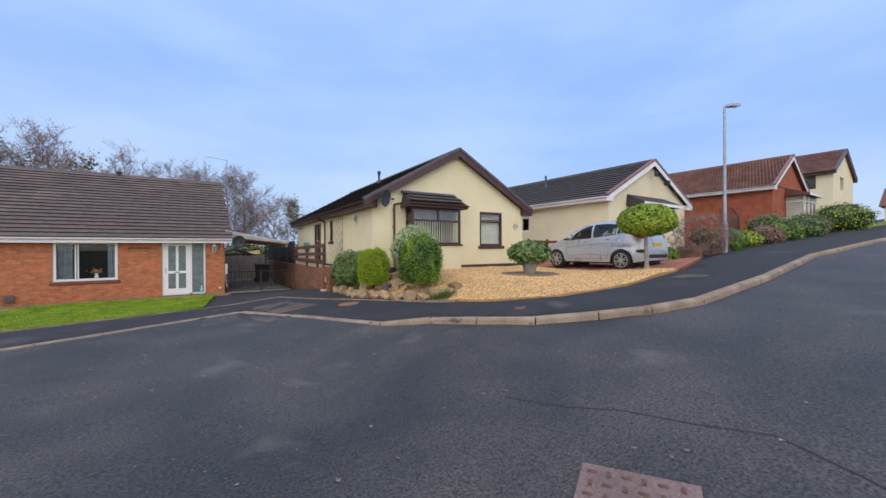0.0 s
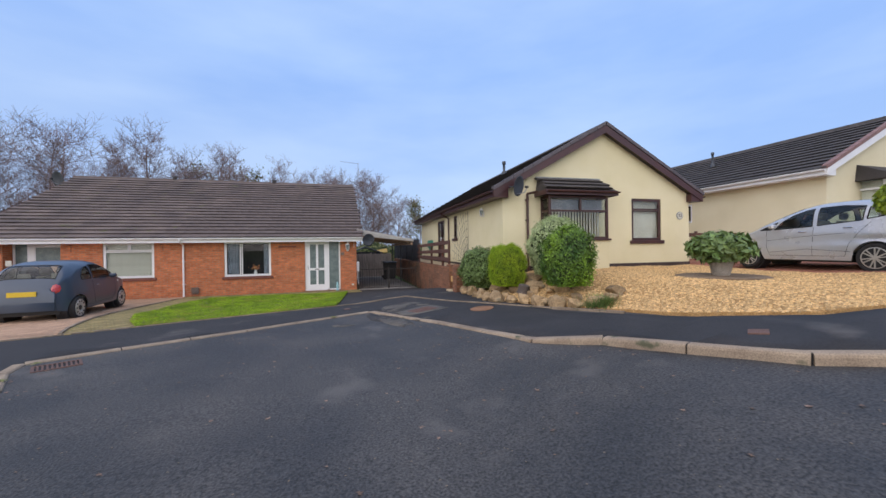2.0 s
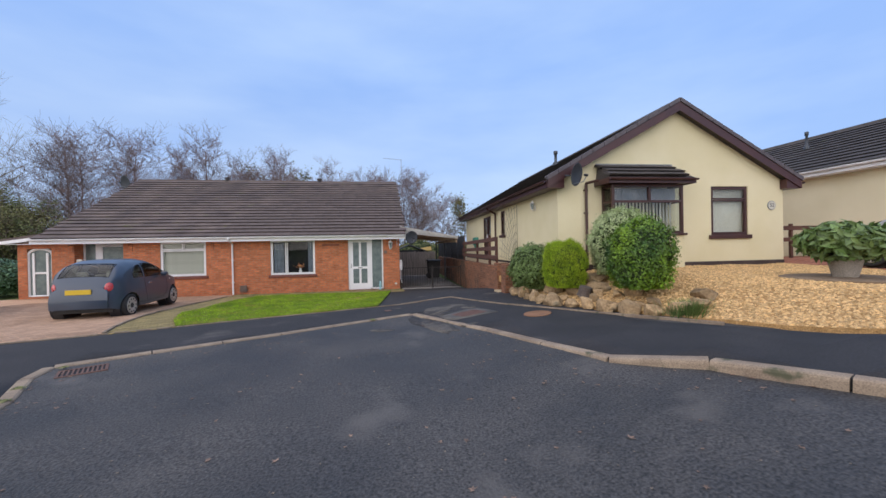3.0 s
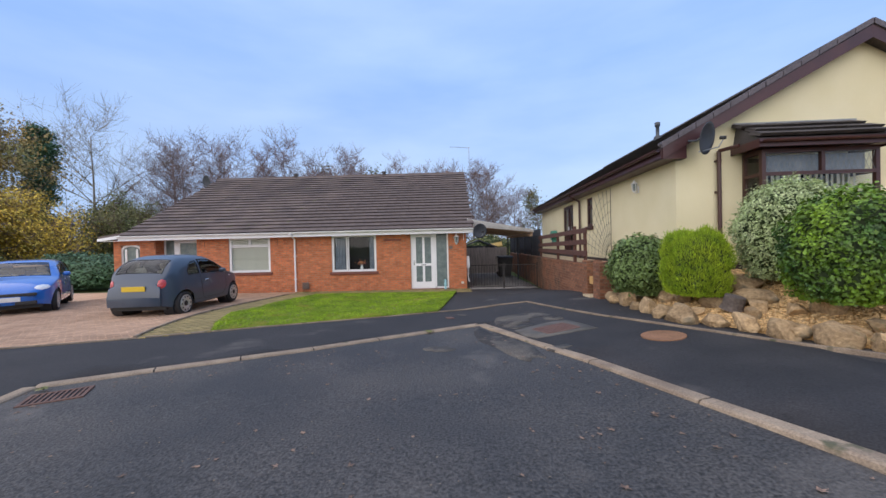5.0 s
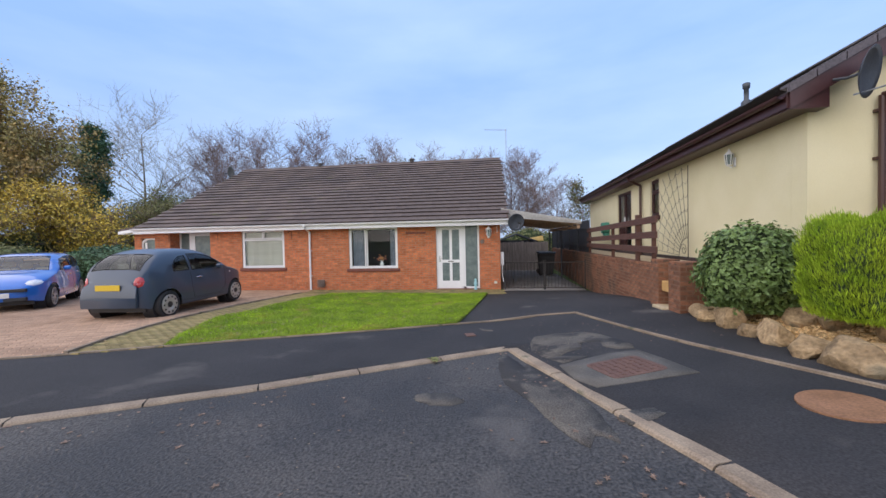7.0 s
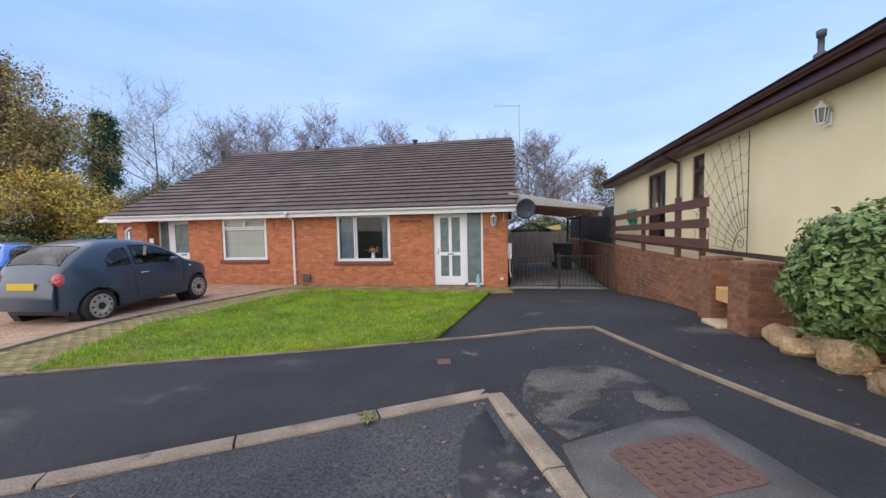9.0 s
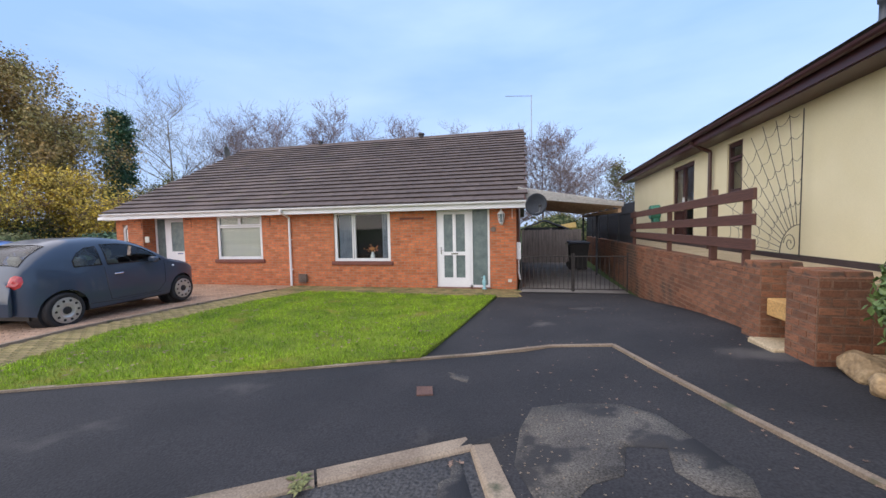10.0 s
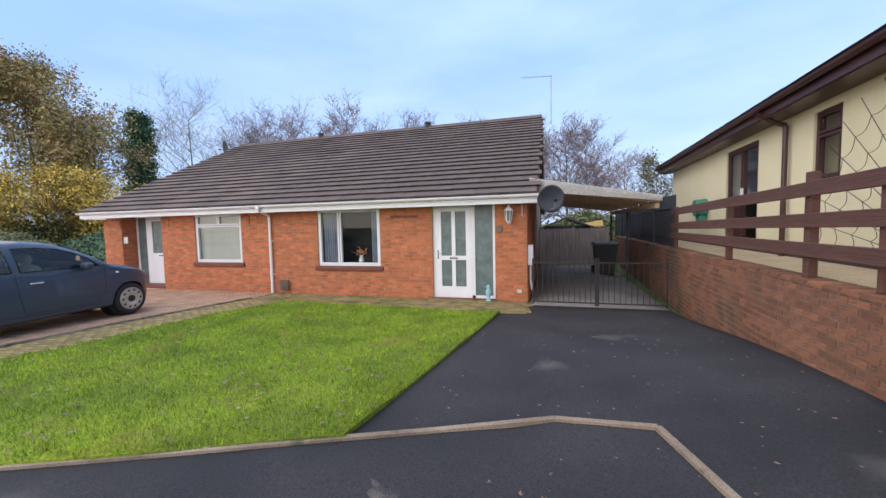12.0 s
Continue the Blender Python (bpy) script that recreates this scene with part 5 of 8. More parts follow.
for y in (-4.80, -3.91, -2.06, 0.62):
    w = 0.045 if y == -3.91 else 0.024
    part("post", boxes((2.80, 2.88, y - w, y + w, 1.15, 2.02 + (0.14 if y == -3.91 else 0)), bevel=0.006), "wood", rf)
bf = empty("board_fence", TURN_W, "dark grey painted board fence above the wall", "fence")
for k in range(5):
    ya, yb, zt = 0.78 + k * 1.9, 2.63 + k * 1.9, 2.29 - k * 0.02
    for i in range(14):
        y = ya + i * (yb - ya) / 14
        part("board", boxes((2.86, 2.876, y, y + 0.125, 1.16, zt)), "blackfence", bf)
    part("rail", boxes((2.84, 2.86, ya, yb, zt - 0.3, zt - 0.22), (2.84, 2.86, ya, yb, 1.35, 1.43)), "blackfence", bf)
    part("post", boxes((2.82, 2.92, yb + 0.02, yb + 0.12, 1.1, zt + 0.06)), "blackfence", bf)

# back of the yard: fence, shed, carport, gate, bins
bk = empty("back_fence", pose(0, 0, 0), "weathered grey timber fence panels across the yard", "fence")
for i in range(21):
    x = 0.1 + i * 0.125
    part("board", boxes((x, x + 0.118, 7.6 + (i % 2) * 0.012, 7.62 + (i % 2) * 0.012, 0.0, 1.50 + random.uniform(-0.015, 0.015))), "greywood", bk)
part("post", boxes((1.35, 1.45, 7.63, 7.73, 0, 1.55)), "greywood", bk)
shed = empty("shed", pose(0.2, 9.2, 0), "small dark timber shed with a pitched roof", "shed")
part("body", boxes((0, 2.0, 0, 1.6, 0, 1.6)), "blackfence", shed)
bm = bmesh.new()
prism(bm, [(-0.15, 1.55), (1.0, 2.0), (2.15, 1.55), (2.15, 1.48), (1.0, 1.92), (-0.15, 1.48)], "y", -0.2, 1.8)
part("roof", bm, "dish", shed)
tagged(raw("shed_board", [(1.9, 9.5, 1.55), (2.75, 9.5, 1.6), (2.75, 9.8, 1.85), (1.9, 9.8, 1.70), (1.9, 9.5, 1.5), (2.75, 9.5, 1.55), (2.75, 9.8, 1.8), (1.9, 9.8, 1.65)], [(0, 1, 2, 3), (4, 7, 6, 5), (0, 4, 5, 1), (1, 5, 6, 2), (2, 6, 7, 3), (3, 7, 4, 0)], "yellowroof"), "yellow boarding beyond the yard fence", "board")
cp = empty("carport", pose(0, 0, 0), "white corrugated lean-to carport at the side of the brick bungalow", "carport")
vs, fs = [], []
n = 60
for k in range(n + 1):
    y = 0.2 + k * 0.1
    dz = 0.018 * math.sin(k * math.pi / 1.5)
    vs += [(0.05, y, 2.62 + dz), (2.66, y, 2.24 + dz), (0.05, y, 2.60 + dz), (2.66, y, 2.22 + dz)]
for k in range(n):
    a, b = 4 * k, 4 * k + 4
    fs += [(a, a + 1, b + 1, b), (a + 2, b + 2, b + 3, a + 3)]
raw("roof_sheet", vs, fs, "cpmetal", cp)
vs = [v for v in ((0.05, 0.15, 2.44), (2.66, 0.15, 2.14), (2.66, 0.15, 2.25), (0.05, 0.15, 2.74), (0.05, 0.19, 2.44), (2.66, 0.19, 2.14), (2.66, 0.19, 2.25), (0.05, 0.19, 2.74))]
raw("front_fascia", vs, [(0, 1, 2, 3), (4, 7, 6, 5), (0, 4, 5, 1), (1, 5, 6, 2), (2, 6, 7, 3), (3, 7, 4, 0)], "cpmetal", cp)
for k in range(9):
    bm = bmesh.new()
    f = (k + 0.5) / 9
    tube(bm, (0.05, 0.145, 2.44 + 0.30 * f), (2.66, 0.145, 2.14 + 0.09 * f), 0.005, 0.005, 5)
    part("sheet_rib", bm, "cpmetal", cp)
for k in range(7):
    y = 0.25 + k * 0.98
    vs = [v for yy in (y, y + 0.05) for v in ((0.05, yy, 2.48), (2.64, yy, 2.10), (2.64, yy, 2.21), (0.05, yy, 2.59))]
    raw("rafter", vs, [(0, 1, 2, 3), (4, 7, 6, 5), (0, 4, 5, 1), (1, 5, 6, 2), (2, 6, 7, 3), (3, 7, 4, 0)], "cpunder", cp)
part("beam", boxes((2.54, 2.62, 0.2, 6.2, 1.99, 2.09)), "cpunder", cp)
for y in (3.2, 6.1):
    part("post", boxes((2.55, 2.61, y, y + 0.06, 0.0, 1.99)), "blackfence", cp)
gate = empty("driveway_gates", pose(0, -0.32, 0), "pair of low black iron driveway gates, closed", "gate")
for x0, x1 in ((0.12, 1.38), (1.40, 2.66)):
    g = part("gate_frame", boxes((x0, x1, -0.012, 0.012, 0.08, 0.105), (x0, x1, -0.012, 0.012, 0.90, 0.925), (x0, x0 + 0.03, -0.015, 0.015, 0.04, 1.0), (x1 - 0.03, x1, -0.015, 0.015, 0.04, 1.0)), "iron", gate)
    for k in range(1, 12):
        bm = bmesh.new()
        xx = x0 + k * (x1 - x0) / 12
        tube(bm, (xx, 0, 0.1), (xx, 0, 0.91), 0.007, 0.007, 6)
        part("bar", bm, "iron", g)
bm = bmesh.new()
tube(bm, (1.39, -0.02, 0.02), (1.39, -0.02, 0.7), 0.008, 0.008, 6)
part("drop_bolt", bm, "iron", gate)


def wheelie_bin(x, y, turn, lid, label):
    b = empty("wheelie_bin", pose(x, y, 0, 0, 0, turn), label, "wheelie bin")
    bm = bmesh.new()
    lo = [bm.verts.new(v) for v in ((-0.22, -0.27, 0.05), (0.22, -0.27, 0.05), (0.22, 0.25, 0.05), (-0.22, 0.25, 0.05))]
    hi = [bm.verts.new(v) for v in ((-0.29, -0.36, 0.98), (0.29, -0.36, 0.98), (0.29, 0.32, 0.98), (-0.29, 0.32, 0.98))]
    bm.faces.new(lo[::-1])
    bm.faces.new(hi)
    for k in range(4):
        bm.faces.new((lo[k], lo[(k + 1) % 4], hi[(k + 1) % 4], hi[k]))
    part("body", bm, "blackplastic", b)
    part("lid", boxes((-0.31, 0.31, -0.39, 0.36, 0.99, 1.05), bevel=0.02), lid, b)
    for s in (-0.24, 0.24):
        bm = bmesh.new()
        tube(bm, (s - 0.03, 0.28, 0.1), (s + 0.03, 0.28, 0.1), 0.1, 0.1, 14)
        part("wheel", bm, "tyre", b)
    bm = bmesh.new()
    tube(bm, (-0.22, 0.39, 0.95), (0.22, 0.39, 0.95), 0.018)
    part("handle", bm, "blackplastic", b)


wheelie_bin(2.25, 4.9, 80, "carblue", "dark wheelie bin with a blue lid standing against the wall")
wheelie_bin(2.25, 5.8, 85, "blackplastic", "black wheelie bin standing against the wall")

# meter box, outside tap pipe, vents on the brick bungalow
bm = boxes((0.0, 0.12, 0.12, 0.42, 0.80, 1.25), bevel=0.01)
tagged(new("meter_box", mesh_from(bm, "meter_box", "upvc")), "white meter box on the side wall", "meter box")
bm = bmesh.new()
path_tube(bm, [(0.06, 0.2, 0.80), (0.06, 0.2, 0.45), (0.10, 0.15, 0.25)], 0.02)
tagged(new("waste_pipe", mesh_from(bm, "waste_pipe", "upvc")), "white plastic pipe below the meter box", "pipe")
vent = empty("wall_vent", pose(-6.30, -0.01, 0.24), "rusty square flue guard low on the brick wall", "vent")
for k in range(7):
    part("guard_bar", tube(bmesh.new(), (-0.13 + k * 0.043, -0.10, -0.12), (-0.13 + k * 0.043, -0.10, 0.14), 0.006, 0.006, 5), "ginger", vent)
    part("guard_bar", tube(bmesh.new(), (-0.13, -0.102, -0.12 + k * 0.043), (0.13, -0.102, -0.12 + k * 0.043), 0.006, 0.006, 5), "ginger", vent)
part("terminal", boxes((-0.12, 0.12, -0.09, 0.0, -0.11, 0.13), bevel=0.015), "ginger", vent)
bm = boxes((-0.22, -0.12, -0.022, -0.006, 0.20, 0.28), bevel=0.006)
tagged(new("socket_cover", mesh_from(bm, "socket_cover", "blind")), "small cream outdoor box low on the brick pier", "outdoor socket")
bm = bmesh.new()
tube(bm, (-0.60, -0.006, 1.62), (-0.60, -0.03, 1.62), 0.075, 0.065, 20)
tagged(new("door_number", mesh_from(bm, "door_number", "ginger")), "small round dark house number plaque", "house number")
bm = bmesh.new()
path_tube(bm, [(-0.10, -0.008, 2.15), (-0.10, -0.04, 2.1), (-0.10, -0.012, 1.9)], 0.009)
tagged(new("wall_hook", mesh_from(bm, "wall_hook", "upvc")), "small white hook on the brick pier", "hook")
st = empty("garden_ornament", pose(-0.84, -0.16, 0.0), "small pale blue standing bird ornament by the door", "garden ornament")
bm = bmesh.new()
lathe(bm, [(0.07, 0.03), (0.05, 0.05), (0.03, 0.10), (0.055, 0.18), (0.06, 0.24), (0.03, 0.31), (0.035, 0.35), (0.02, 0.39)], 12)
tube(bm, (0.0, 0, 0.36), (-0.08, -0.02, 0.34), 0.012, 0.004, 6)
me = mesh_from(bm, "garden_ornament", "lightblue", True)
bpy.data.objects.remove(st)
st = new("garden_ornament", me)
st.matrix_basis = pose(-0.84, -0.16, 0.0)
tagged(st, "small pale blue standing bird ornament by the door", "garden ornament")
# hanging basket hooks
for x in (-10.3, -7.4, -12.3):
    bm = bmesh.new()
    path_tube(bm, [(x, -0.008, 1.85), (x, -0.008, 2.1), (x, -0.2, 2.12), (x, -0.24, 2.05)], 0.008, 6)
    tagged(new("basket_bracket", mesh_from(bm, "basket_bracket", "iron")), "small black hanging basket bracket on the brick wall", "bracket", "basket brackets")
bm = boxes((-12.18, -12.0, -0.022, -0.008, 1.38, 1.58), bevel=0.01)
tagged(new("name_plate", mesh_from(bm, "name_plate", "blind")), "small cream plaque on the brick porch pier", "plaque")
# aerial
ae = empty("television_aerial", pose(0.53, 5.95, 5.3), "thin grey television aerial on a mast at the roof end", "aerial")
bm = bmesh.new()
tube(bm, (0, 0, 0), (0, 0, 1.75), 0.016)
part("mast", bm, "lamppost", ae)
bm = bmesh.new()
tube(bm, (0.05, 0, 1.7), (-1.05, 0, 1.78), 0.010)
part("boom", bm, "lamppost", ae)
for k in range(12):
    bm = bmesh.new()
    x = -0.05 - k * 0.085
    tube(bm, (x, -0.09, 1.71 - x * 0.07), (x, 0.09, 1.71 - x * 0.07), 0.004, 0.004, 4)
    part("element", bm, "lamppost", ae)

# iron web trellis on the cream side wall
tr = empty("wall_trellis", TURN_B @ pose(3.70, -4.12, 1.20), "black wrought iron spider-web trellis on the cream side wall", "trellis")
bm = bmesh.new()
path_tube(bm, [(0, 0, 0), (0, 0, 1.97)], 0.008, 6)
path_tube(bm, [(0, 0, 0.02), (0, 2.05, 0.02)], 0.007, 6)
part("frame", bm, "iron", tr)


def reach(a):
    return min(1.95 / max(0.02, math.sin(a)), 2.15 + 0.15 * math.cos(a))


rays = [radians(4 + k * 8.6) for k in range(11)]
for a in rays:
    bm = bmesh.new()
    tube(bm, (0, math.cos(a) * 0.42, 0.02 + math.sin(a) * 0.42), (0, math.cos(a) * reach(a), 0.02 + math.sin(a) * reach(a)), 0.0042, 0.0042, 5)
    part("spoke", bm, "iron", tr)
for r in (0.75, 1.05, 1.35, 1.65, 1.95):
    bm = bmesh.new()
    for a, b in zip(rays, rays[1:]):
        pts = []
        for k in range(5):
            t = a + (b - a) * k / 4
            rr = r - 0.07 * math.sin(math.pi * k / 4)
            if rr < reach(t):
                pts.append((0, math.cos(t) * rr, 0.02 + math.sin(t) * rr))
        if len(pts) > 1:
            path_tube(bm, pts, 0.0036, 4)
    part("web_ring", bm, "iron", tr)
bm = bmesh.new()
path_tube(bm, [(0, math.cos(t) * 0.42, 0.02 + math.sin(t) * 0.42) for t in [k * math.pi / 16 for k in range(9)]], 0.006, 5)
path_tube(bm, [(0, 0.2 + math.cos(t) * (0.14 - t * 0.012), 0.18 + math.sin(t) * (0.14 - t * 0.012)) for t in [k * 0.5 for k in range(20)]], 0.005, 5)
part("scroll", bm, "iron", tr)
hose = empty("hose_reel", TURN_B @ pose(3.70, 2.30, 2.03), "green plastic hose reel on the cream side wall", "hose reel")
bm = bmesh.new()
tube(bm, (0.08, 0, 0), (-0.16, 0, 0), 0.22, 0.20, 20)
part("drum", bm, "greenplastic", hose)
part("holder", boxes((-0.1, 0.08, -0.12, 0.12, -0.32, -0.18), bevel=0.02), "greenplastic", hose)

# ---- lamp column ----
lp = empty("street_lamp", pose(15.56, -13.06, height(15.56, -13.06)) @ Matrix.Scale(1.05, 4), "tall grey steel street lamp column", "street lamp")
bm = bmesh.new()
tube(bm, (0, 0, 0), (0, 0, 1.1), 0.085, 0.085, 16)
tube(bm, (0, 0, 1.1), (0, 0, 5.2), 0.055, 0.038, 16)
part("column", bm, "lamppost", lp, smooth_shade=False)
part("access_door", boxes((-0.04, 0.04, -0.092, -0.082, 0.45, 0.95)), "lamppost", lp)
bm = bmesh.new()
path_tube(bm, [(0, 0, 5.15), (0.0, 0, 5.25), (0.25, -0.1, 5.31)], 0.03, 10)
part("bracket_arm", bm, "lamppost", lp)
bm = bmesh.new()
prism(bm, [(0.0, -0.04), (0.1, 0.06), (0.55, 0.07), (0.62, 0.02), (0.6, -0.03)], "y", -0.11, 0.11)
bmesh.ops.bevel(bm, geom=bm.edges[:], offset=0.015, segments=1, affect="EDGES")
part("lantern", bm, "lamppost", lp).matrix_basis = pose(0.02, -0.02, 5.30, 0, -6, -20)
part("lens", boxes((0.15, 0.55, -0.08, 0.08, -0.045, -0.031)), "clearlens", lp).matrix_basis = pose(0.02, -0.02, 5.30, 0, -6, -20)

# ---- gravel bed ----
BED_EDGE = [(2.80, -6.42), (2.70, -7.6), (2.66, -8.4), (2.68, -9.15), (3.0, -10.0), (3.3, -10.7), (3.6, -11.35), (3.68, -12.1), (3.95, -13.2), (4.65, -14.1), (6.0, -14.45), (9.25, -14.12)]


def edge_dist(x, y):
    best = 99.0
    for (x0, y0), (x1, y1) in zip(BED_EDGE, BED_EDGE[1:]):
        dx, dy = x1 - x0, y1 - y0
        t = max(0, min(1, ((x - x0) * dx + (y - y0) * dy) / (dx * dx + dy * dy)))
        best = min(best, math.hypot(x - x0 - t * dx, y - y0 - t * dy))
    return best


def bed(x, y):
    h = height(x, y)
    return h + 0.015 + max(0.0, 1.11 - h) * smooth(edge_dist(x, y) / 2.3)


BED = BED_EDGE + [(9.3, -14.0), (9.62, -10.5), (10.6, -7.16), (3.0, -7.16), (3.0, -6.42)]
slab("gravel_bed", BED, "gravelbase", 0.0, 0.3, 0.3, fn=bed, noise_amp=0.03, label="golden gravel front garden")


def inside(x, y, poly):
    c = False
    for (x0, y0), (x1, y1) in zip(poly, poly[1:] + poly[:1]):
        if (y0 > y) != (y1 > y) and x < (x1 - x0) * (y - y0) / (y1 - y0) + x0:
            c = not c
    return c


def scatter_stones(name, poly, count, size, fn, material, label):
    rng = np.random.default_rng(4)
    xs, ys = [p[0] for p in poly], [p[1] for p in poly]
    base = np.array([(-1, -.6, -.3), (.7, -.8, -.3), (1, .5, -.3), (-.6, .9, -.3), (-.55, -.3, .5), (.5, -.4, .6), (.5, .4, .45), (-.4, .4, .6)])
    faces = [(0, 1, 5, 4), (1, 2, 6, 5), (2, 3, 7, 6), (3, 0, 4, 7), (4, 5, 6, 7)]
    vs, fs, n = [], [], 0
    while n < count:
        x, y = rng.uniform(min(xs), max(xs)), rng.uniform(min(ys), max(ys))
        if not inside(x, y, poly):
            continue
        a, s = rng.uniform(0, 6.28), size * rng.uniform(0.6, 1.5)
        c, d = math.cos(a), math.sin(a)
        tilt = rng.uniform(-0.5, 0.5)
        z = fn(x, y) + 0.03 * noise.noise(Vector((x * 1.3, y * 1.3, 0))) + s * 0.25
        p = base * s
        vs.append(np.stack([x + p[:, 0] * c - p[:, 1] * d * 0.7, y + p[:, 0] * d + p[:, 1] * c * 0.7, z + p[:, 2] * 0.7 + p[:, 0] * tilt * 0.5], 1))
        fs += [tuple(k + 8 * n for k in f) for f in faces]
        n += 1
    return raw(name, np.concatenate(vs).tolist(), fs, material, None, label, "stuff")


scatter_stones("gravel", BED, 38000, 0.023, bed, "gravel", "loose golden gravel stones in the front garden")


# ---- rocks ----
def rock(x, y, z, sx, sy, sz, turn, seed, label="rough sandstone rockery boulder", material="rock"):
    bm = bmesh.new()
    bmesh.ops.create_icosphere(bm, subdivisions=4, radius=1.0)
    off = Vector((seed * 7.3, seed * 3.1, seed))
    rr = random.Random(seed * 13)
    planes = [(Vector((rr.uniform(-1, 1), rr.uniform(-1, 1), rr.uniform(-0.7, 1))).normalized(), rr.uniform(0.52, 0.80)) for _ in range(11)]
    planes.append((Vector((rr.uniform(-0.25, 0.25), rr.uniform(-0.25, 0.25), 1)).normalized(), rr.uniform(0.50, 0.66)))
    for v in bm.verts:
        p = v.co.copy()
        for nn, dd in planes:
            over_ = p.dot(nn) - dd
            if over_ > 0:
                p -= nn * over_ * 0.93
        p *= 1.28 + 0.10 * noise.noise(p * 1.6 + off) + 0.06 * noise.noise(p * 5 + off) + 0.035 * noise.noise(p * 11 + off)
        v.co = Vector((p.x * sx, p.y * sy, p.z * sz))
    ob = new("rock", mesh_from(bm, "rock", material))
    for p in ob.data.polygons:
        p.use_smooth = True
    ob.matrix_basis = pose(x, y, z, seed * 3 % 9 - 4, seed * 5 % 11 - 5, turn)
    return tagged(ob, label, "rock", "rockery rocks")


FRONT = [(2.75, -6.62, .24), (2.66, -7.02, .19), (2.68, -7.42, .26), (2.62, -7.88, .17), (2.64, -8.24, .25), (2.60, -8.70, .20), (2.66, -9.12, .27), (2.80, -9.55, .19), (2.95, -9.88, .22), (3.05, -10.28, .20), (3.22, -10.62, .23), (3.42, -10.98, .19), (3.66, -11.28, .22)]
for k, (x, y, s) in enumerate([(x, y, s * 0.86) for x, y, s in FRONT]):
    rock(x, y, height(x, y) + 0.02 + s * 0.22, s * random.uniform(0.85, 1.05), s * random.uniform(0.55, 0.8), s * random.uniform(0.65, 0.95), (88, 96, 92, 90, 84, 80, 100, 110, 105, 118, 112, 118, 130)[k] + random.uniform(-14, 14), k + 1)
BACK = [(3.18, -7.78, .20), (3.22, -8.15, .24), (3.28, -8.78, .22), (3.62, -9.15, .25), (3.60, -9.75, .15), (3.42, -9.42, .17), (3.80, -9.98, .20), (4.35, -10.98, .22), (4.0, -8.3, .25), (4.62, -9.7, .20), (3.98, -11.22, .17), (3.86, -8.62, .28), (3.68, -10.62, .18)]
for k, (x, y, s) in enumerate([(x + 0.06, y, s * 0.9) for x, y, s in BACK]):
    rock(x, y, bed(x, y) + 0.03 + s * 0.15, s * random.uniform(0.9, 1.1), s * random.uniform(0.6, 0.8), s * random.uniform(0.55, 0.8), random.uniform(50, 130), k + 31)
for k, (x, y) in enumerate([(3.15, -10.35), (3.3, -9.55), (2.95, -9.0), (3.5, -10.55)]):
    rock(x, y, bed(x, y) + 0.05, 0.12, 0.09, 0.08, k * 37, k + 61, "small pinkish rockery stone")
bm = bmesh.new()
lathe(bm, [(0.15, 0), (0.13, 0.06), (0.125, 0.2), (0.11, 0.205)], 14)
stump = new("log_stump", mesh_from(bm, "log_stump", "bark"))
stump.matrix_basis = pose(3.28, -9.2, bed(3.28, -9.2) + 0.02, 12, 8, 0)
tagged(stump, "small dark sawn log stump among the rocks", "stump")

# ---- foliage ----
def leaf_cloud(n, place, size, rng, elong=1.8, up=0.3, strand=False):
    """n rhombic leaves; place(rng, n) gives their points and outward ways."""
    p, out = place(rng, n)
    nrm = out + rng.normal(0, 0.55, (n, 3))
    nrm[:, 2] += up
    nrm /= np.linalg.norm(nrm, axis=1)[:, None] + 1e-6
    a = np.cross(nrm, rng.normal(0, 1, (n, 3)))
    a /= np.linalg.norm(a, axis=1)[:, None] + 1e-6
    if strand:
        a = out * 0.45 + rng.normal(0, 0.22, (n, 3)) + np.array((0, 0, 1.0))
        a /= np.linalg.norm(a, axis=1)[:, None]
        nrm = np.cross(a, rng.normal(0, 1, (n, 3)))
        nrm /= np.linalg.norm(nrm, axis=1)[:, None] + 1e-6
    b = np.cross(nrm, a)
    s = size * rng.uniform(0.6, 1.4, (n, 1))
    vs = np.stack([p - a * s * elong / 2, p - b * s / 2 + nrm * s * 0.12, p + a * s * elong / 2, p + b * s / 2 + nrm * s * 0.12], 1).reshape(-1, 3)
    return vs, np.arange(4 * n).reshape(n, 4).tolist()


def sphere_ways(r, n):
    d = r.normal(0, 1, (n, 3))
    return d / np.linalg.norm(d, axis=1)[:, None]


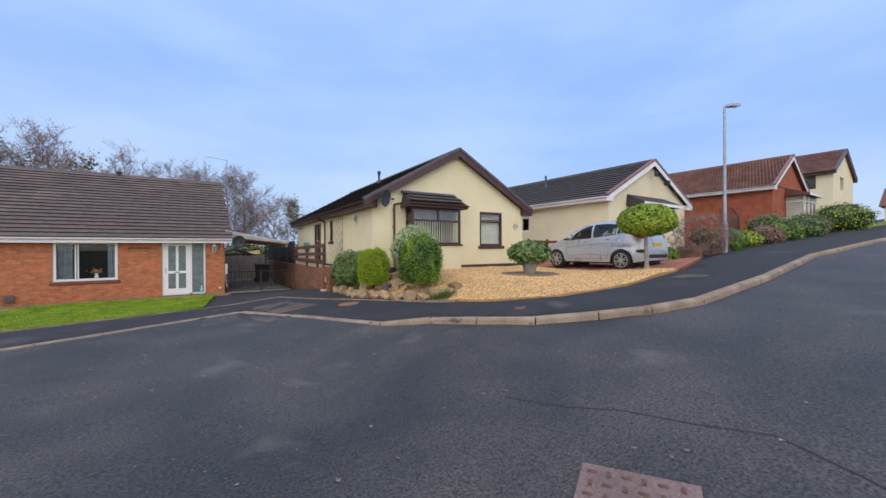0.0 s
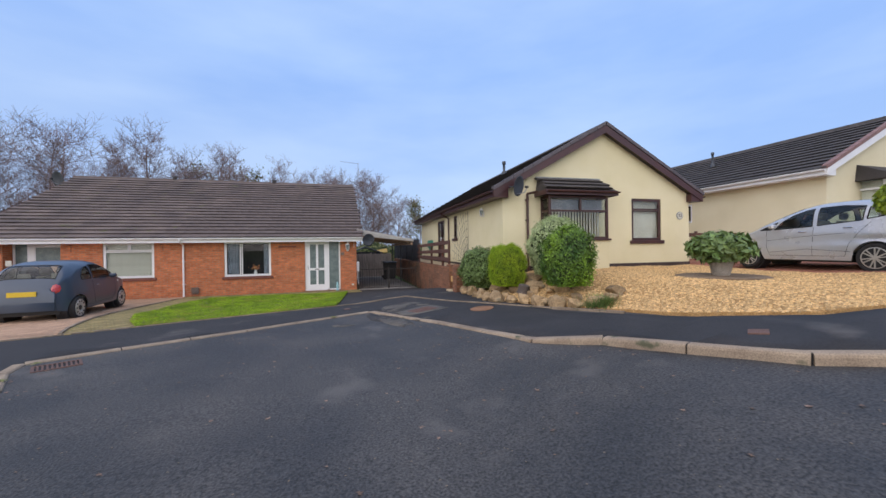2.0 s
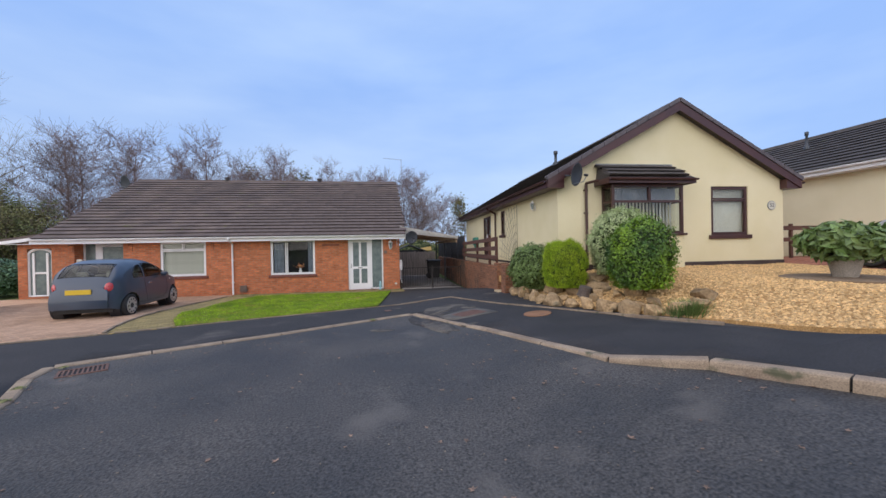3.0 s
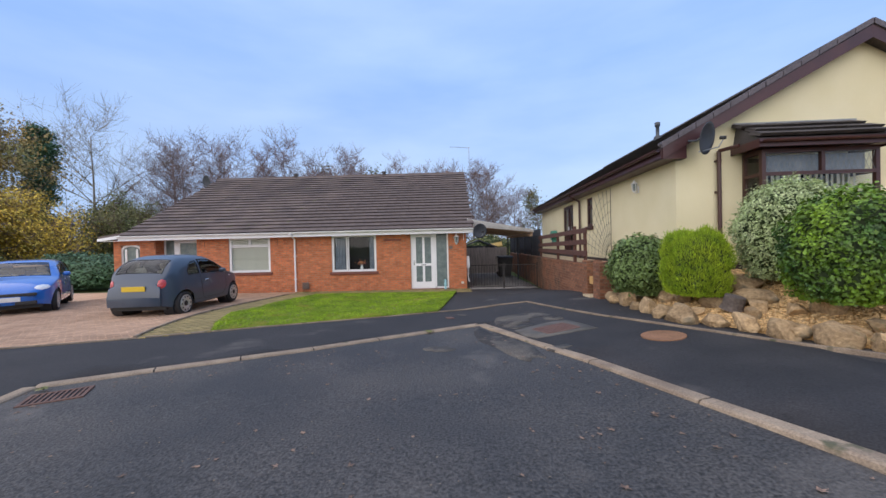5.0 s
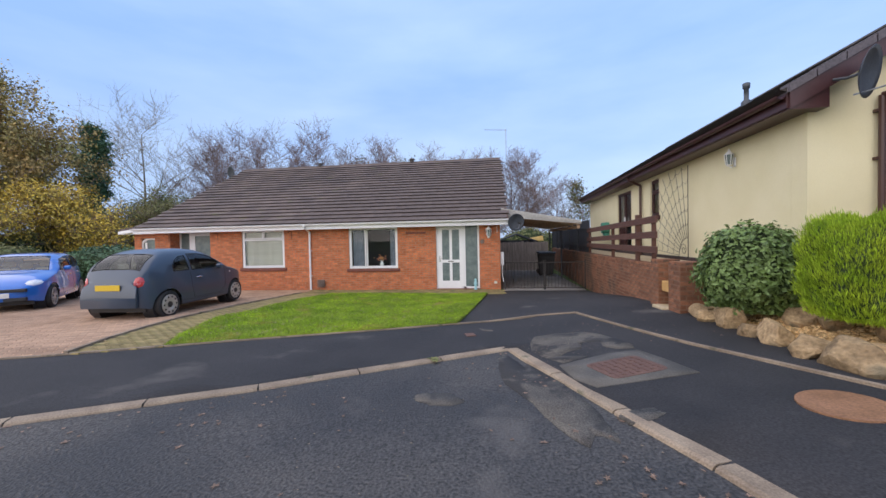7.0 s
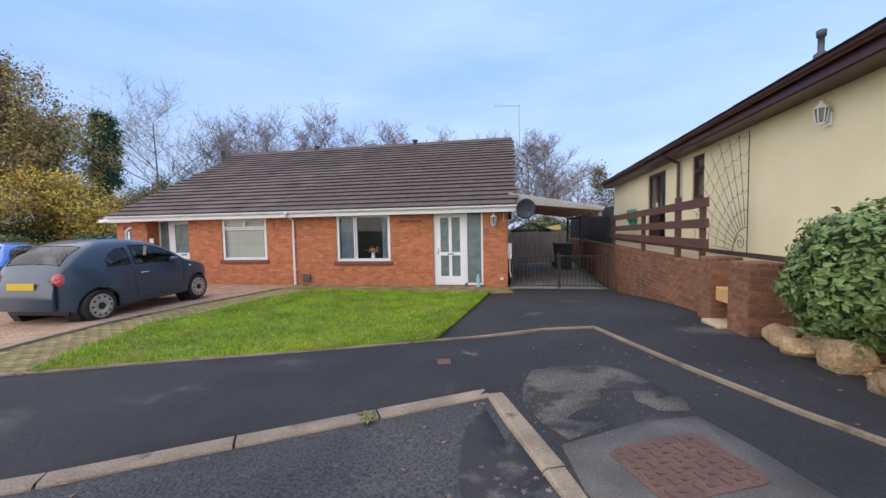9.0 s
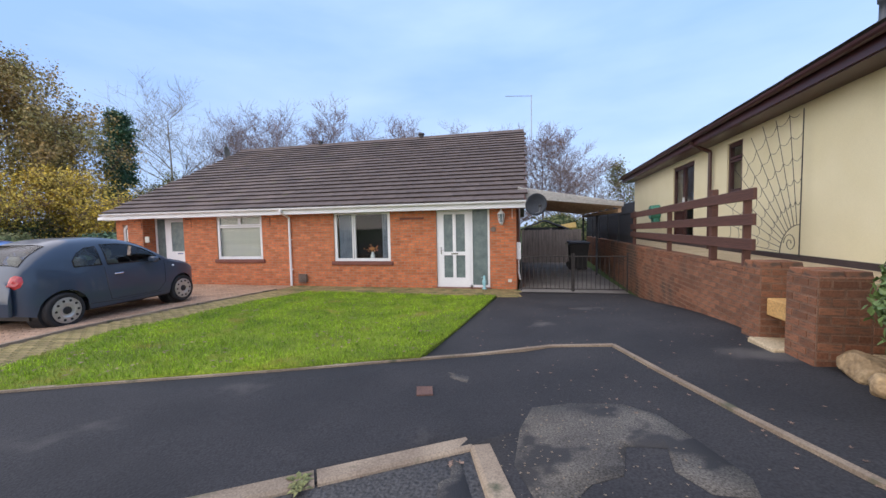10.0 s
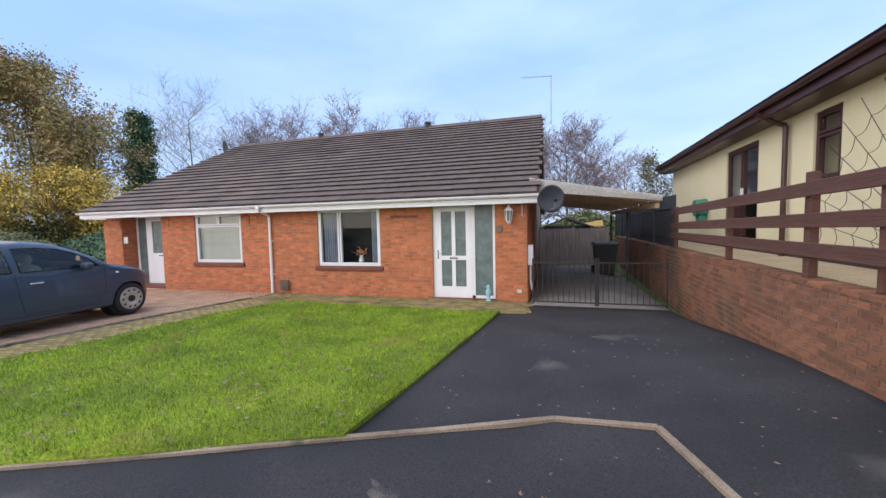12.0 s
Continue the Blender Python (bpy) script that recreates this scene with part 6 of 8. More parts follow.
def shrub(name, x, y, z, rx, ry, rz, material, n, size, label, seed, elong=1.8, category="shrub", lump=0.16, freq=2.2, lift=0.0, top=None, core_s=0.86, boxy=0.0):
    s = empty(name, pose(x, y, z), label, category)
    rng = np.random.default_rng(seed)
    off = Vector((seed * 3.7, seed, 0))

    def surf(d, k=1.0):
        v = Vector(d)
        f = 1 + lump * noise.noise(v * freq + off) + lump * 0.8 * noise.noise(v * freq * 2.5 + off) + lump * 0.5 * noise.noise(v * freq * 6 + off)
        f *= k * (1 - boxy + boxy * (d[0] ** 4 + d[1] ** 4 + d[2] ** 4) ** -0.25)
        zz = d[2] * rz * f
        if top:
            zz *= top(d[0], d[1]) if d[2] > 0 else 1
        return (d[0] * rx * f, d[1] * ry * f, max(zz, -rz * 0.82) + rz * 0.82 + lift)

    def place(r, n):
        d = sphere_ways(r, n)
        k = 1 - np.abs(r.normal(0, 0.07, n)) + 0.10 * (r.random(n) < 0.2) * r.random(n)
        return np.array([surf(w, g) for w, g in zip(d.tolist(), k.tolist())]), d

    # Solid core in a dark colour stands for shade behind the leaves.
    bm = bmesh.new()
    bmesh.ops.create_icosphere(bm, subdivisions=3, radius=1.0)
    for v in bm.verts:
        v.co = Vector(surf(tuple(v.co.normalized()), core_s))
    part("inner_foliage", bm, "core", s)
    vs, fs = leaf_cloud(n, place, size, rng, elong, strand=material == "conifer")
    raw("leaves", vs.tolist(), fs, material, s)
    return s


def zb(x, y):
    return bed(x, y)


shrub("laurel_shrub", 2.98, -7.32, 0.72, 0.60, 0.55, 0.60, "laurel", 8000, 0.033, "rounded glossy green shrub at the end of the brick wall", 3, 2.0, lump=0.16)
shrub("conifer_shrub", 3.2, -8.55, 0.88, 0.40, 0.46, 0.53, "conifer", 42000, 0.0065, "bright lime-green dwarf conifer with two rounded tops", 5, 9.0, lump=0.14, freq=2.0, core_s=0.92, top=lambda a, b: 0.82 + 0.55 * min(0.5, abs(a * 0.3 - b)), boxy=0.6)
shrub("variegated_shrub", 4.40, -8.9, 1.12, 0.68, 0.68, 0.80, "varieg", 22000, 0.020, "tall pale variegated shrub in front of the bay window", 8, 2.4, lump=0.17)
shrub("euonymus_shrub", 3.82, -10.2, 1.0, 0.53, 0.54, 0.67, "euony", 13000, 0.030, "dense dark green shrub with bright gold-green tips", 11, 1.5, lump=0.16, boxy=0.4)
tuft = empty("grass_tuft", pose(3.75, -11.35, bed(3.75, -11.35)), "low dark green feathery ground plant on the gravel edge", "plant")
rng = np.random.default_rng(9)
vs, fs = [], []
for k in range(900):
    a, r = rng.uniform(0, 6.28), abs(rng.normal(0, 0.16))
    p = np.array((math.cos(a) * r * 1.5, math.sin(a) * r, 0.0))
    tip = p + np.array((math.cos(a) * 0.14 * rng.random() + rng.normal(0, .03), math.sin(a) * 0.14 + rng.normal(0, .03), rng.uniform(0.08, 0.24)))
    w = np.array((-math.sin(a), math.cos(a), 0)) * 0.006
    n0 = len(vs)
    vs += [p - w, p + w, tip]
    fs.append((n0, n0 + 1, n0 + 2))
raw("foliage", vs, fs, "laurel", tuft)

# the planter and the round bed under it
px, py = 6.85, -11.25
pz = bed(px, py)
bm = bmesh.new()
lathe(bm, [(0.82, -0.05), (0.84, 0.035), (0.78, 0.05)], 28)
disc = new("soil_ring", mesh_from(bm, "soil_ring", "dirt"))
disc.matrix_basis = pose(px, py, pz - 0.01)
tagged(disc, "round patch of bare soil edged in the gravel around the planter", "soil")
pl = empty("planter", pose(px, py, pz + 0.03), "round pale stone planter on the gravel", "planter")
bm = bmesh.new()
lathe(bm, [(0.15, 0.0), (0.16, 0.03), (0.23, 0.32), (0.245, 0.36), (0.245, 0.39), (0.215, 0.39), (0.20, 0.35)], 24)
part("bowl", bm, "pot", pl, smooth_shade=False)
shrub("potted_shrub", px, py, pz + 0.36, 0.54, 0.54, 0.31, "laurel", 1300, 0.080, "broad-leaved green shrub growing in the stone planter", 21, 2.4, lump=0.22, core_s=0.7)


def standard_tree(x, y):
    z = bed(x, y)
    t = empty("topiary_tree", pose(x, y, z), "clipped mushroom-shaped standard tree with green-gold leaves and pale bare stem", "topiary tree")
    bm = bmesh.new()
    tube(bm, (0, 0, -0.1), (0.02, 0, 0.15), 0.10, 0.055, 10, False)
    tube(bm, (0.02, 0, 0.15), (-0.02, 0.01, 0.95), 0.055, 0.045, 10, False)
    for k in range(6):
        a = k * 1.05
        tube(bm, (-0.02, 0.01, 0.9), (math.cos(a) * 0.4, math.sin(a) * 0.4, 1.3), 0.04, 0.015, 6, False)
    part("trunk", bm, "pot", t)
    rng2 = np.random.default_rng(31)

    def surf(d, k):
        f = k * (1 + 0.05 * noise.noise(Vector(d) * 3))
        zz = d[2] * (0.54 if d[2] > 0 else 0.38)
        return (d[0] * 0.76 * f, d[1] * 0.76 * f, 1.32 + zz * f)

    def place(r, n):
        d = sphere_ways(r, n)
        k = 1 - np.abs(r.normal(0, 0.05, n))
        return np.array([surf(w, g) for w, g in zip(d.tolist(), k.tolist())]), d
    # Dark ball drawn for the shade inside the clipped crown.
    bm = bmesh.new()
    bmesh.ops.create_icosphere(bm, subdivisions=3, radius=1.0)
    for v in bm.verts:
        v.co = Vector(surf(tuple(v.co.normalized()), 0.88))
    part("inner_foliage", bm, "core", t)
    vs, fs = leaf_cloud(6500, place, 0.050, rng2, 1.5)
    raw("crown", vs.tolist(), fs, "topiary", t)


standard_tree(9.48, -13.22)
# shrubs of the next gardens
shrub("red_shrub", 14.6, -12.6, 1.6, 0.95, 0.9, 0.85, "redleaf", 9000, 0.010, "round red-brown leafless shrub in the next garden", 41, 12, core_s=0.35, lump=0.3)
rng = np.random.default_rng(12)
for k, (x, y, r, h, m_, lab) in enumerate([(16.6, -12.7, 0.6, 0.45, "euony", "low green garden shrub"), (17.8, -12.4, 0.65, 0.5, "laurel", "low green garden shrub"), (19.2, -12.6, 0.6, 0.4, "topiary", "low yellow-green garden shrub"),
                                           (20.8, -12.9, 0.7, 0.45, "redleaf", "low red-brown garden shrub"), (22.5, -13.0, 0.8, 0.5, "euony", "low green garden shrub"), (25.0, -13.2, 1.0, 0.6, "laurel", "spreading green garden shrub"),
                                           (27.5, -13.0, 1.0, 0.7, "hedgeleaf", "spreading green garden shrub"), (31.0, -13.8, 1.4, 0.9, "topiary", "large yellow-green garden shrub"), (33.2, -13.6, 1.2, 0.9, "redleaf", "large red-brown garden shrub"),
                                           (24.0, -12.2, 1.0, 0.8, "hedgeleaf", "mid-green rounded garden shrub"), (36.0, -12.6, 1.2, 0.9, "hedgeleaf", "dark green garden shrub"), (13.2, -12.0, 0.4, 0.25, "euony", "low green garden shrub")]):
    shrub("garden_shrub", x, y, height(x, y), r, r, h, m_, 1500, 0.06, lab, 50 + k, 1.8)
part("garden_kerb_wall", boxes((13.55, 13.77, -13.0, -9.2, 1.0, 1.80), bevel=0.02), "oldbrick", None, "low brown brick garden wall between the driveways", kind="structure")
lt = empty("garden_fence", pose(0, 0, 0), "dark brown garden fence with arched lattice top", "fence")
for k in range(14):
    part("board", boxes((21.0 + k * 0.2, 21.18 + k * 0.2, -11.0, -10.97, 2.0, 3.45)), "wood", lt)
bm = bmesh.new()
for k in range(9):
    for sgn in (-1, 1):
        x0 = 21.2 + k * 0.3
        tube(bm, (x0, -10.98, 3.45), (max(21.1, min(23.8, x0 + sgn * 0.4)), -10.98, 3.85), 0.012, 0.012, 4)
path_tube(bm, [(21.0 + 2.8 * k / 10, -10.98, 3.45 + 0.5 * math.sin(math.pi * k / 10)) for k in range(11)], 0.03, 6)
part("lattice", bm, "wood", lt)


# ---- trees ----
def tree_mesh(seed, h, spread, levels, upright, twig_r, start=0.2, limbs=9, kids=5):
    rng2 = random.Random(seed)
    vs, fs, tips = [], [], []

    def seg(a, b, r0, r1, n=4):
        q = (b - a).to_track_quat("Z", "Y").to_matrix()
        k0 = len(vs)
        for p, r in ((a, r0), (b, r1)):
            for k in range(n):
                t = k * 2 * math.pi / n
                vs.append(p + q @ Vector((math.cos(t) * r, math.sin(t) * r, 0)))
        for k in range(n):
            fs.append((k0 + k, k0 + (k + 1) % n, k0 + n + (k + 1) % n, k0 + n + k))

    def grow(p, d, ln, r, level):
        n = 4 if level < 2 else 3
        for k in range(n):
            d2 = (d + Vector((rng2.uniform(-1, 1), rng2.uniform(-1, 1), rng2.uniform(-0.5, 1) * upright)) * 0.20).normalized()
            q = p + d2 * ln / n
            r2 = max(twig_r * 0.6, r * 0.80)
            seg(p, q, r, r2, 6 if level == 0 else (4 if level == 1 else 3))
            if level < levels:
                for _ in range(2 if level < levels - 1 else kids - 2):
                    side = Vector((rng2.uniform(-1, 1), rng2.uniform(-1, 1), rng2.uniform(-0.2, 0.9))).normalized()
                    grow(q, (d2 * 0.6 + side).normalized(), ln * rng2.uniform(0.45, 0.68), max(twig_r, r2 * 0.55), level + 1)
            if level >= levels - 1:
                tips.append(q)
            p, d, r = q, d2, r2

    p = Vector((0, 0, -0.3))
    r = h * 0.017
    n = 8
    lean = Vector((rng2.uniform(-0.05, 0.05), rng2.uniform(-0.05, 0.05), 1))
    for k in range(n):
        q = p + Vector((lean.x + rng2.uniform(-0.05, 0.05), lean.y + rng2.uniform(-0.05, 0.05), 1)) * (h * 0.9 / n)
        r2 = r * 0.80
        seg(p, q, r, r2, 8)
        f = (k + 1) / n
        if f > start:
            for _ in range(max(1, limbs // n + 1)):
                a = rng2.uniform(0, 2 * math.pi)
                d = Vector((math.cos(a), math.sin(a), 0.35 + upright * 0.7)).normalized()
                grow(q, d, spread * (1.15 - f * 0.65) * rng2.uniform(0.7, 1.1), r2 * 0.5, 1)
        p, r = q, r2
    return vs, fs, tips


TREES = {}


def tree(kind, x, y, h, label, leaf=None, n=0, seed=1, spread=None, twig="twig", upright=0.5, levels=3, leaf_size=0.16, start=0.2, limbs=9, turn=0, size=1.0, category="tree"):
    key = (kind, seed)
    if key in TREES:
        t = copy_thing(TREES[key], pose(x, y, height(x, y), 0, 0, turn) @ Matrix.Scale(size, 4))
        for o in (t, *t.children):
            o.scale = (size, size, size) if o is t else o.scale
        return tagged(t, label, category, "background trees")
    t = empty("tree", pose(x, y, height(x, y), 0, 0, turn), label, category, "background trees")
    vs, fs, tips = tree_mesh(seed, h, spread or h * 0.3, levels, upright, 0.011, start, limbs)
    raw("trunk", vs, fs, twig, t)
    if leaf:
        rng2 = np.random.default_rng(seed)
        pts = np.array([tuple(v) for v in tips])

        def place(r, n):
            p = pts[r.integers(len(pts), size=n)] + r.normal(0, 0.30, (n, 3))
            return p, (p - np.array((0, 0, h * 0.5))) / h
        v2, f2 = leaf_cloud(n, place, leaf_size, rng2, 1.4)
        raw("crown", v2.tolist(), f2, leaf, t)
    TREES[key] = t
    return t


BARE = "tall bare twiggy birch behind the bungalows"
tree("bare", -15.6, 19.7, 12.2, BARE, seed=1, spread=3.2, upright=0.9, limbs=26)
tree("wide", -22.0, 19.6, 11.6, "spreading bare tree with fine brown twigs", seed=2, spread=4.6, upright=0.3, limbs=26)
tree("pale", -39.5, 25.7, 16.5, "tall bare pale-branched tree", seed=3, spread=7.5, upright=0.8, twig="birchtwig", limbs=20)
tree("bare", -19.0, 23.0, 12, BARE, seed=1, turn=120, size=0.95)
tree("bare", -11.5, 22.5, 12, BARE, seed=1, turn=220, size=0.90)
tree("wide", -27.0, 22.0, 12, "spreading bare tree with fine brown twigs", seed=2, turn=90, size=1.05)
tree("palelow", -9.0, 25.5, 9.6, "bare tree with a few pale yellow leaves", leaf="hedgeleaf", n=900, seed=4, spread=3.6, upright=0.6, twig="birchtwig", limbs=13)
tree("palelow", -14.0, 26.5, 9, "bare tree with a few pale yellow leaves", seed=4, turn=140, size=1.05)
tree("bare", -5.5, 24.0, 12, BARE, seed=1, turn=40, size=0.86)
tree("dense", -2.5, 22.5, 9.3, "bare tree with dense dark twigs", seed=5, spread=3.4, upright=0.5, limbs=28)
tree("dense", 1.9, 21.5, 9, "bare tree with dense dark twigs", seed=5, turn=100, size=1.0)
tree("dense", -7.0, 21.0, 9, "bare tree with dense dark twigs", seed=5, turn=200, size=0.88)
tree("dense", 8.0, 35.0, 9, "bare tree with dense dark twigs", seed=5, turn=30, size=0.88)
tree("dense", 4.5, 30.0, 9, "bare tree with dense dark twigs", seed=5, turn=270, size=0.75)
tree("autumn", 11.5, 37.0, 7.6, "small yellowing tree behind the yards", leaf="hedgeleaf", n=2200, seed=6, spread=3.0, upright=0.3, limbs=12)
for k, (x, y, s_, tn) in enumerate([(-17.5, 20.5, 0.8, 70), (-13.2, 20.0, 0.82, 160), (-25, 24.0, 1.0, 300), (-8.5, 19.5, 0.72, 20), (-4.2, 20.0, 0.70, 250), (-0.2, 20.5, 0.72, 110), (-11.0, 27.0, 1.0, 10), (-34, 31, 1.2, 45)]):
    tree("bare", x, y, 12, BARE, seed=1, turn=tn, size=s_)
for k, (x, y, s_, tn) in enumerate([(-10.2, 19.0, 0.80, 15), (-6.0, 18.8, 0.82, 75), (-1.0, 18.6, 0.84, 330), (-13.0, 23.5, 1.05, 195), (3.4, 22.5, 0.95, 145)]):
    tree("dense", x, y, 9, "bare tree with dense dark twigs", seed=5, turn=tn, size=s_)
tree("wide", -31.0, 27.0, 12, "spreading bare tree with fine brown twigs", seed=2, turn=200, size=1.0)
tree("oak", -37.5, 11.0, 14.6, "large oak with thinning green-brown autumn leaves", leaf="oakleaf", n=42000, seed=7, spread=6.0, upright=0.25, limbs=16, leaf_size=0.13)
tree("oak", -39.0, 1.5, 14, "large oak with thinning green-brown autumn leaves", seed=7, turn=130, size=1.05)
tree("ivy", -37.6, 18.2, 13.8, "dark ivy-clad tree trunk and crown", leaf="ivy", n=22000, seed=8, spread=1.6, upright=0.7, limbs=14, leaf_size=0.15, start=0.05)
tree("yellow", -27.5, 8.2, 4.8, "broad yellow autumn shrub tree", leaf="yellowleaf", n=22000, seed=9, spread=3.2, upright=0.2, limbs=16, leaf_size=0.09, start=0.0)
tree("yellow", -28.0, 3.0, 5, "broad yellow autumn shrub tree", seed=9, turn=150, size=0.9)
tree("green", -26.5, 14.0, 5.0, "broad dark green shrub tree", leaf="hedgeleaf", n=20000, seed=10, spread=3.0, upright=0.2, limbs=16, leaf_size=0.09, start=0.0)
tree("green", -23.0, 11.5, 4.5, "broad dark green shrub tree", seed=10, turn=60, size=0.85)
for k, (x, y, rx, ry, rz) in enumerate([(-20.5, 5.0, 3.0, 1.4, 1.0), (-24.0, 2.4, 3.2, 1.4, 1.05), (-26.0, -2.0, 2.4, 2.6, 1.1), (-18.0, 8.0, 2.6, 1.5, 1.05), (-28, -7.0, 2.4, 3.0, 1.2), (-29, 5.5, 2.2, 3.4, 1.5), (-34, 12.0, 3.5, 3.0, 1.9), (-30, 16.0, 3.5, 2.5, 1.8), (-23, 16.5, 3.2, 2.2, 1.6), (-34.0, 3.0, 2.5, 4.0, 1.8)]):
    shrub("hedge", x, y, -0.1, rx, ry, rz, "hedgeleaf" if k % 2 else "ivy", 9000, 0.085, "dense dark green hedge at the end of the driveway", 70 + k, 1.5, category="hedge", lump=0.2)
for k, (x, y) in enumerate([(-8, 17.5), (-3, 18.0), (2.5, 15.5), (6.0, 17.5), (-14, 17)]):
    shrub("hedge", x, y, -0.1, 2.6, 1.4, 1.35, "hedgeleaf", 3500, 0.12, "dark leafy hedge behind the back gardens", 80 + k, 1.5, category="hedge", lump=0.25)


# ---- vehicles ----
M["cartrim"] = mat("glossy_black_trim", (0.012, 0.013, 0.014), (0.018, 0.019, 0.020), 0.25, 6, 40, 0, fine_amt=0.1)
M["cabin"] = mat("dark_car_interior", (0.045, 0.044, 0.043), (0.07, 0.068, 0.065), 0.8, 5, 50, 0.05)
M["cabinlight"] = mat("pale_car_interior", (0.36, 0.33, 0.27), (0.44, 0.40, 0.33), 0.8, 5, 50, 0.05)


def curve_at(points, u):
    """A smooth line through points (u, value), read at u."""
    xs, ys = [p[0] for p in points], [p[1] for p in points]
    if u <= xs[0]:
        return ys[0]
    if u >= xs[-1]:
        return ys[-1]
    k = max(j for j in range(len(xs) - 1) if xs[j] <= u)
    n = len(xs)

    def slope(j):
        if j == 0 or j == n - 1:
            a, b = (0, 1) if j == 0 else (n - 2, n - 1)
            return (ys[b] - ys[a]) / (xs[b] - xs[a])
        d0, d1 = (ys[j] - ys[j - 1]) / (xs[j] - xs[j - 1]), (ys[j + 1] - ys[j]) / (xs[j + 1] - xs[j])
        return 0.0 if d0 * d1 <= 0 else 2 * d0 * d1 / (d0 + d1)
    h = xs[k + 1] - xs[k]
    t = (u - xs[k]) / h
    return (ys[k] * (1 + 2 * t) * (1 - t) ** 2 + slope(k) * h * t * (1 - t) ** 2 + ys[k + 1] * t * t * (3 - 2 * t) + slope(k + 1) * h * t * t * (t - 1))


def car(x, y, z, turn, label, paint, length, width, top, belt, wheels, wheel_r, side_glass, rear_glass, front_glass, rim_style="holes", sill=0.24, lamps=(), plate=None,
        tumble=0.15, plan=5.0, interior="cabinlight", doors=(), bumper=None, crease=0.0, handles=(), blunt=0.0, plan_tail=None, pitch=0.0):
    """x runs from the tail (0) to the nose. top: the upper outline; side_glass: outlines (x, z) of the side windows;
    rear_glass, front_glass: (x0, x1, half width at x0, half width at x1); lamps: (name, material, x, z, y, radii, side) discs on the skin."""
    c = empty("car", pose(x, y, z, pitch * 0, -pitch, turn) if pitch else pose(x, y, z, 0, 0, turn), label, "car")
    half, H = width / 2, max(p[1] for p in top)

    def w_at(u):
        d = abs(2 * u / length - 1)
        p = plan if u > length / 2 else (plan_tail or plan)
        return half * max(0.02, 1 - d ** (p * 1.5)) ** 0.42 * (1 - 0.05 * d ** 3)

    def sec(u):
        t = curve_at(top, u)
        w = w_at(u)
        low = sill + 0.07 * smooth((abs(2 * u / length - 1) - 0.8) / 0.2)
        for wx in wheels:
            d = abs(u - wx)
            if d < wheel_r + 0.05:
                low = max(low, wheel_r + math.sqrt((wheel_r + 0.05) ** 2 - d * d))
        zs = min(belt, t - 0.13 * smooth(w / half * 1.2))
        low = min(low, zs - 0.06)
        out = []
        w = max(w, half * 0.72) if u < 0.02 * length else w
        for k in range(9):
            zz = low + (zs - low) * k / 8
            f = (zz - 0.5) / max(0.1, belt - 0.2)
            yy = w * (1 - 0.16 * max(0, f) ** 2 - 0.25 * min(0, f) ** 2)
            yy -= crease * math.exp(-((zz - belt * 0.72) / 0.045) ** 2)
            out.append((yy, zz))
        ws = out[-1][0]
        cab = smooth((t - belt) / 0.30)
        n = 2.5 + 2.3 * cab
        for k in range(1, 15):
            a = k / 14 * math.pi / 2
            zz = zs + (t - zs) * math.sin(a) ** (2 / n)
            yy = ws * math.cos(a) ** (2 / n) if k < 14 else 0.0
            yy *= 1 - tumble * cab * ((zz - zs) / max(0.05, H - belt)) ** 1.15
            out.append((yy, zz))
        return out

    n = 96
    us = sorted({round(length * (0.5 - 0.5 * math.cos(math.pi * k / n)) * 0.55 + length * k / n * 0.45, 4) for k in range(n + 1)})
    bm = bmesh.new()
    rings = []
    for u in us:
        s = sec(u)
        rings.append([bm.verts.new((u, -a, b)) for a, b in s] + [bm.verts.new((u, a, b)) for a, b in s[-2::-1]])
    S = len(rings[0])
    for r0, r1 in zip(rings, rings[1:]):
        for j in range(S - 1):
            bm.faces.new((r0[j], r0[j + 1], r1[j + 1], r1[j]))
    bm.faces.new(rings[0][::-1])
    bm.faces.new(rings[-1])

    def cut(co, no, near):
        geom = [f for f in bm.faces if near(f.calc_center_median())]
        geom = list({v for f in geom for v in f.verts}) + list({e for f in geom for e in f.edges}) + geom
        bmesh.ops.bisect_plane(bm, geom=geom, plane_co=co, plane_no=no, dist=1e-5)
    for poly in side_glass:
        x0, x1 = min(p[0] for p in poly) - 0.1, max(p[0] for p in poly) + 0.1
        for (ax, az), (bx_, bz_) in zip(poly, poly[1:] + poly[:1]):
            cut((ax, 0, az), (az - bz_, 0, bx_ - ax), lambda q: x0 < q.x < x1 and q.z > belt - 0.12 and abs(q.y) > half * 0.45)
    for x0, x1, h0, h1 in (rear_glass, front_glass):
        for co, no in (((x0, 0, 0), (1, 0, 0)), ((x1, 0, 0), (1, 0, 0)), ((x0, h0, 0), (h0 - h1, x1 - x0, 0)), ((x0, -h0, 0), (h1 - h0, x1 - x0, 0))):
            cut(co, no, lambda q: x0 - 0.1 < q.x < x1 + 0.1 and q.z > belt - 0.1)

    def in_poly(px_, pz_, poly):
        return inside(px_, pz_, poly)
    groups = {"body": [], "side_window": [], "rear_window": [], "windscreen": []}
    for f in bm.faces:
        q = f.calc_center_median()
        kind = "body"
        for nm, (x0, x1, h0, h1) in (("rear_window", rear_glass), ("windscreen", front_glass)):
            if x0 < q.x < x1 and abs(q.y) < h0 + (h1 - h0) * (q.x - x0) / (x1 - x0) and q.z > belt - 0.08:
                kind = nm
        if kind == "body" and abs(q.y) > half * 0.45 and any(in_poly(q.x, q.z, p) for p in side_glass):
            kind = "side_window"
        groups[kind].append([tuple(v.co) for v in f.verts])
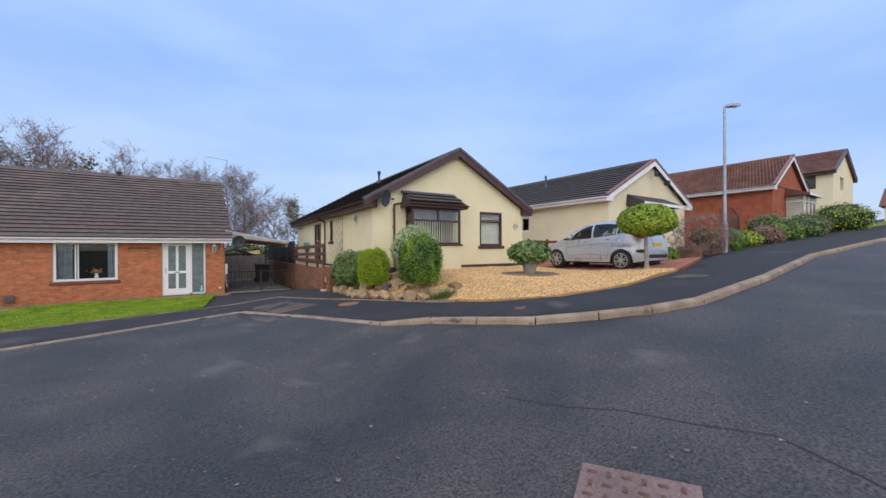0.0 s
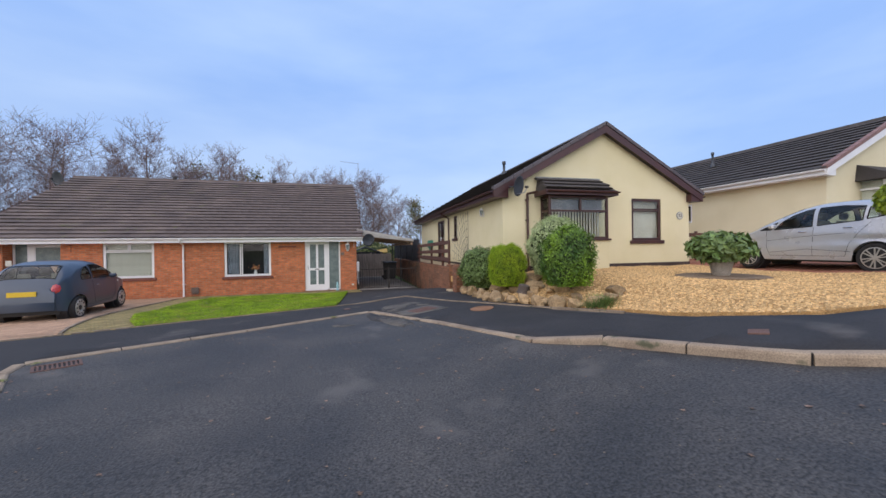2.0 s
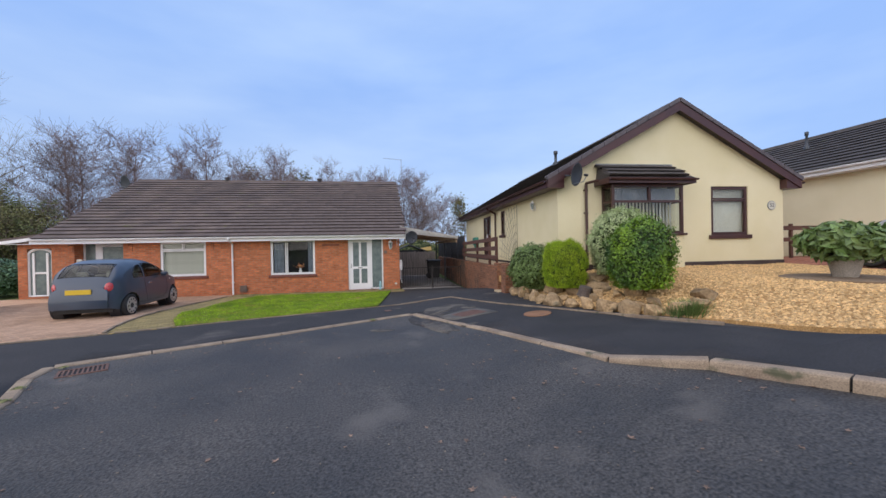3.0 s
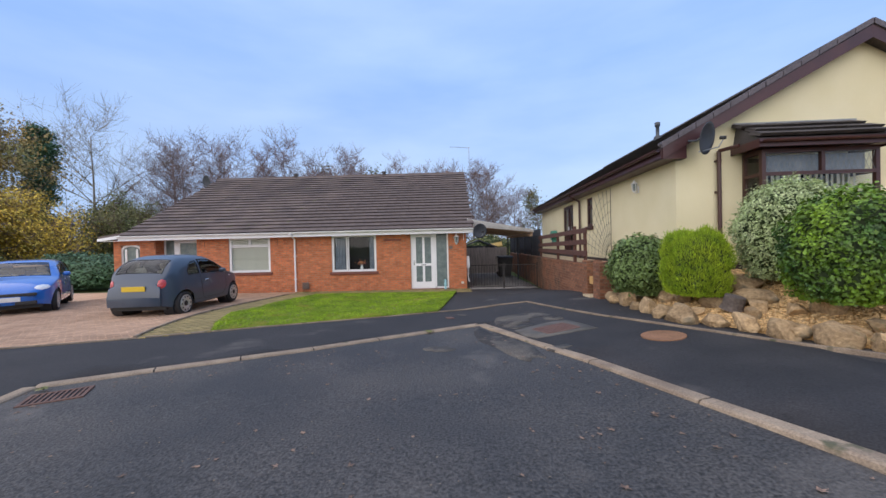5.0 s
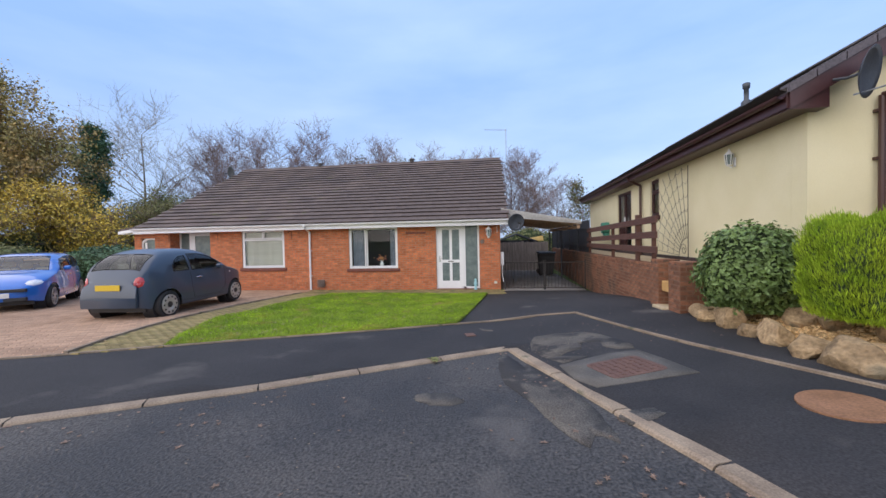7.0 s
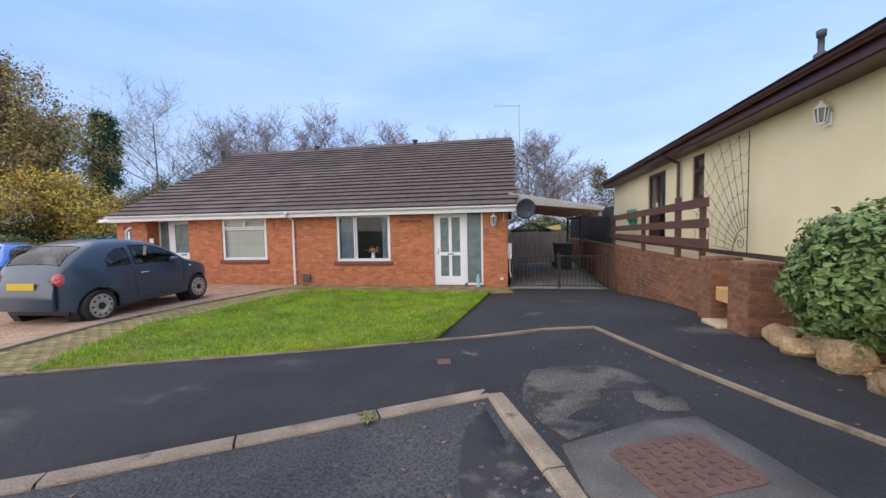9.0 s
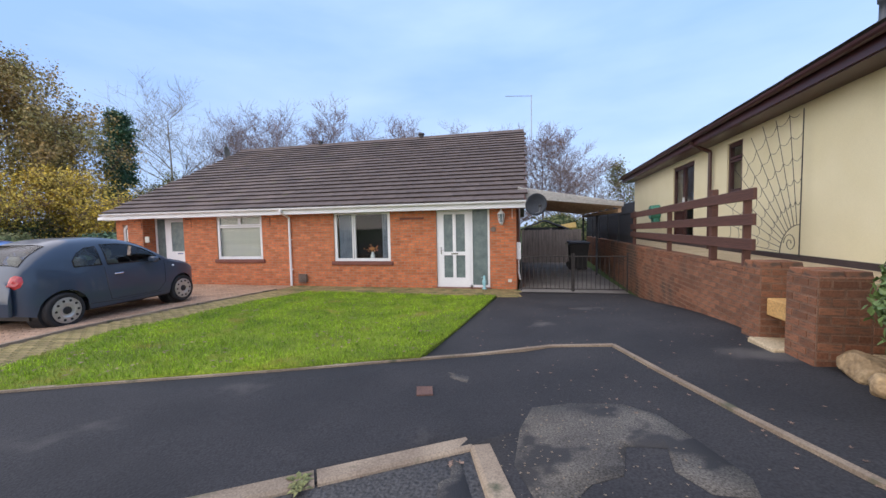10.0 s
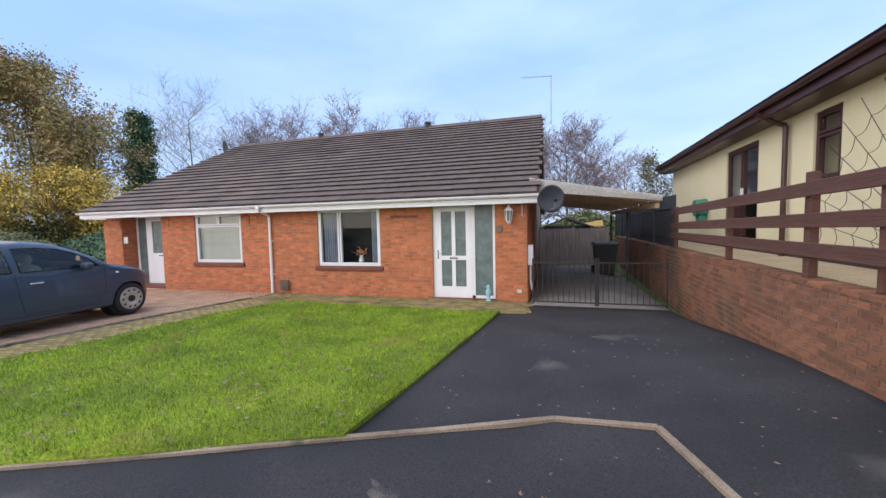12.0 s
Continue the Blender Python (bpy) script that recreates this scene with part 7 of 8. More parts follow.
    bm.free()
    for nm, polys in groups.items():
        for side in ((-1, 1) if nm == "side_window" else (0,)):
            b2 = bmesh.new()
            for pts in polys:
                if side and sum(p[1] for p in pts) * side < 0:
                    continue
                b2.faces.new([b2.verts.new(p) for p in pts])
            bmesh.ops.remove_doubles(b2, verts=b2.verts[:], dist=0.0008)
            ob = part(nm, b2, paint if nm == "body" else "carglass", c, smooth_shade=True)
            if nm != "body":
                ob.visible_shadow = False

    def skin(u, zz):
        s = sec(u)
        return float(np.interp(zz, [b for _, b in s[:20]], [a for a, _ in s[:20]]))

    def roof(u, yy):
        s = sec(u)[::-1]
        return float(np.interp(abs(yy), [a for a, _ in s], [b for _, b in s]))
    # seals round the panes
    for poly in side_glass:
        pts = []
        for (ax, az), (bx_, bz_) in zip(poly, poly[1:] + poly[:1]):
            m_ = max(2, int(math.hypot(bx_ - ax, bz_ - az) / 0.06))
            pts += [(ax + (bx_ - ax) * k / m_, az + (bz_ - az) * k / m_) for k in range(m_)]
        for side in (-1, 1):
            bm = bmesh.new()
            path_tube(bm, [(u, side * (skin(u, zz) + 0.001), zz) for u, zz in pts + pts[:1]], 0.011, 5)
            part("window_seal", bm, "cartrim", c)
    for x0, x1, h0, h1 in (rear_glass, front_glass):
        ring = [(x0, h0 * (1 - k / 5)) for k in range(11)] + [(x0 + (x1 - x0) * k / 6, -(h0 + (h1 - h0) * k / 6)) for k in range(1, 7)]
        ring += [(x1, -h1 * (1 - k / 5)) for k in range(1, 11)] + [(x1 + (x0 - x1) * k / 6, h1 + (h0 - h1) * k / 6) for k in range(1, 7)]
        bm = bmesh.new()
        path_tube(bm, [(u, v, roof(u, v) + 0.001) for u, v in ring], 0.010, 5)
        part("window_seal", bm, "cartrim", c)
    # floor, arches and seats inside
    part("underside", boxes((0.25, length - 0.25, -half * 0.70, half * 0.70, 0.19, 0.42), (wheels[0] + wheel_r + 0.08, wheels[1] - wheel_r - 0.08, -half * 0.90, half * 0.90, 0.21, 0.36)), "blackplastic", c)
    for wx in wheels:
        for side in (-1, 1):
            bm = bmesh.new()
            tube(bm, (wx, side * (half - 0.34), wheel_r), (wx, side * (half - 0.13), wheel_r), wheel_r + 0.075, wheel_r + 0.048, 26)
            part("wheel_arch", bm, "blackplastic", c)
    mid = wheels[0] + (wheels[1] - wheels[0]) * 0.52
    for ux, ws, tall in ((mid, (-0.36, 0.36), H - 0.42), (wheels[0] + 0.28, (-0.32, 0.32), H - 0.50)):
        for yy in ws:
            bm = boxes((ux - 0.10, ux + 0.42, yy - 0.24, yy + 0.24, 0.42, 0.56), bevel=0.04)
            part("seat_cushion", bm, interior, c)
            bm = boxes((-0.07, 0.07, yy - 0.23, yy + 0.23, 0.0, tall - 0.52), bevel=0.05)
            part("seat_back", bm, interior, c).matrix_basis = pose(ux - 0.08, 0, 0.52, 0, -10, 0)
            bm = boxes((-0.045, 0.045, yy - 0.13, yy + 0.13, 0.0, 0.17), bevel=0.04)
            part("head_rest", bm, interior, c).matrix_basis = pose(ux - 0.18, 0, tall + 0.02, 0, -8, 0)
    dash = front_glass[1] - 0.16
    part("dashboard", boxes((dash - 0.30, dash + 0.02, -half * 0.78, half * 0.78, belt - 0.28, belt - 0.02), bevel=0.04), "cabin", c)
    bm = bmesh.new()
    path_tube(bm, [(0.0, 0.18 * math.cos(k * math.pi / 10), 0.18 * math.sin(k * math.pi / 10)) for k in range(21)], 0.014, 6)
    tube(bm, (0, -0.17, 0), (0, 0.17, 0), 0.018)
    part("steering_wheel", bm, "cabin", c).matrix_basis = pose(dash - 0.42, -0.36, belt + 0.0, 0, -22, 0)
    # wheels
    for wx in wheels:
        for side in (-1, 1):
            wh = empty("wheel", pose(wx, side * (half - 0.115), wheel_r))
            wh.parent = c
            bm = bmesh.new()
            R = wheel_r * 0.73
            lathe(bm, [(R, -0.085), (wheel_r * 0.90, -0.095), (wheel_r * 0.97, -0.085), (wheel_r, -0.06), (wheel_r, 0.06), (wheel_r * 0.97, 0.085), (wheel_r * 0.90, 0.095), (R, 0.085)], 32, pose(0, 0, 0, 90, 0, 0))
            part("tyre", bm, "tyre", wh, smooth_shade=False)
            face = pose(0, side * 0.090, 0, 90 if side < 0 else -90, 0, 0)
            bm = bmesh.new()
            lathe(bm, [(R, -0.01), (R * 1.0, 0.008), (R * 0.93, 0.010), (R * 0.92, -0.03)], 32, face, False)
            part("rim", bm, "rim", wh)
            if rim_style == "holes":
                bm = bmesh.new()
                lathe(bm, [(R * 0.925, -0.004), (R * 0.88, 0.010), (R * 0.55, 0.016), (R * 0.42, 0.004), (R * 0.30, 0.002)], 32, face)
                part("wheel_trim", bm, "rim", wh)
                for k in range(10):
                    a = k * 0.6283
                    bm = bmesh.new()
                    tube(bm, (0, -0.004, 0), (0, 0.004, 0), 0.021, 0.021, 8)
                    part("trim_hole", bm, "tyre", wh).matrix_basis = pose(math.cos(a) * R * 0.77, side * 0.1035, math.sin(a) * R * 0.77)
                bm = bmesh.new()
                lathe(bm, [(R * 0.30, 0.0), (R * 0.29, 0.014), (R * 0.1, 0.018)], 20, face)
                part("hub_cap", bm, "blackplastic", wh)
            else:
                part("wheel_dish", lathe(bmesh.new(), [(R * 0.92, -0.03), (R * 0.2, -0.04)], 24, face), "blackplastic", wh)
                for k in range(12):
                    a = 30 * k + (9 if k % 2 else 0)
                    bm = boxes((-0.012, 0.012, -0.009, 0.009, R * 0.16, R * 0.96))
                    part("spoke", bm, "rim", wh).matrix_basis = pose(0, side * 0.088, 0, 0, a, 0)
                part("hub_cap", lathe(bmesh.new(), [(R * 0.24, -0.01), (R * 0.20, 0.008)], 18, face), "rim", wh)
    # lamps seated on the skin
    for nm, mt, lx, lz, ly, (rw, rh), end in lamps:
        for side in (-1, 1):
            vs, fs = [], []
            for i in range(7):
                for j in range(9):
                    r, a = i / 6, j * math.pi / 4
                    zz = lz + rh * r * math.sin(a)
                    if end == "side":
                        u = lx + rw * r * math.cos(a)
                        vs.append((u, side * (skin(u, zz) + 0.012 * (1 - r ** 3) + 0.002), zz))
                    else:
                        yy = ly + rw * r * math.cos(a)
                        s_ = sorted(((abs(float(np.interp(zz, [b for _, b in sec(q)], [e for e, _ in sec(q)])) - yy), q) for q in us if (q < length / 2) == (end == "rear")))
                        u = s_[0][1]
                        vs.append((u + (-1 if end == "rear" else 1) * (0.012 + 0.012 * (1 - r ** 3)), side * yy, zz))
            for i in range(6):
                for j in range(8):
                    a = i * 9 + j
                    fs.append((a, a + 1, a + 10, a + 9))
            raw(nm, vs, fs, mt, c, smooth_shade=True)
    if plate:
        mt, px_, pz_ = plate
        part("number_plate", boxes((px_ - 0.008, px_ + 0.008, -0.26, 0.26, pz_ - 0.057, pz_ + 0.057), bevel=0.004), mt, c)
    if bumper:
        for b0, b1, z0, z1 in bumper:
            part("bumper_insert", boxes((b0, b1, -half * 0.62, half * 0.62, z0, z1), bevel=0.012), "blackplastic", c)
    for side in (-1, 1):
        mx = front_glass[1] - 0.42
        bm = boxes((mx - 0.08, mx + 0.06, side * (half - 0.02), side * (half + 0.15), belt + 0.01, belt + 0.13), bevel=0.035)
        part("door_mirror", bm, paint, c, smooth_shade=False)
        for hx, hz in handles:
            yy = skin(hx, hz)
            part("door_handle", boxes((hx - 0.085, hx + 0.085, side * (yy + 0.004), side * (yy + 0.030), hz - 0.013, hz + 0.013), bevel=0.008), "chrome", c)
        for line in doors:
            bm = bmesh.new()
            pts = []
            for (ax, az), (bx_, bz_) in zip(line, line[1:]):
                pts += [(ax + (bx_ - ax) * k / 6, az + (bz_ - az) * k / 6) for k in range(6)]
            pts.append(line[-1])
            path_tube(bm, [(u, side * (skin(u, zz) - 0.0005), zz) for u, zz in pts], 0.0045, 4)
            part("door_gap", bm, "tyre", c)
    return c


def put_car(rear, front, side_off, wheels, lift=0.02, **kw):
    """The wheels' places give the pose of each car."""
    d = Vector((front[0] - rear[0], front[1] - rear[1], 0)).normalized()
    n = Vector((-d.y, d.x, 0)) * side_off
    o = Vector((rear[0], rear[1], 0)) - d * wheels[0] + n
    zz = (height(*rear) + height(*front)) / 2 + lift
    return car(o.x, o.y, zz, math.degrees(math.atan2(d.y, d.x)), wheels=wheels, **kw)


put_car((-7.28, -5.40), (-7.44, -3.10), 0.72, (0.62, 2.92), label="small slate-blue retro hatchback car parked on the block driveway", paint="carblue", length=3.55, width=1.63,
        top=[(0, .52), (.03, .72), (.09, .90), (.20, 1.08), (.38, 1.27), (.62, 1.40), (.95, 1.475), (1.35, 1.49), (1.75, 1.455), (2.1, 1.345), (2.4, 1.18), (2.62, 1.04), (2.85, .985), (3.1, .93), (3.3, .85), (3.45, .72), (3.52, .60), (3.55, .48)],
        belt=0.94, wheel_r=0.29, side_glass=[[(0.80, 0.99), (1.24, 0.99), (1.20, 1.32), (1.02, 1.30), (0.88, 1.22), (0.79, 1.10)], [(1.34, 0.985), (2.42, 0.985), (2.26, 1.13), (2.08, 1.235), (1.86, 1.315), (1.60, 1.35), (1.30, 1.35)]],
        rear_glass=(0.20, 0.56, 0.52, 0.50), front_glass=(1.98, 2.58, 0.50, 0.62), plate=("plateyellow", 0.01, 0.72), plan=5.0, plan_tail=6.0, handles=[(1.50, 0.80)],
        lamps=[("tail_lamp", "redlens", 0, 0.82, 0.56, (0.075, 0.11), "rear"), ("head_lamp", "clearlens", 0, 0.74, 0.54, (0.09, 0.09), "front"), ("side_repeater", "clearlens", 2.70, 0.83, 0, (0.035, 0.02), "side")],
        doors=[[(1.27, 0.95), (1.28, 0.60), (1.34, 0.34), (2.30, 0.34), (2.46, 0.50), (2.50, 0.95)], [(2.56, 0.90), (2.9, 0.92), (3.2, 0.86)], [(0.98, 0.33), (1.5, 0.30), (2.4, 0.31)]])
SILVER = dict(label="silver five-door hatchback car parked on the red block driveway", paint="carsilver", length=3.99, width=1.69,
              top=[(0, .56), (.03, .85), (.08, 1.05), (.20, 1.30), (.38, 1.49), (.75, 1.575), (1.2, 1.605), (1.7, 1.595), (2.1, 1.515), (2.55, 1.33), (2.95, 1.13), (3.2, 1.02), (3.5, .93), (3.75, .81), (3.92, .66), (3.99, .48)],
              belt=1.0, wheel_r=0.31, side_glass=[[(0.50, 1.22), (0.86, 1.15), (0.84, 1.41), (0.62, 1.38)], [(0.93, 1.13), (1.72, 1.05), (1.72, 1.47), (1.30, 1.48), (0.91, 1.44)], [(1.82, 1.04), (2.62, 0.995), (2.44, 1.20), (2.22, 1.34), (1.98, 1.43), (1.82, 1.46)], [(2.70, 0.995), (2.96, 0.99), (2.56, 1.18)]],
              rear_glass=(0.12, 0.38, 0.54, 0.50), front_glass=(2.16, 3.02, 0.50, 0.66), rim_style="spokes", plate=("plateyellow", 0.02, 0.80), plan=5.0, plan_tail=8.0, bumper=[(-0.01, 0.06, 0.38, 0.50)], handles=[(1.16, 0.98), (2.0, 0.92)], crease=0.022,
              lamps=[("tail_lamp", "redlens", 0, 1.05, 0.60, (0.14, 0.075), "rear"), ("head_lamp", "clearlens", 0, 0.78, 0.60, (0.14, 0.07), "front"), ("rear_reflector", "cartrim", 0, 0.60, 0.66, (0.11, 0.06), "rear")],
              doors=[[(0.80, 1.08), (0.98, 0.86), (1.13, 0.62), (1.20, 0.34), (2.70, 0.34), (2.78, 0.55), (2.80, 0.98)], [(1.79, 1.02), (1.80, 0.34)], [(1.2, 0.86), (2.0, 0.80), (2.78, 0.72)], [(1.1, 0.44), (1.9, 0.50), (2.7, 0.42)]])
put_car((9.98, -12.21), (10.06, -9.68), -0.75, (0.72, 3.25), **SILVER)
put_car((-14.05, -2.75), (-12.40, -4.72), 0.0, (0.70, 3.25), label="bright blue hatchback car parked on the block driveway", paint="carbright", length=4.0, width=1.75,
        top=[(0, .55), (.03, .82), (.10, .99), (.35, 1.27), (.7, 1.40), (1.2, 1.45), (1.8, 1.43), (2.2, 1.32), (2.6, 1.13), (2.9, 1.0), (3.3, .93), (3.65, .83), (3.9, .68), (4.0, .48)],
        belt=0.94, wheel_r=0.31, side_glass=[[(0.70, 1.04), (1.55, 0.98), (1.56, 1.33), (1.0, 1.32)], [(1.65, 0.98), (2.62, 0.965), (2.40, 1.14), (2.14, 1.26), (1.66, 1.33)]], rear_glass=(0.16, 0.5, 0.54, 0.5), front_glass=(2.10, 2.86, 0.52, 0.66), rim_style="spokes",
        plate=("platewhite", 4.0, 0.45), plan=5.0, bumper=[(3.90, 4.0, 0.30, 0.39), (3.90, 3.995, 0.52, 0.60)], handles=[(1.1, 0.84), (1.9, 0.82)],
        lamps=[("head_lamp", "clearlens", 0, 0.72, 0.62, (0.14, 0.07), "front"), ("tail_lamp", "redlens", 0, 0.86, 0.62, (0.1, 0.09), "rear")], doors=[[(1.60, 0.95), (1.62, 0.34), (2.60, 0.34), (2.68, 0.92)]])
car(41.6, -15.4, height(43, -15.4) + 0.02, -120, "pale blue pickup truck parked on the street", "truckpaint", 5.1, 1.85,
    [(0, .75), (.02, 1.0), (.1, 1.12), (1.9, 1.12), (2.0, 1.5), (2.2, 1.72), (2.9, 1.76), (3.3, 1.62), (3.75, 1.25), (4.3, 1.14), (4.8, 1.04), (5.05, .85), (5.1, .6)], 1.08, (0.95, 4.1), 0.38,
    [[(2.15, 1.14), (2.80, 1.14), (2.80, 1.60), (2.25, 1.58)], [(2.88, 1.14), (3.60, 1.14), (3.30, 1.45), (2.88, 1.60)]], (1.97, 2.10, 0.6, 0.6), (3.25, 3.72, 0.6, 0.7), "spokes", 0.4, lamps=[("tail_lamp", "redlens", 0, 0.92, 0.75, (0.07, 0.12), "rear")])


# ---- covers, patches, leaves, grass ----
def cover(name, pts, material, label, up=0.006, category="drain cover", fn=height):
    bm = bmesh.new()
    lo = [bm.verts.new((x, y, fn(x, y) - 0.05)) for x, y in pts]
    hi = [bm.verts.new((x, y, fn(x, y) + up)) for x, y in pts]
    bm.faces.new(hi)
    bm.faces.new(lo[::-1])
    n = len(pts)
    for k in range(n):
        bm.faces.new((lo[k], lo[(k + 1) % n], hi[(k + 1) % n], hi[k]))
    ob = new(name, mesh_from(bm, name, material))
    return tagged(ob, label, category)


def blob(cx, cy, rx, ry, seed, n=40, rough=0.35, turn=0):
    out = []
    for k in range(n):
        a = k * 2 * math.pi / n
        r = 1 + rough * noise.noise(Vector((math.cos(a) * 1.6, math.sin(a) * 1.6, seed))) + 0.15 * noise.noise(Vector((math.cos(a) * 6, math.sin(a) * 6, seed)))
        px_, py_ = math.cos(a) * rx * r, math.sin(a) * ry * r
        c, s = math.cos(radians(turn)), math.sin(radians(turn))
        out.append((cx + px_ * c - py_ * s, cy + px_ * s + py_ * c))
    return out


slab("worn_patch", [(0.26, -7.10), (0.55, -7.04), (0.92, -7.08), (1.10, -7.25), (1.20, -7.55), (1.31, -7.95), (1.27, -8.10), (1.08, -8.08), (0.98, -7.90), (1.02, -7.68), (0.80, -7.66), (0.72, -7.95), (0.55, -8.02), (0.44, -8.16),
                    (0.72, -8.26), (0.42, -8.44), (0.28, -8.22), (0.14, -7.86), (0.17, -7.42)], "patch", 0.003, 0.02, 0.3, label="worn pale patch in the footway tarmac")
slab("cover_surround", [(0.36, -8.50), (0.92, -8.24), (1.28, -8.18), (1.40, -8.60), (1.49, -9.02), (1.02, -9.12), (0.56, -9.20), (0.42, -8.95)], "surround", 0.005, 0.02, 0.3, label="cracked grey concrete surround of the inspection cover")
slab("worn_patch", blob(0.72, -9.75, 0.16, 0.10, 7.5, turn=20), "patch", 0.003, 0.02, 0.3, label="worn pale patch in the footway")
slab("worn_patch", blob(0.06, -8.85, 0.22, 0.95, 2.5, turn=16, rough=0.6), "patch", 0.003, 0.02, 0.3, fn=road_z, label="worn pale patch in the road")
slab("worn_patch", blob(-0.85, -9.35, 0.22, 0.14, 4.5), "patch", 0.003, 0.02, 0.3, fn=road_z, label="worn pale patch in the road")
slab("worn_patch", blob(-7.0, -10.3, 0.9, 0.35, 5.5, turn=15), "patch", 0.003, 0.02, 0.3, label="worn pale patch in the footway")
slab("worn_patch", blob(-0.35, -6.5, 0.22, 0.07, 6.5, turn=-30, rough=0.6), "patch", 0.003, 0.02, 0.3, label="worn pale patch in the footway")
ICOVER = [(0.60, -8.58), (1.16, -8.39), (1.31, -8.88), (0.76, -9.05)]
bm = bmesh.new()
ring = []
for k in range(4):
    a, b, c_ = Vector(ICOVER[k - 1]), Vector(ICOVER[k]), Vector(ICOVER[(k + 1) % 4])
    for t in range(5):
        f = t / 4
        p, q = b.lerp(a, 0.14), b.lerp(c_, 0.14)
        ring.append((p * (1 - f) + b * f) * (1 - f) + (b * (1 - f) + q * f) * f)
hi = [bm.verts.new((p.x, p.y, height(p.x, p.y) + 0.010)) for p in ring]
lo = [bm.verts.new((p.x, p.y, height(p.x, p.y) - 0.03)) for p in ring]
bm.faces.new(hi)
for k in range(len(ring)):
    bm.faces.new((lo[k], lo[(k + 1) % len(ring)], hi[(k + 1) % len(ring)], hi[k]))
icover = tagged(new("inspection_cover", mesh_from(bm, "inspection_cover", "manhole")), "rusty rounded inspection cover with raised studs in the footway", "drain cover")
for i in range(7):
    for j in range(6):
        u, v = (i + 0.8) / 7.6, (j + 0.8) / 6.6
        xx = (0.60 * (1 - u) + 1.16 * u) * (1 - v) + (0.76 * (1 - u) + 1.31 * u) * v
        yy = (-8.58 * (1 - u) - 8.39 * u) * (1 - v) + (-9.05 * (1 - u) - 8.88 * u) * v
        ob = new("cover_stud", mesh_from(boxes((-0.026, 0.026, -0.009, 0.009, 0, 0.004)), "cover_stud", "manhole"))
        ob.matrix_basis = pose(xx, yy, height(xx, yy) + 0.0105, 0, 0, 18 + (90 if (i + j) % 2 else 0))
        ob.parent = icover
cover("round_cover", [(2.00 + 0.25 * math.cos(k * math.pi / 12), -9.78 + 0.25 * math.sin(k * math.pi / 12)) for k in range(24)], "roundcover", "round rusty manhole cover in the footway", 0.012)
cover("stopcock_cover", [(-0.77, -6.80), (-0.63, -6.77), (-0.58, -6.94), (-0.72, -6.98)], "manhole", "small rusty stopcock cover in the footway", 0.012)
cover("stopcock_cover", [(3.25, -14.2), (3.4, -14.1), (3.5, -14.25), (3.35, -14.35)], "manhole", "small rusty stopcock cover in the footway", 0.012)
cover("utility_cover", [(7.5, -14.75), (8.2, -14.85), (8.1, -15.35), (7.4, -15.25)], "patch", "square concrete utility cover in the footway", 0.012)
cover("road_manhole", [(0.85, -17.21), (1.11, -17.78), (0.54, -18.06), (0.28, -17.49)], "roadcover", "worn brown square manhole cover in the road", 0.014, fn=road_z)
for i in range(6):
    for j in range(6):
        u, v = (i + 0.7) / 6.6, (j + 0.7) / 6.6
        xx, yy = 0.85 + 0.26 * u - 0.57 * v, -17.21 - 0.57 * u - 0.28 * v
        bm = boxes((-0.028, 0.028, -0.012, 0.012, 0, 0.004))
        ob = new("cover_stud", mesh_from(bm, "cover_stud", "manhole"))
        ob.matrix_basis = pose(xx, yy, road_z(xx, yy) + 0.0145, 0, 0, -65 + (90 if (i + j) % 2 else 0))
        ob.parent = bpy.data.objects["road_manhole"]
dg = empty("drain_grate", pose(-4.58, -10.86, road_z(-4.58, -10.86), 0, 0, 30), "rusty iron gully grate at the kerb", "drain grate")
part("frame", boxes((-0.24, 0.24, -0.17, -0.14, -0.02, 0.014), (-0.24, 0.24, 0.14, 0.17, -0.02, 0.014), (-0.24, -0.21, -0.14, 0.14, -0.02, 0.014), (0.21, 0.24, -0.14, 0.14, -0.02, 0.014)), "manhole", dg)
# Near-flush dark plate painted as the shaded depth below the bars.
part("pit", boxes((-0.21, 0.21, -0.14, 0.14, -0.02, 0.004)), "dark", dg)
for k in range(9):
    part("bar", boxes((-0.19 + k * 0.045, -0.17 + k * 0.045, -0.14, 0.14, 0.0045, 0.013)), "manhole", dg)
bm = bmesh.new()
crack = [(1.15, -16.2), (1.35, -16.7), (1.58, -17.05), (1.72, -17.5), (1.9, -17.9), (1.75, -18.3), (1.55, -18.7)]
for a, b in zip(crack, crack[1:]):
    tube(bm, (a[0], a[1], road_z(*a) - 0.002), (b[0], b[1], road_z(*b) - 0.002), 0.008, 0.008, 5)
tagged(new("road_joint", mesh_from(bm, "road_joint", "iron")), "dark sealed joint line in the road", "road joint")


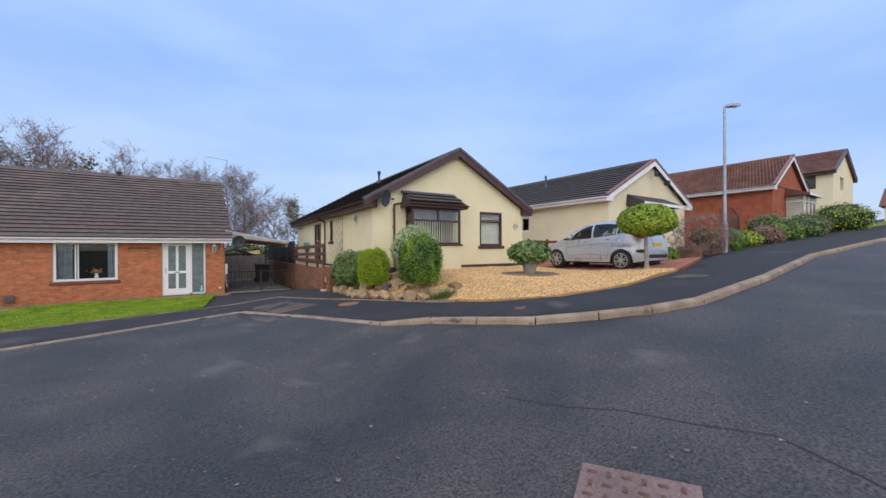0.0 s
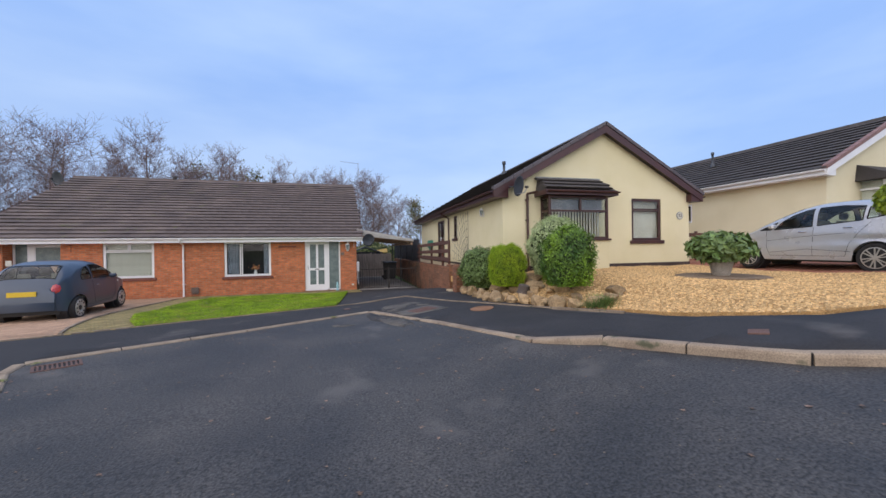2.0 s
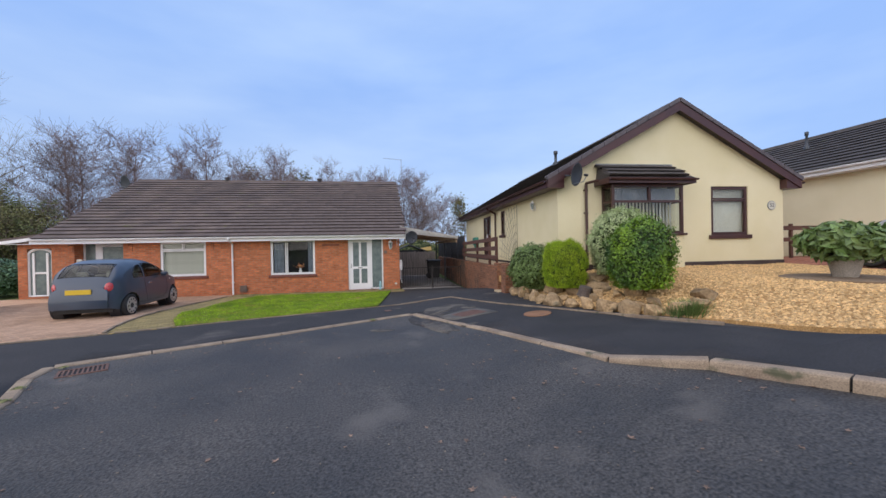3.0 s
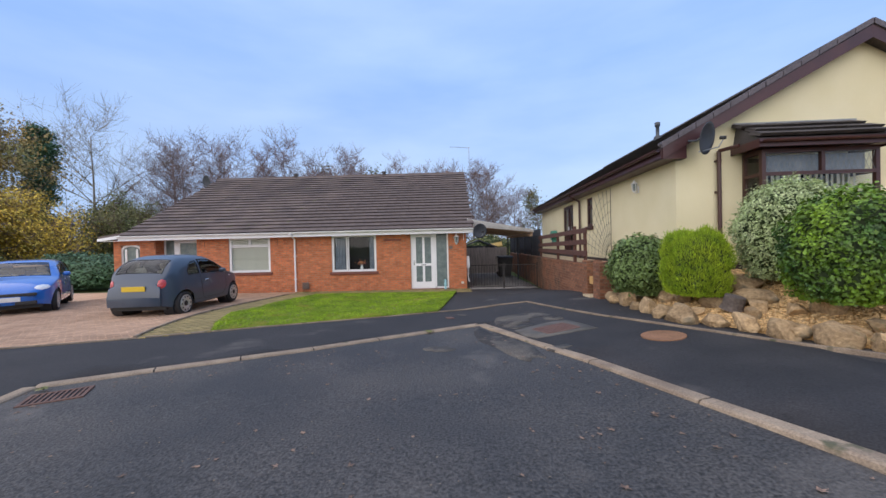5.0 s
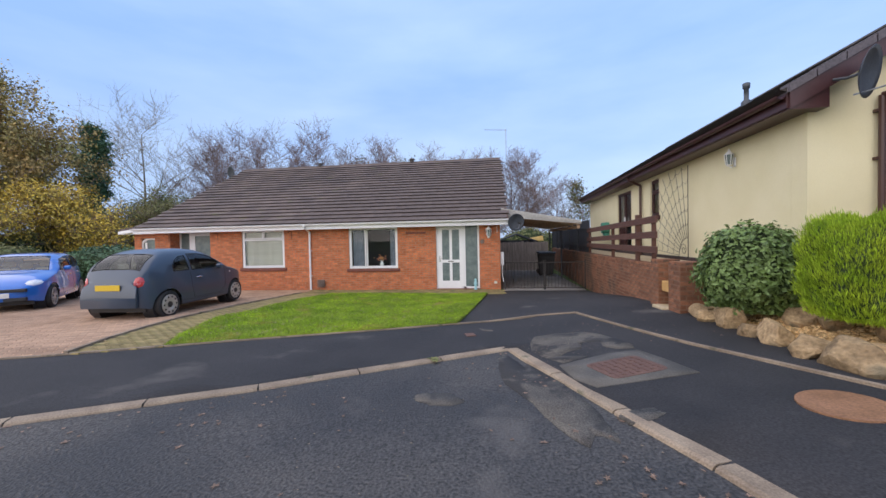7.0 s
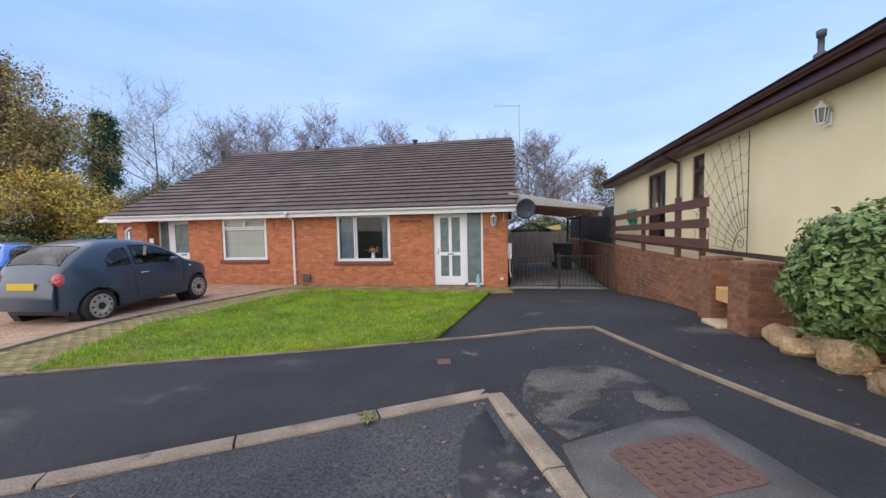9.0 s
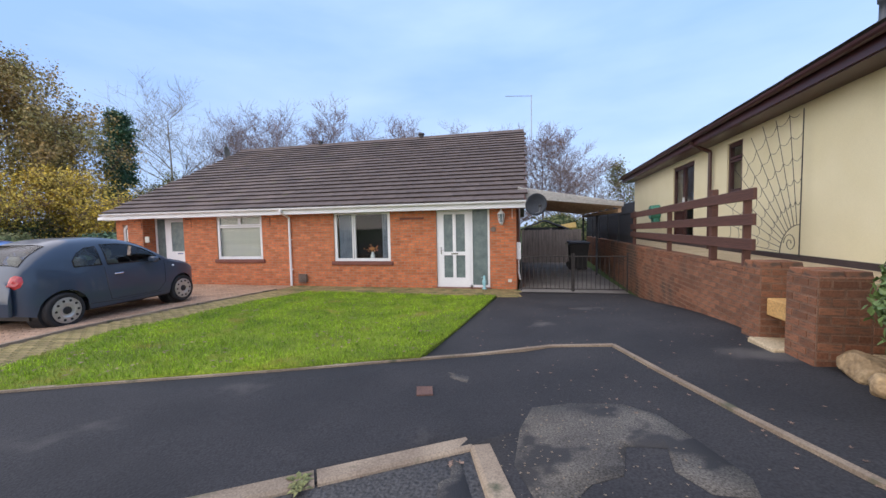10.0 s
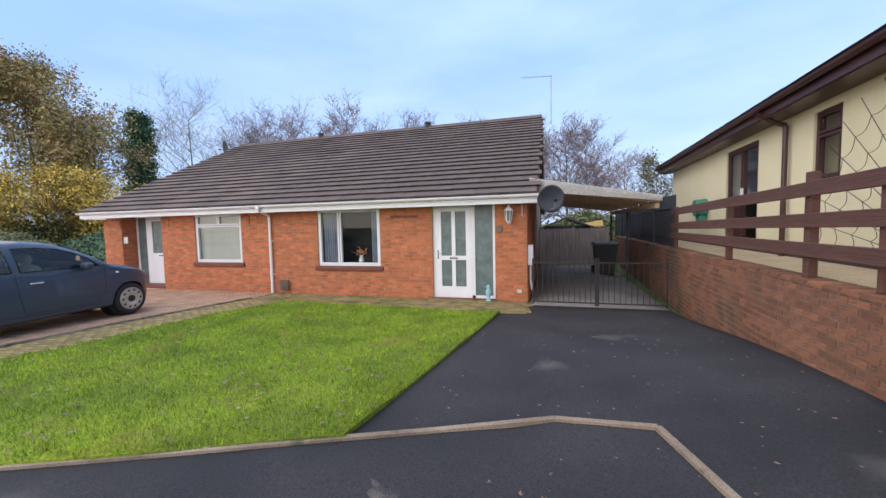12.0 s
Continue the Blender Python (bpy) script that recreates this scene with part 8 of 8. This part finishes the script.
def scatter_leaves(name, spots, size, label, material="leaf"):
    rng2 = np.random.default_rng(17)
    vs, fs = [], []
    for x, y, z in spots:
        a = rng2.uniform(0, 6.28)
        s = size * rng2.uniform(0.5, 1.3)
        c, d = math.cos(a), math.sin(a)
        n0 = len(vs)
        shape = ((-1, 0, .05), (-.35, .3, .1), (-.2, .95, .25), (.25, .35, .1), (1, .5, .2), (.55, 0, .1), (.9, -.6, .25), (.2, -.35, .1), (-.3, -.9, .2), (-.4, -.25, .1))
        for u, v, w in shape:
            r = rng2.uniform(0.55, 1.15)
            vs.append((x + (u * c - v * d * 0.8) * s * r, y + (u * d + v * c * 0.8) * s * r, z + w * s * 0.5 + 0.004))
        fs.append(tuple(range(n0, n0 + 10)))
    return raw(name, vs, fs, material, None, label, "stuff")


rng = np.random.default_rng(23)
spots = []
while len(spots) < 460:
    x, y = rng.uniform(-6, 9), rng.uniform(-22, -7.5)
    near = rng.random() < 0.3
    if near:
        k = rng.integers(3, 15)
        x, y = KERB[k][0] + rng.normal(0, 0.5), KERB[k][1] - abs(rng.normal(0, 0.35))
    if not inside(x, y, KERB[:20] + [(5, -24)]):
        continue
    spots.append((x, y, road_z(x, y)))
scatter_leaves("fallen_leaves", spots, 0.030, "scattered brown fallen leaves on the road")
spots = []
while len(spots) < 420:
    x, y = rng.uniform(-6, 0), rng.uniform(-7.7, -1.2)
    if inside(x, y, LAWN):
        spots.append((x, y, height(x, y) + 0.066))
scatter_leaves("lawn_leaves", spots, 0.034, "small fallen autumn leaves on the lawn")
spots = []
while len(spots) < 260:
    x, y = rng.uniform(-4, 3), rng.uniform(-9, -0.6)
    if not inside(x, y, LAWN) and x > -0.6 - (y + 5.8) * 1.0 * (y < -5.8) and x < 2.6:
        spots.append((x, y, height(x, y)))
scatter_leaves("drive_leaves", spots, 0.020, "tiny fallen leaves on the driveway")
spots = [(rng.uniform(-6, 6), rng.uniform(-20, -9), 0) for _ in range(1500)]
spots = [(x, y, road_z(x, y)) for x, y, _ in spots if inside(x, y, KERB[:20] + [(5, -24)])]
spots += [(x, y, height(x, y) + 0.003) for x, y in zip(rng.normal(0.35, 0.45, 260), rng.normal(-7.7, 0.5, 260)) if inside(x, y, [(-0.1, -7.5), (0.3, -8.6), (0.9, -10), (1.5, -9.5), (1.4, -6.8), (0, -6.6)])]
scatter_leaves("road_grit", spots, 0.011, "pale grit and stone chips on the road", "kerb")

for k, (x, y) in enumerate([(-1.05, -8.22), (-1.0, -8.28), (-4.9, -10.7), (-4.75, -11.5), (-4.55, -11.9)]):
    wd = empty("weed", pose(x, y, height(x, y) - 0.01), "small green weed growing at the kerb", "weed", "kerb weeds")
    vs, fs = [], []
    for i in range(26):
        a, l = rng.uniform(0, 6.28), rng.uniform(0.02, 0.09)
        c, d = math.cos(a), math.sin(a)
        n0 = len(vs)
        vs += [(0, 0, 0.005), (c * l * 0.6 - d * 0.012, d * l * 0.6 + c * 0.012, 0.03), (c * l, d * l, 0.02), (c * l * 0.6 + d * 0.012, d * l * 0.6 - c * 0.012, 0.03)]
        fs.append((n0, n0 + 1, n0 + 2, n0 + 3))
    raw("weed_leaf", vs, fs, "hedgeleaf", wd)

# lawn blades
n = 110000
rng = np.random.default_rng(5)
bx, by = rng.uniform(-6.05, -0.4, n), rng.uniform(-7.85, -1.0, n)
keep = np.array([inside(a, b, LAWN) for a, b in zip(bx, by)])
bx, by = bx[keep], by[keep]
n = len(bx)
bz = np.array([height(a, b) + 0.03 + 0.03 * noise.noise(Vector((a * 1.3, b * 1.3, 0))) for a, b in zip(bx, by)])
ang, hh = rng.uniform(0, 6.28, n), rng.uniform(0.02, 0.055, n)
lx, ly = rng.normal(0, 0.02, n), rng.normal(0, 0.02, n)
w = 0.0035
vs = np.empty((n, 3, 3))
vs[:, 0] = np.stack([bx - np.cos(ang) * w, by - np.sin(ang) * w, bz - 0.01], 1)
vs[:, 1] = np.stack([bx + np.cos(ang) * w, by + np.sin(ang) * w, bz - 0.01], 1)
vs[:, 2] = np.stack([bx + lx, by + ly, bz + hh], 1)
raw("lawn_grass", vs.reshape(-1, 3).tolist(), [(3 * k, 3 * k + 1, 3 * k + 2) for k in range(n)], "blade", None, "short green lawn grass blades", "stuff")


# block pavers
def pavers(name, poly, material, parent, angle, focus, limit, off, lx=0.2, ly=0.1, fn=height, box_=None):
    c, s = math.cos(radians(angle)), math.sin(radians(angle))
    xs, ys = [p[0] for p in poly], [p[1] for p in poly]
    ms = []
    R = int(26 / ly)
    cx, cy = (min(xs) + max(xs)) / 2, (min(ys) + max(ys)) / 2
    for j in range(-R, R):
        for i in range(-int(14 / lx), int(14 / lx)):
            u, v = (i + (0.5 if j % 2 else 0)) * lx, j * ly
            x, y = cx + u * c - v * s, cy + u * s + v * c
            if min(xs) < x < max(xs) and min(ys) < y < max(ys) and inside(x, y, poly):
                dzx = (fn(x + 0.1, y) - fn(x - 0.1, y)) / 0.2
                dzy = (fn(x, y + 0.1) - fn(x, y - 0.1)) / 0.2
                gx, gy = c * dzx + s * dzy, -s * dzx + c * dzy
                a, b = lx - 0.007, ly - 0.007
                ms.append(Matrix(((c * a, -s * b, 0, x), (s * a, c * b, 0, y), (gx * a, gy * b, 0.02, fn(x, y) + off + random.uniform(-0.001, 0.002)), (0, 0, 0, 1))))
    pieces(name, ms, material, parent, focus, limit)


flat = [(-.5, -.5, -.5), (.5, -.5, -.5), (.5, .5, -.5), (-.5, .5, -.5)]
pavers("paver", LAWN[7:] + [(-0.5, -1.28), (0.04, -1.26), (0.04, -0.03), (-6.56, -0.03)] + [(x + 0.05, y) for x, y in DRIVE_SIDE[::-1]], "pathpaver", bpy.data.objects["garden_path"], 8, (-5.9, -4.5, 0), 300, 0.010)
pavers("paver", [(x - 0.05, y) for x, y in DRIVE_SIDE] + [(-6.69, -0.1), (-10.4, -0.1), (-13.5, -0.5), (-14.5, -8.8), (-13, -10.1), (-9.5, -9.5), (-6.6, -8.5)], "paver", bpy.data.objects["driveway"], 45, (-7.2, -6.5, 0), 300, 0.016)
pavers("paver", [(9.4, -13.95), (9.72, -10.5), (10.7, -7.22), (13.5, -7.22), (13.5, -12.9), (11.6, -13.5)], "redpaver", bpy.data.objects["drive_pink"], 20, (10, -13, 1.2), 0, 0.012)

# ---- bricks of the walls ----
pieces("brick", HOUSE_A_BRICKS, "brick", house_a, (-0.6, 0.0, 1.0), 300)
pieces("brick", WALL_BRICKS, "oldbrick", wall, (2.7, -5.0, 0.8), 300)
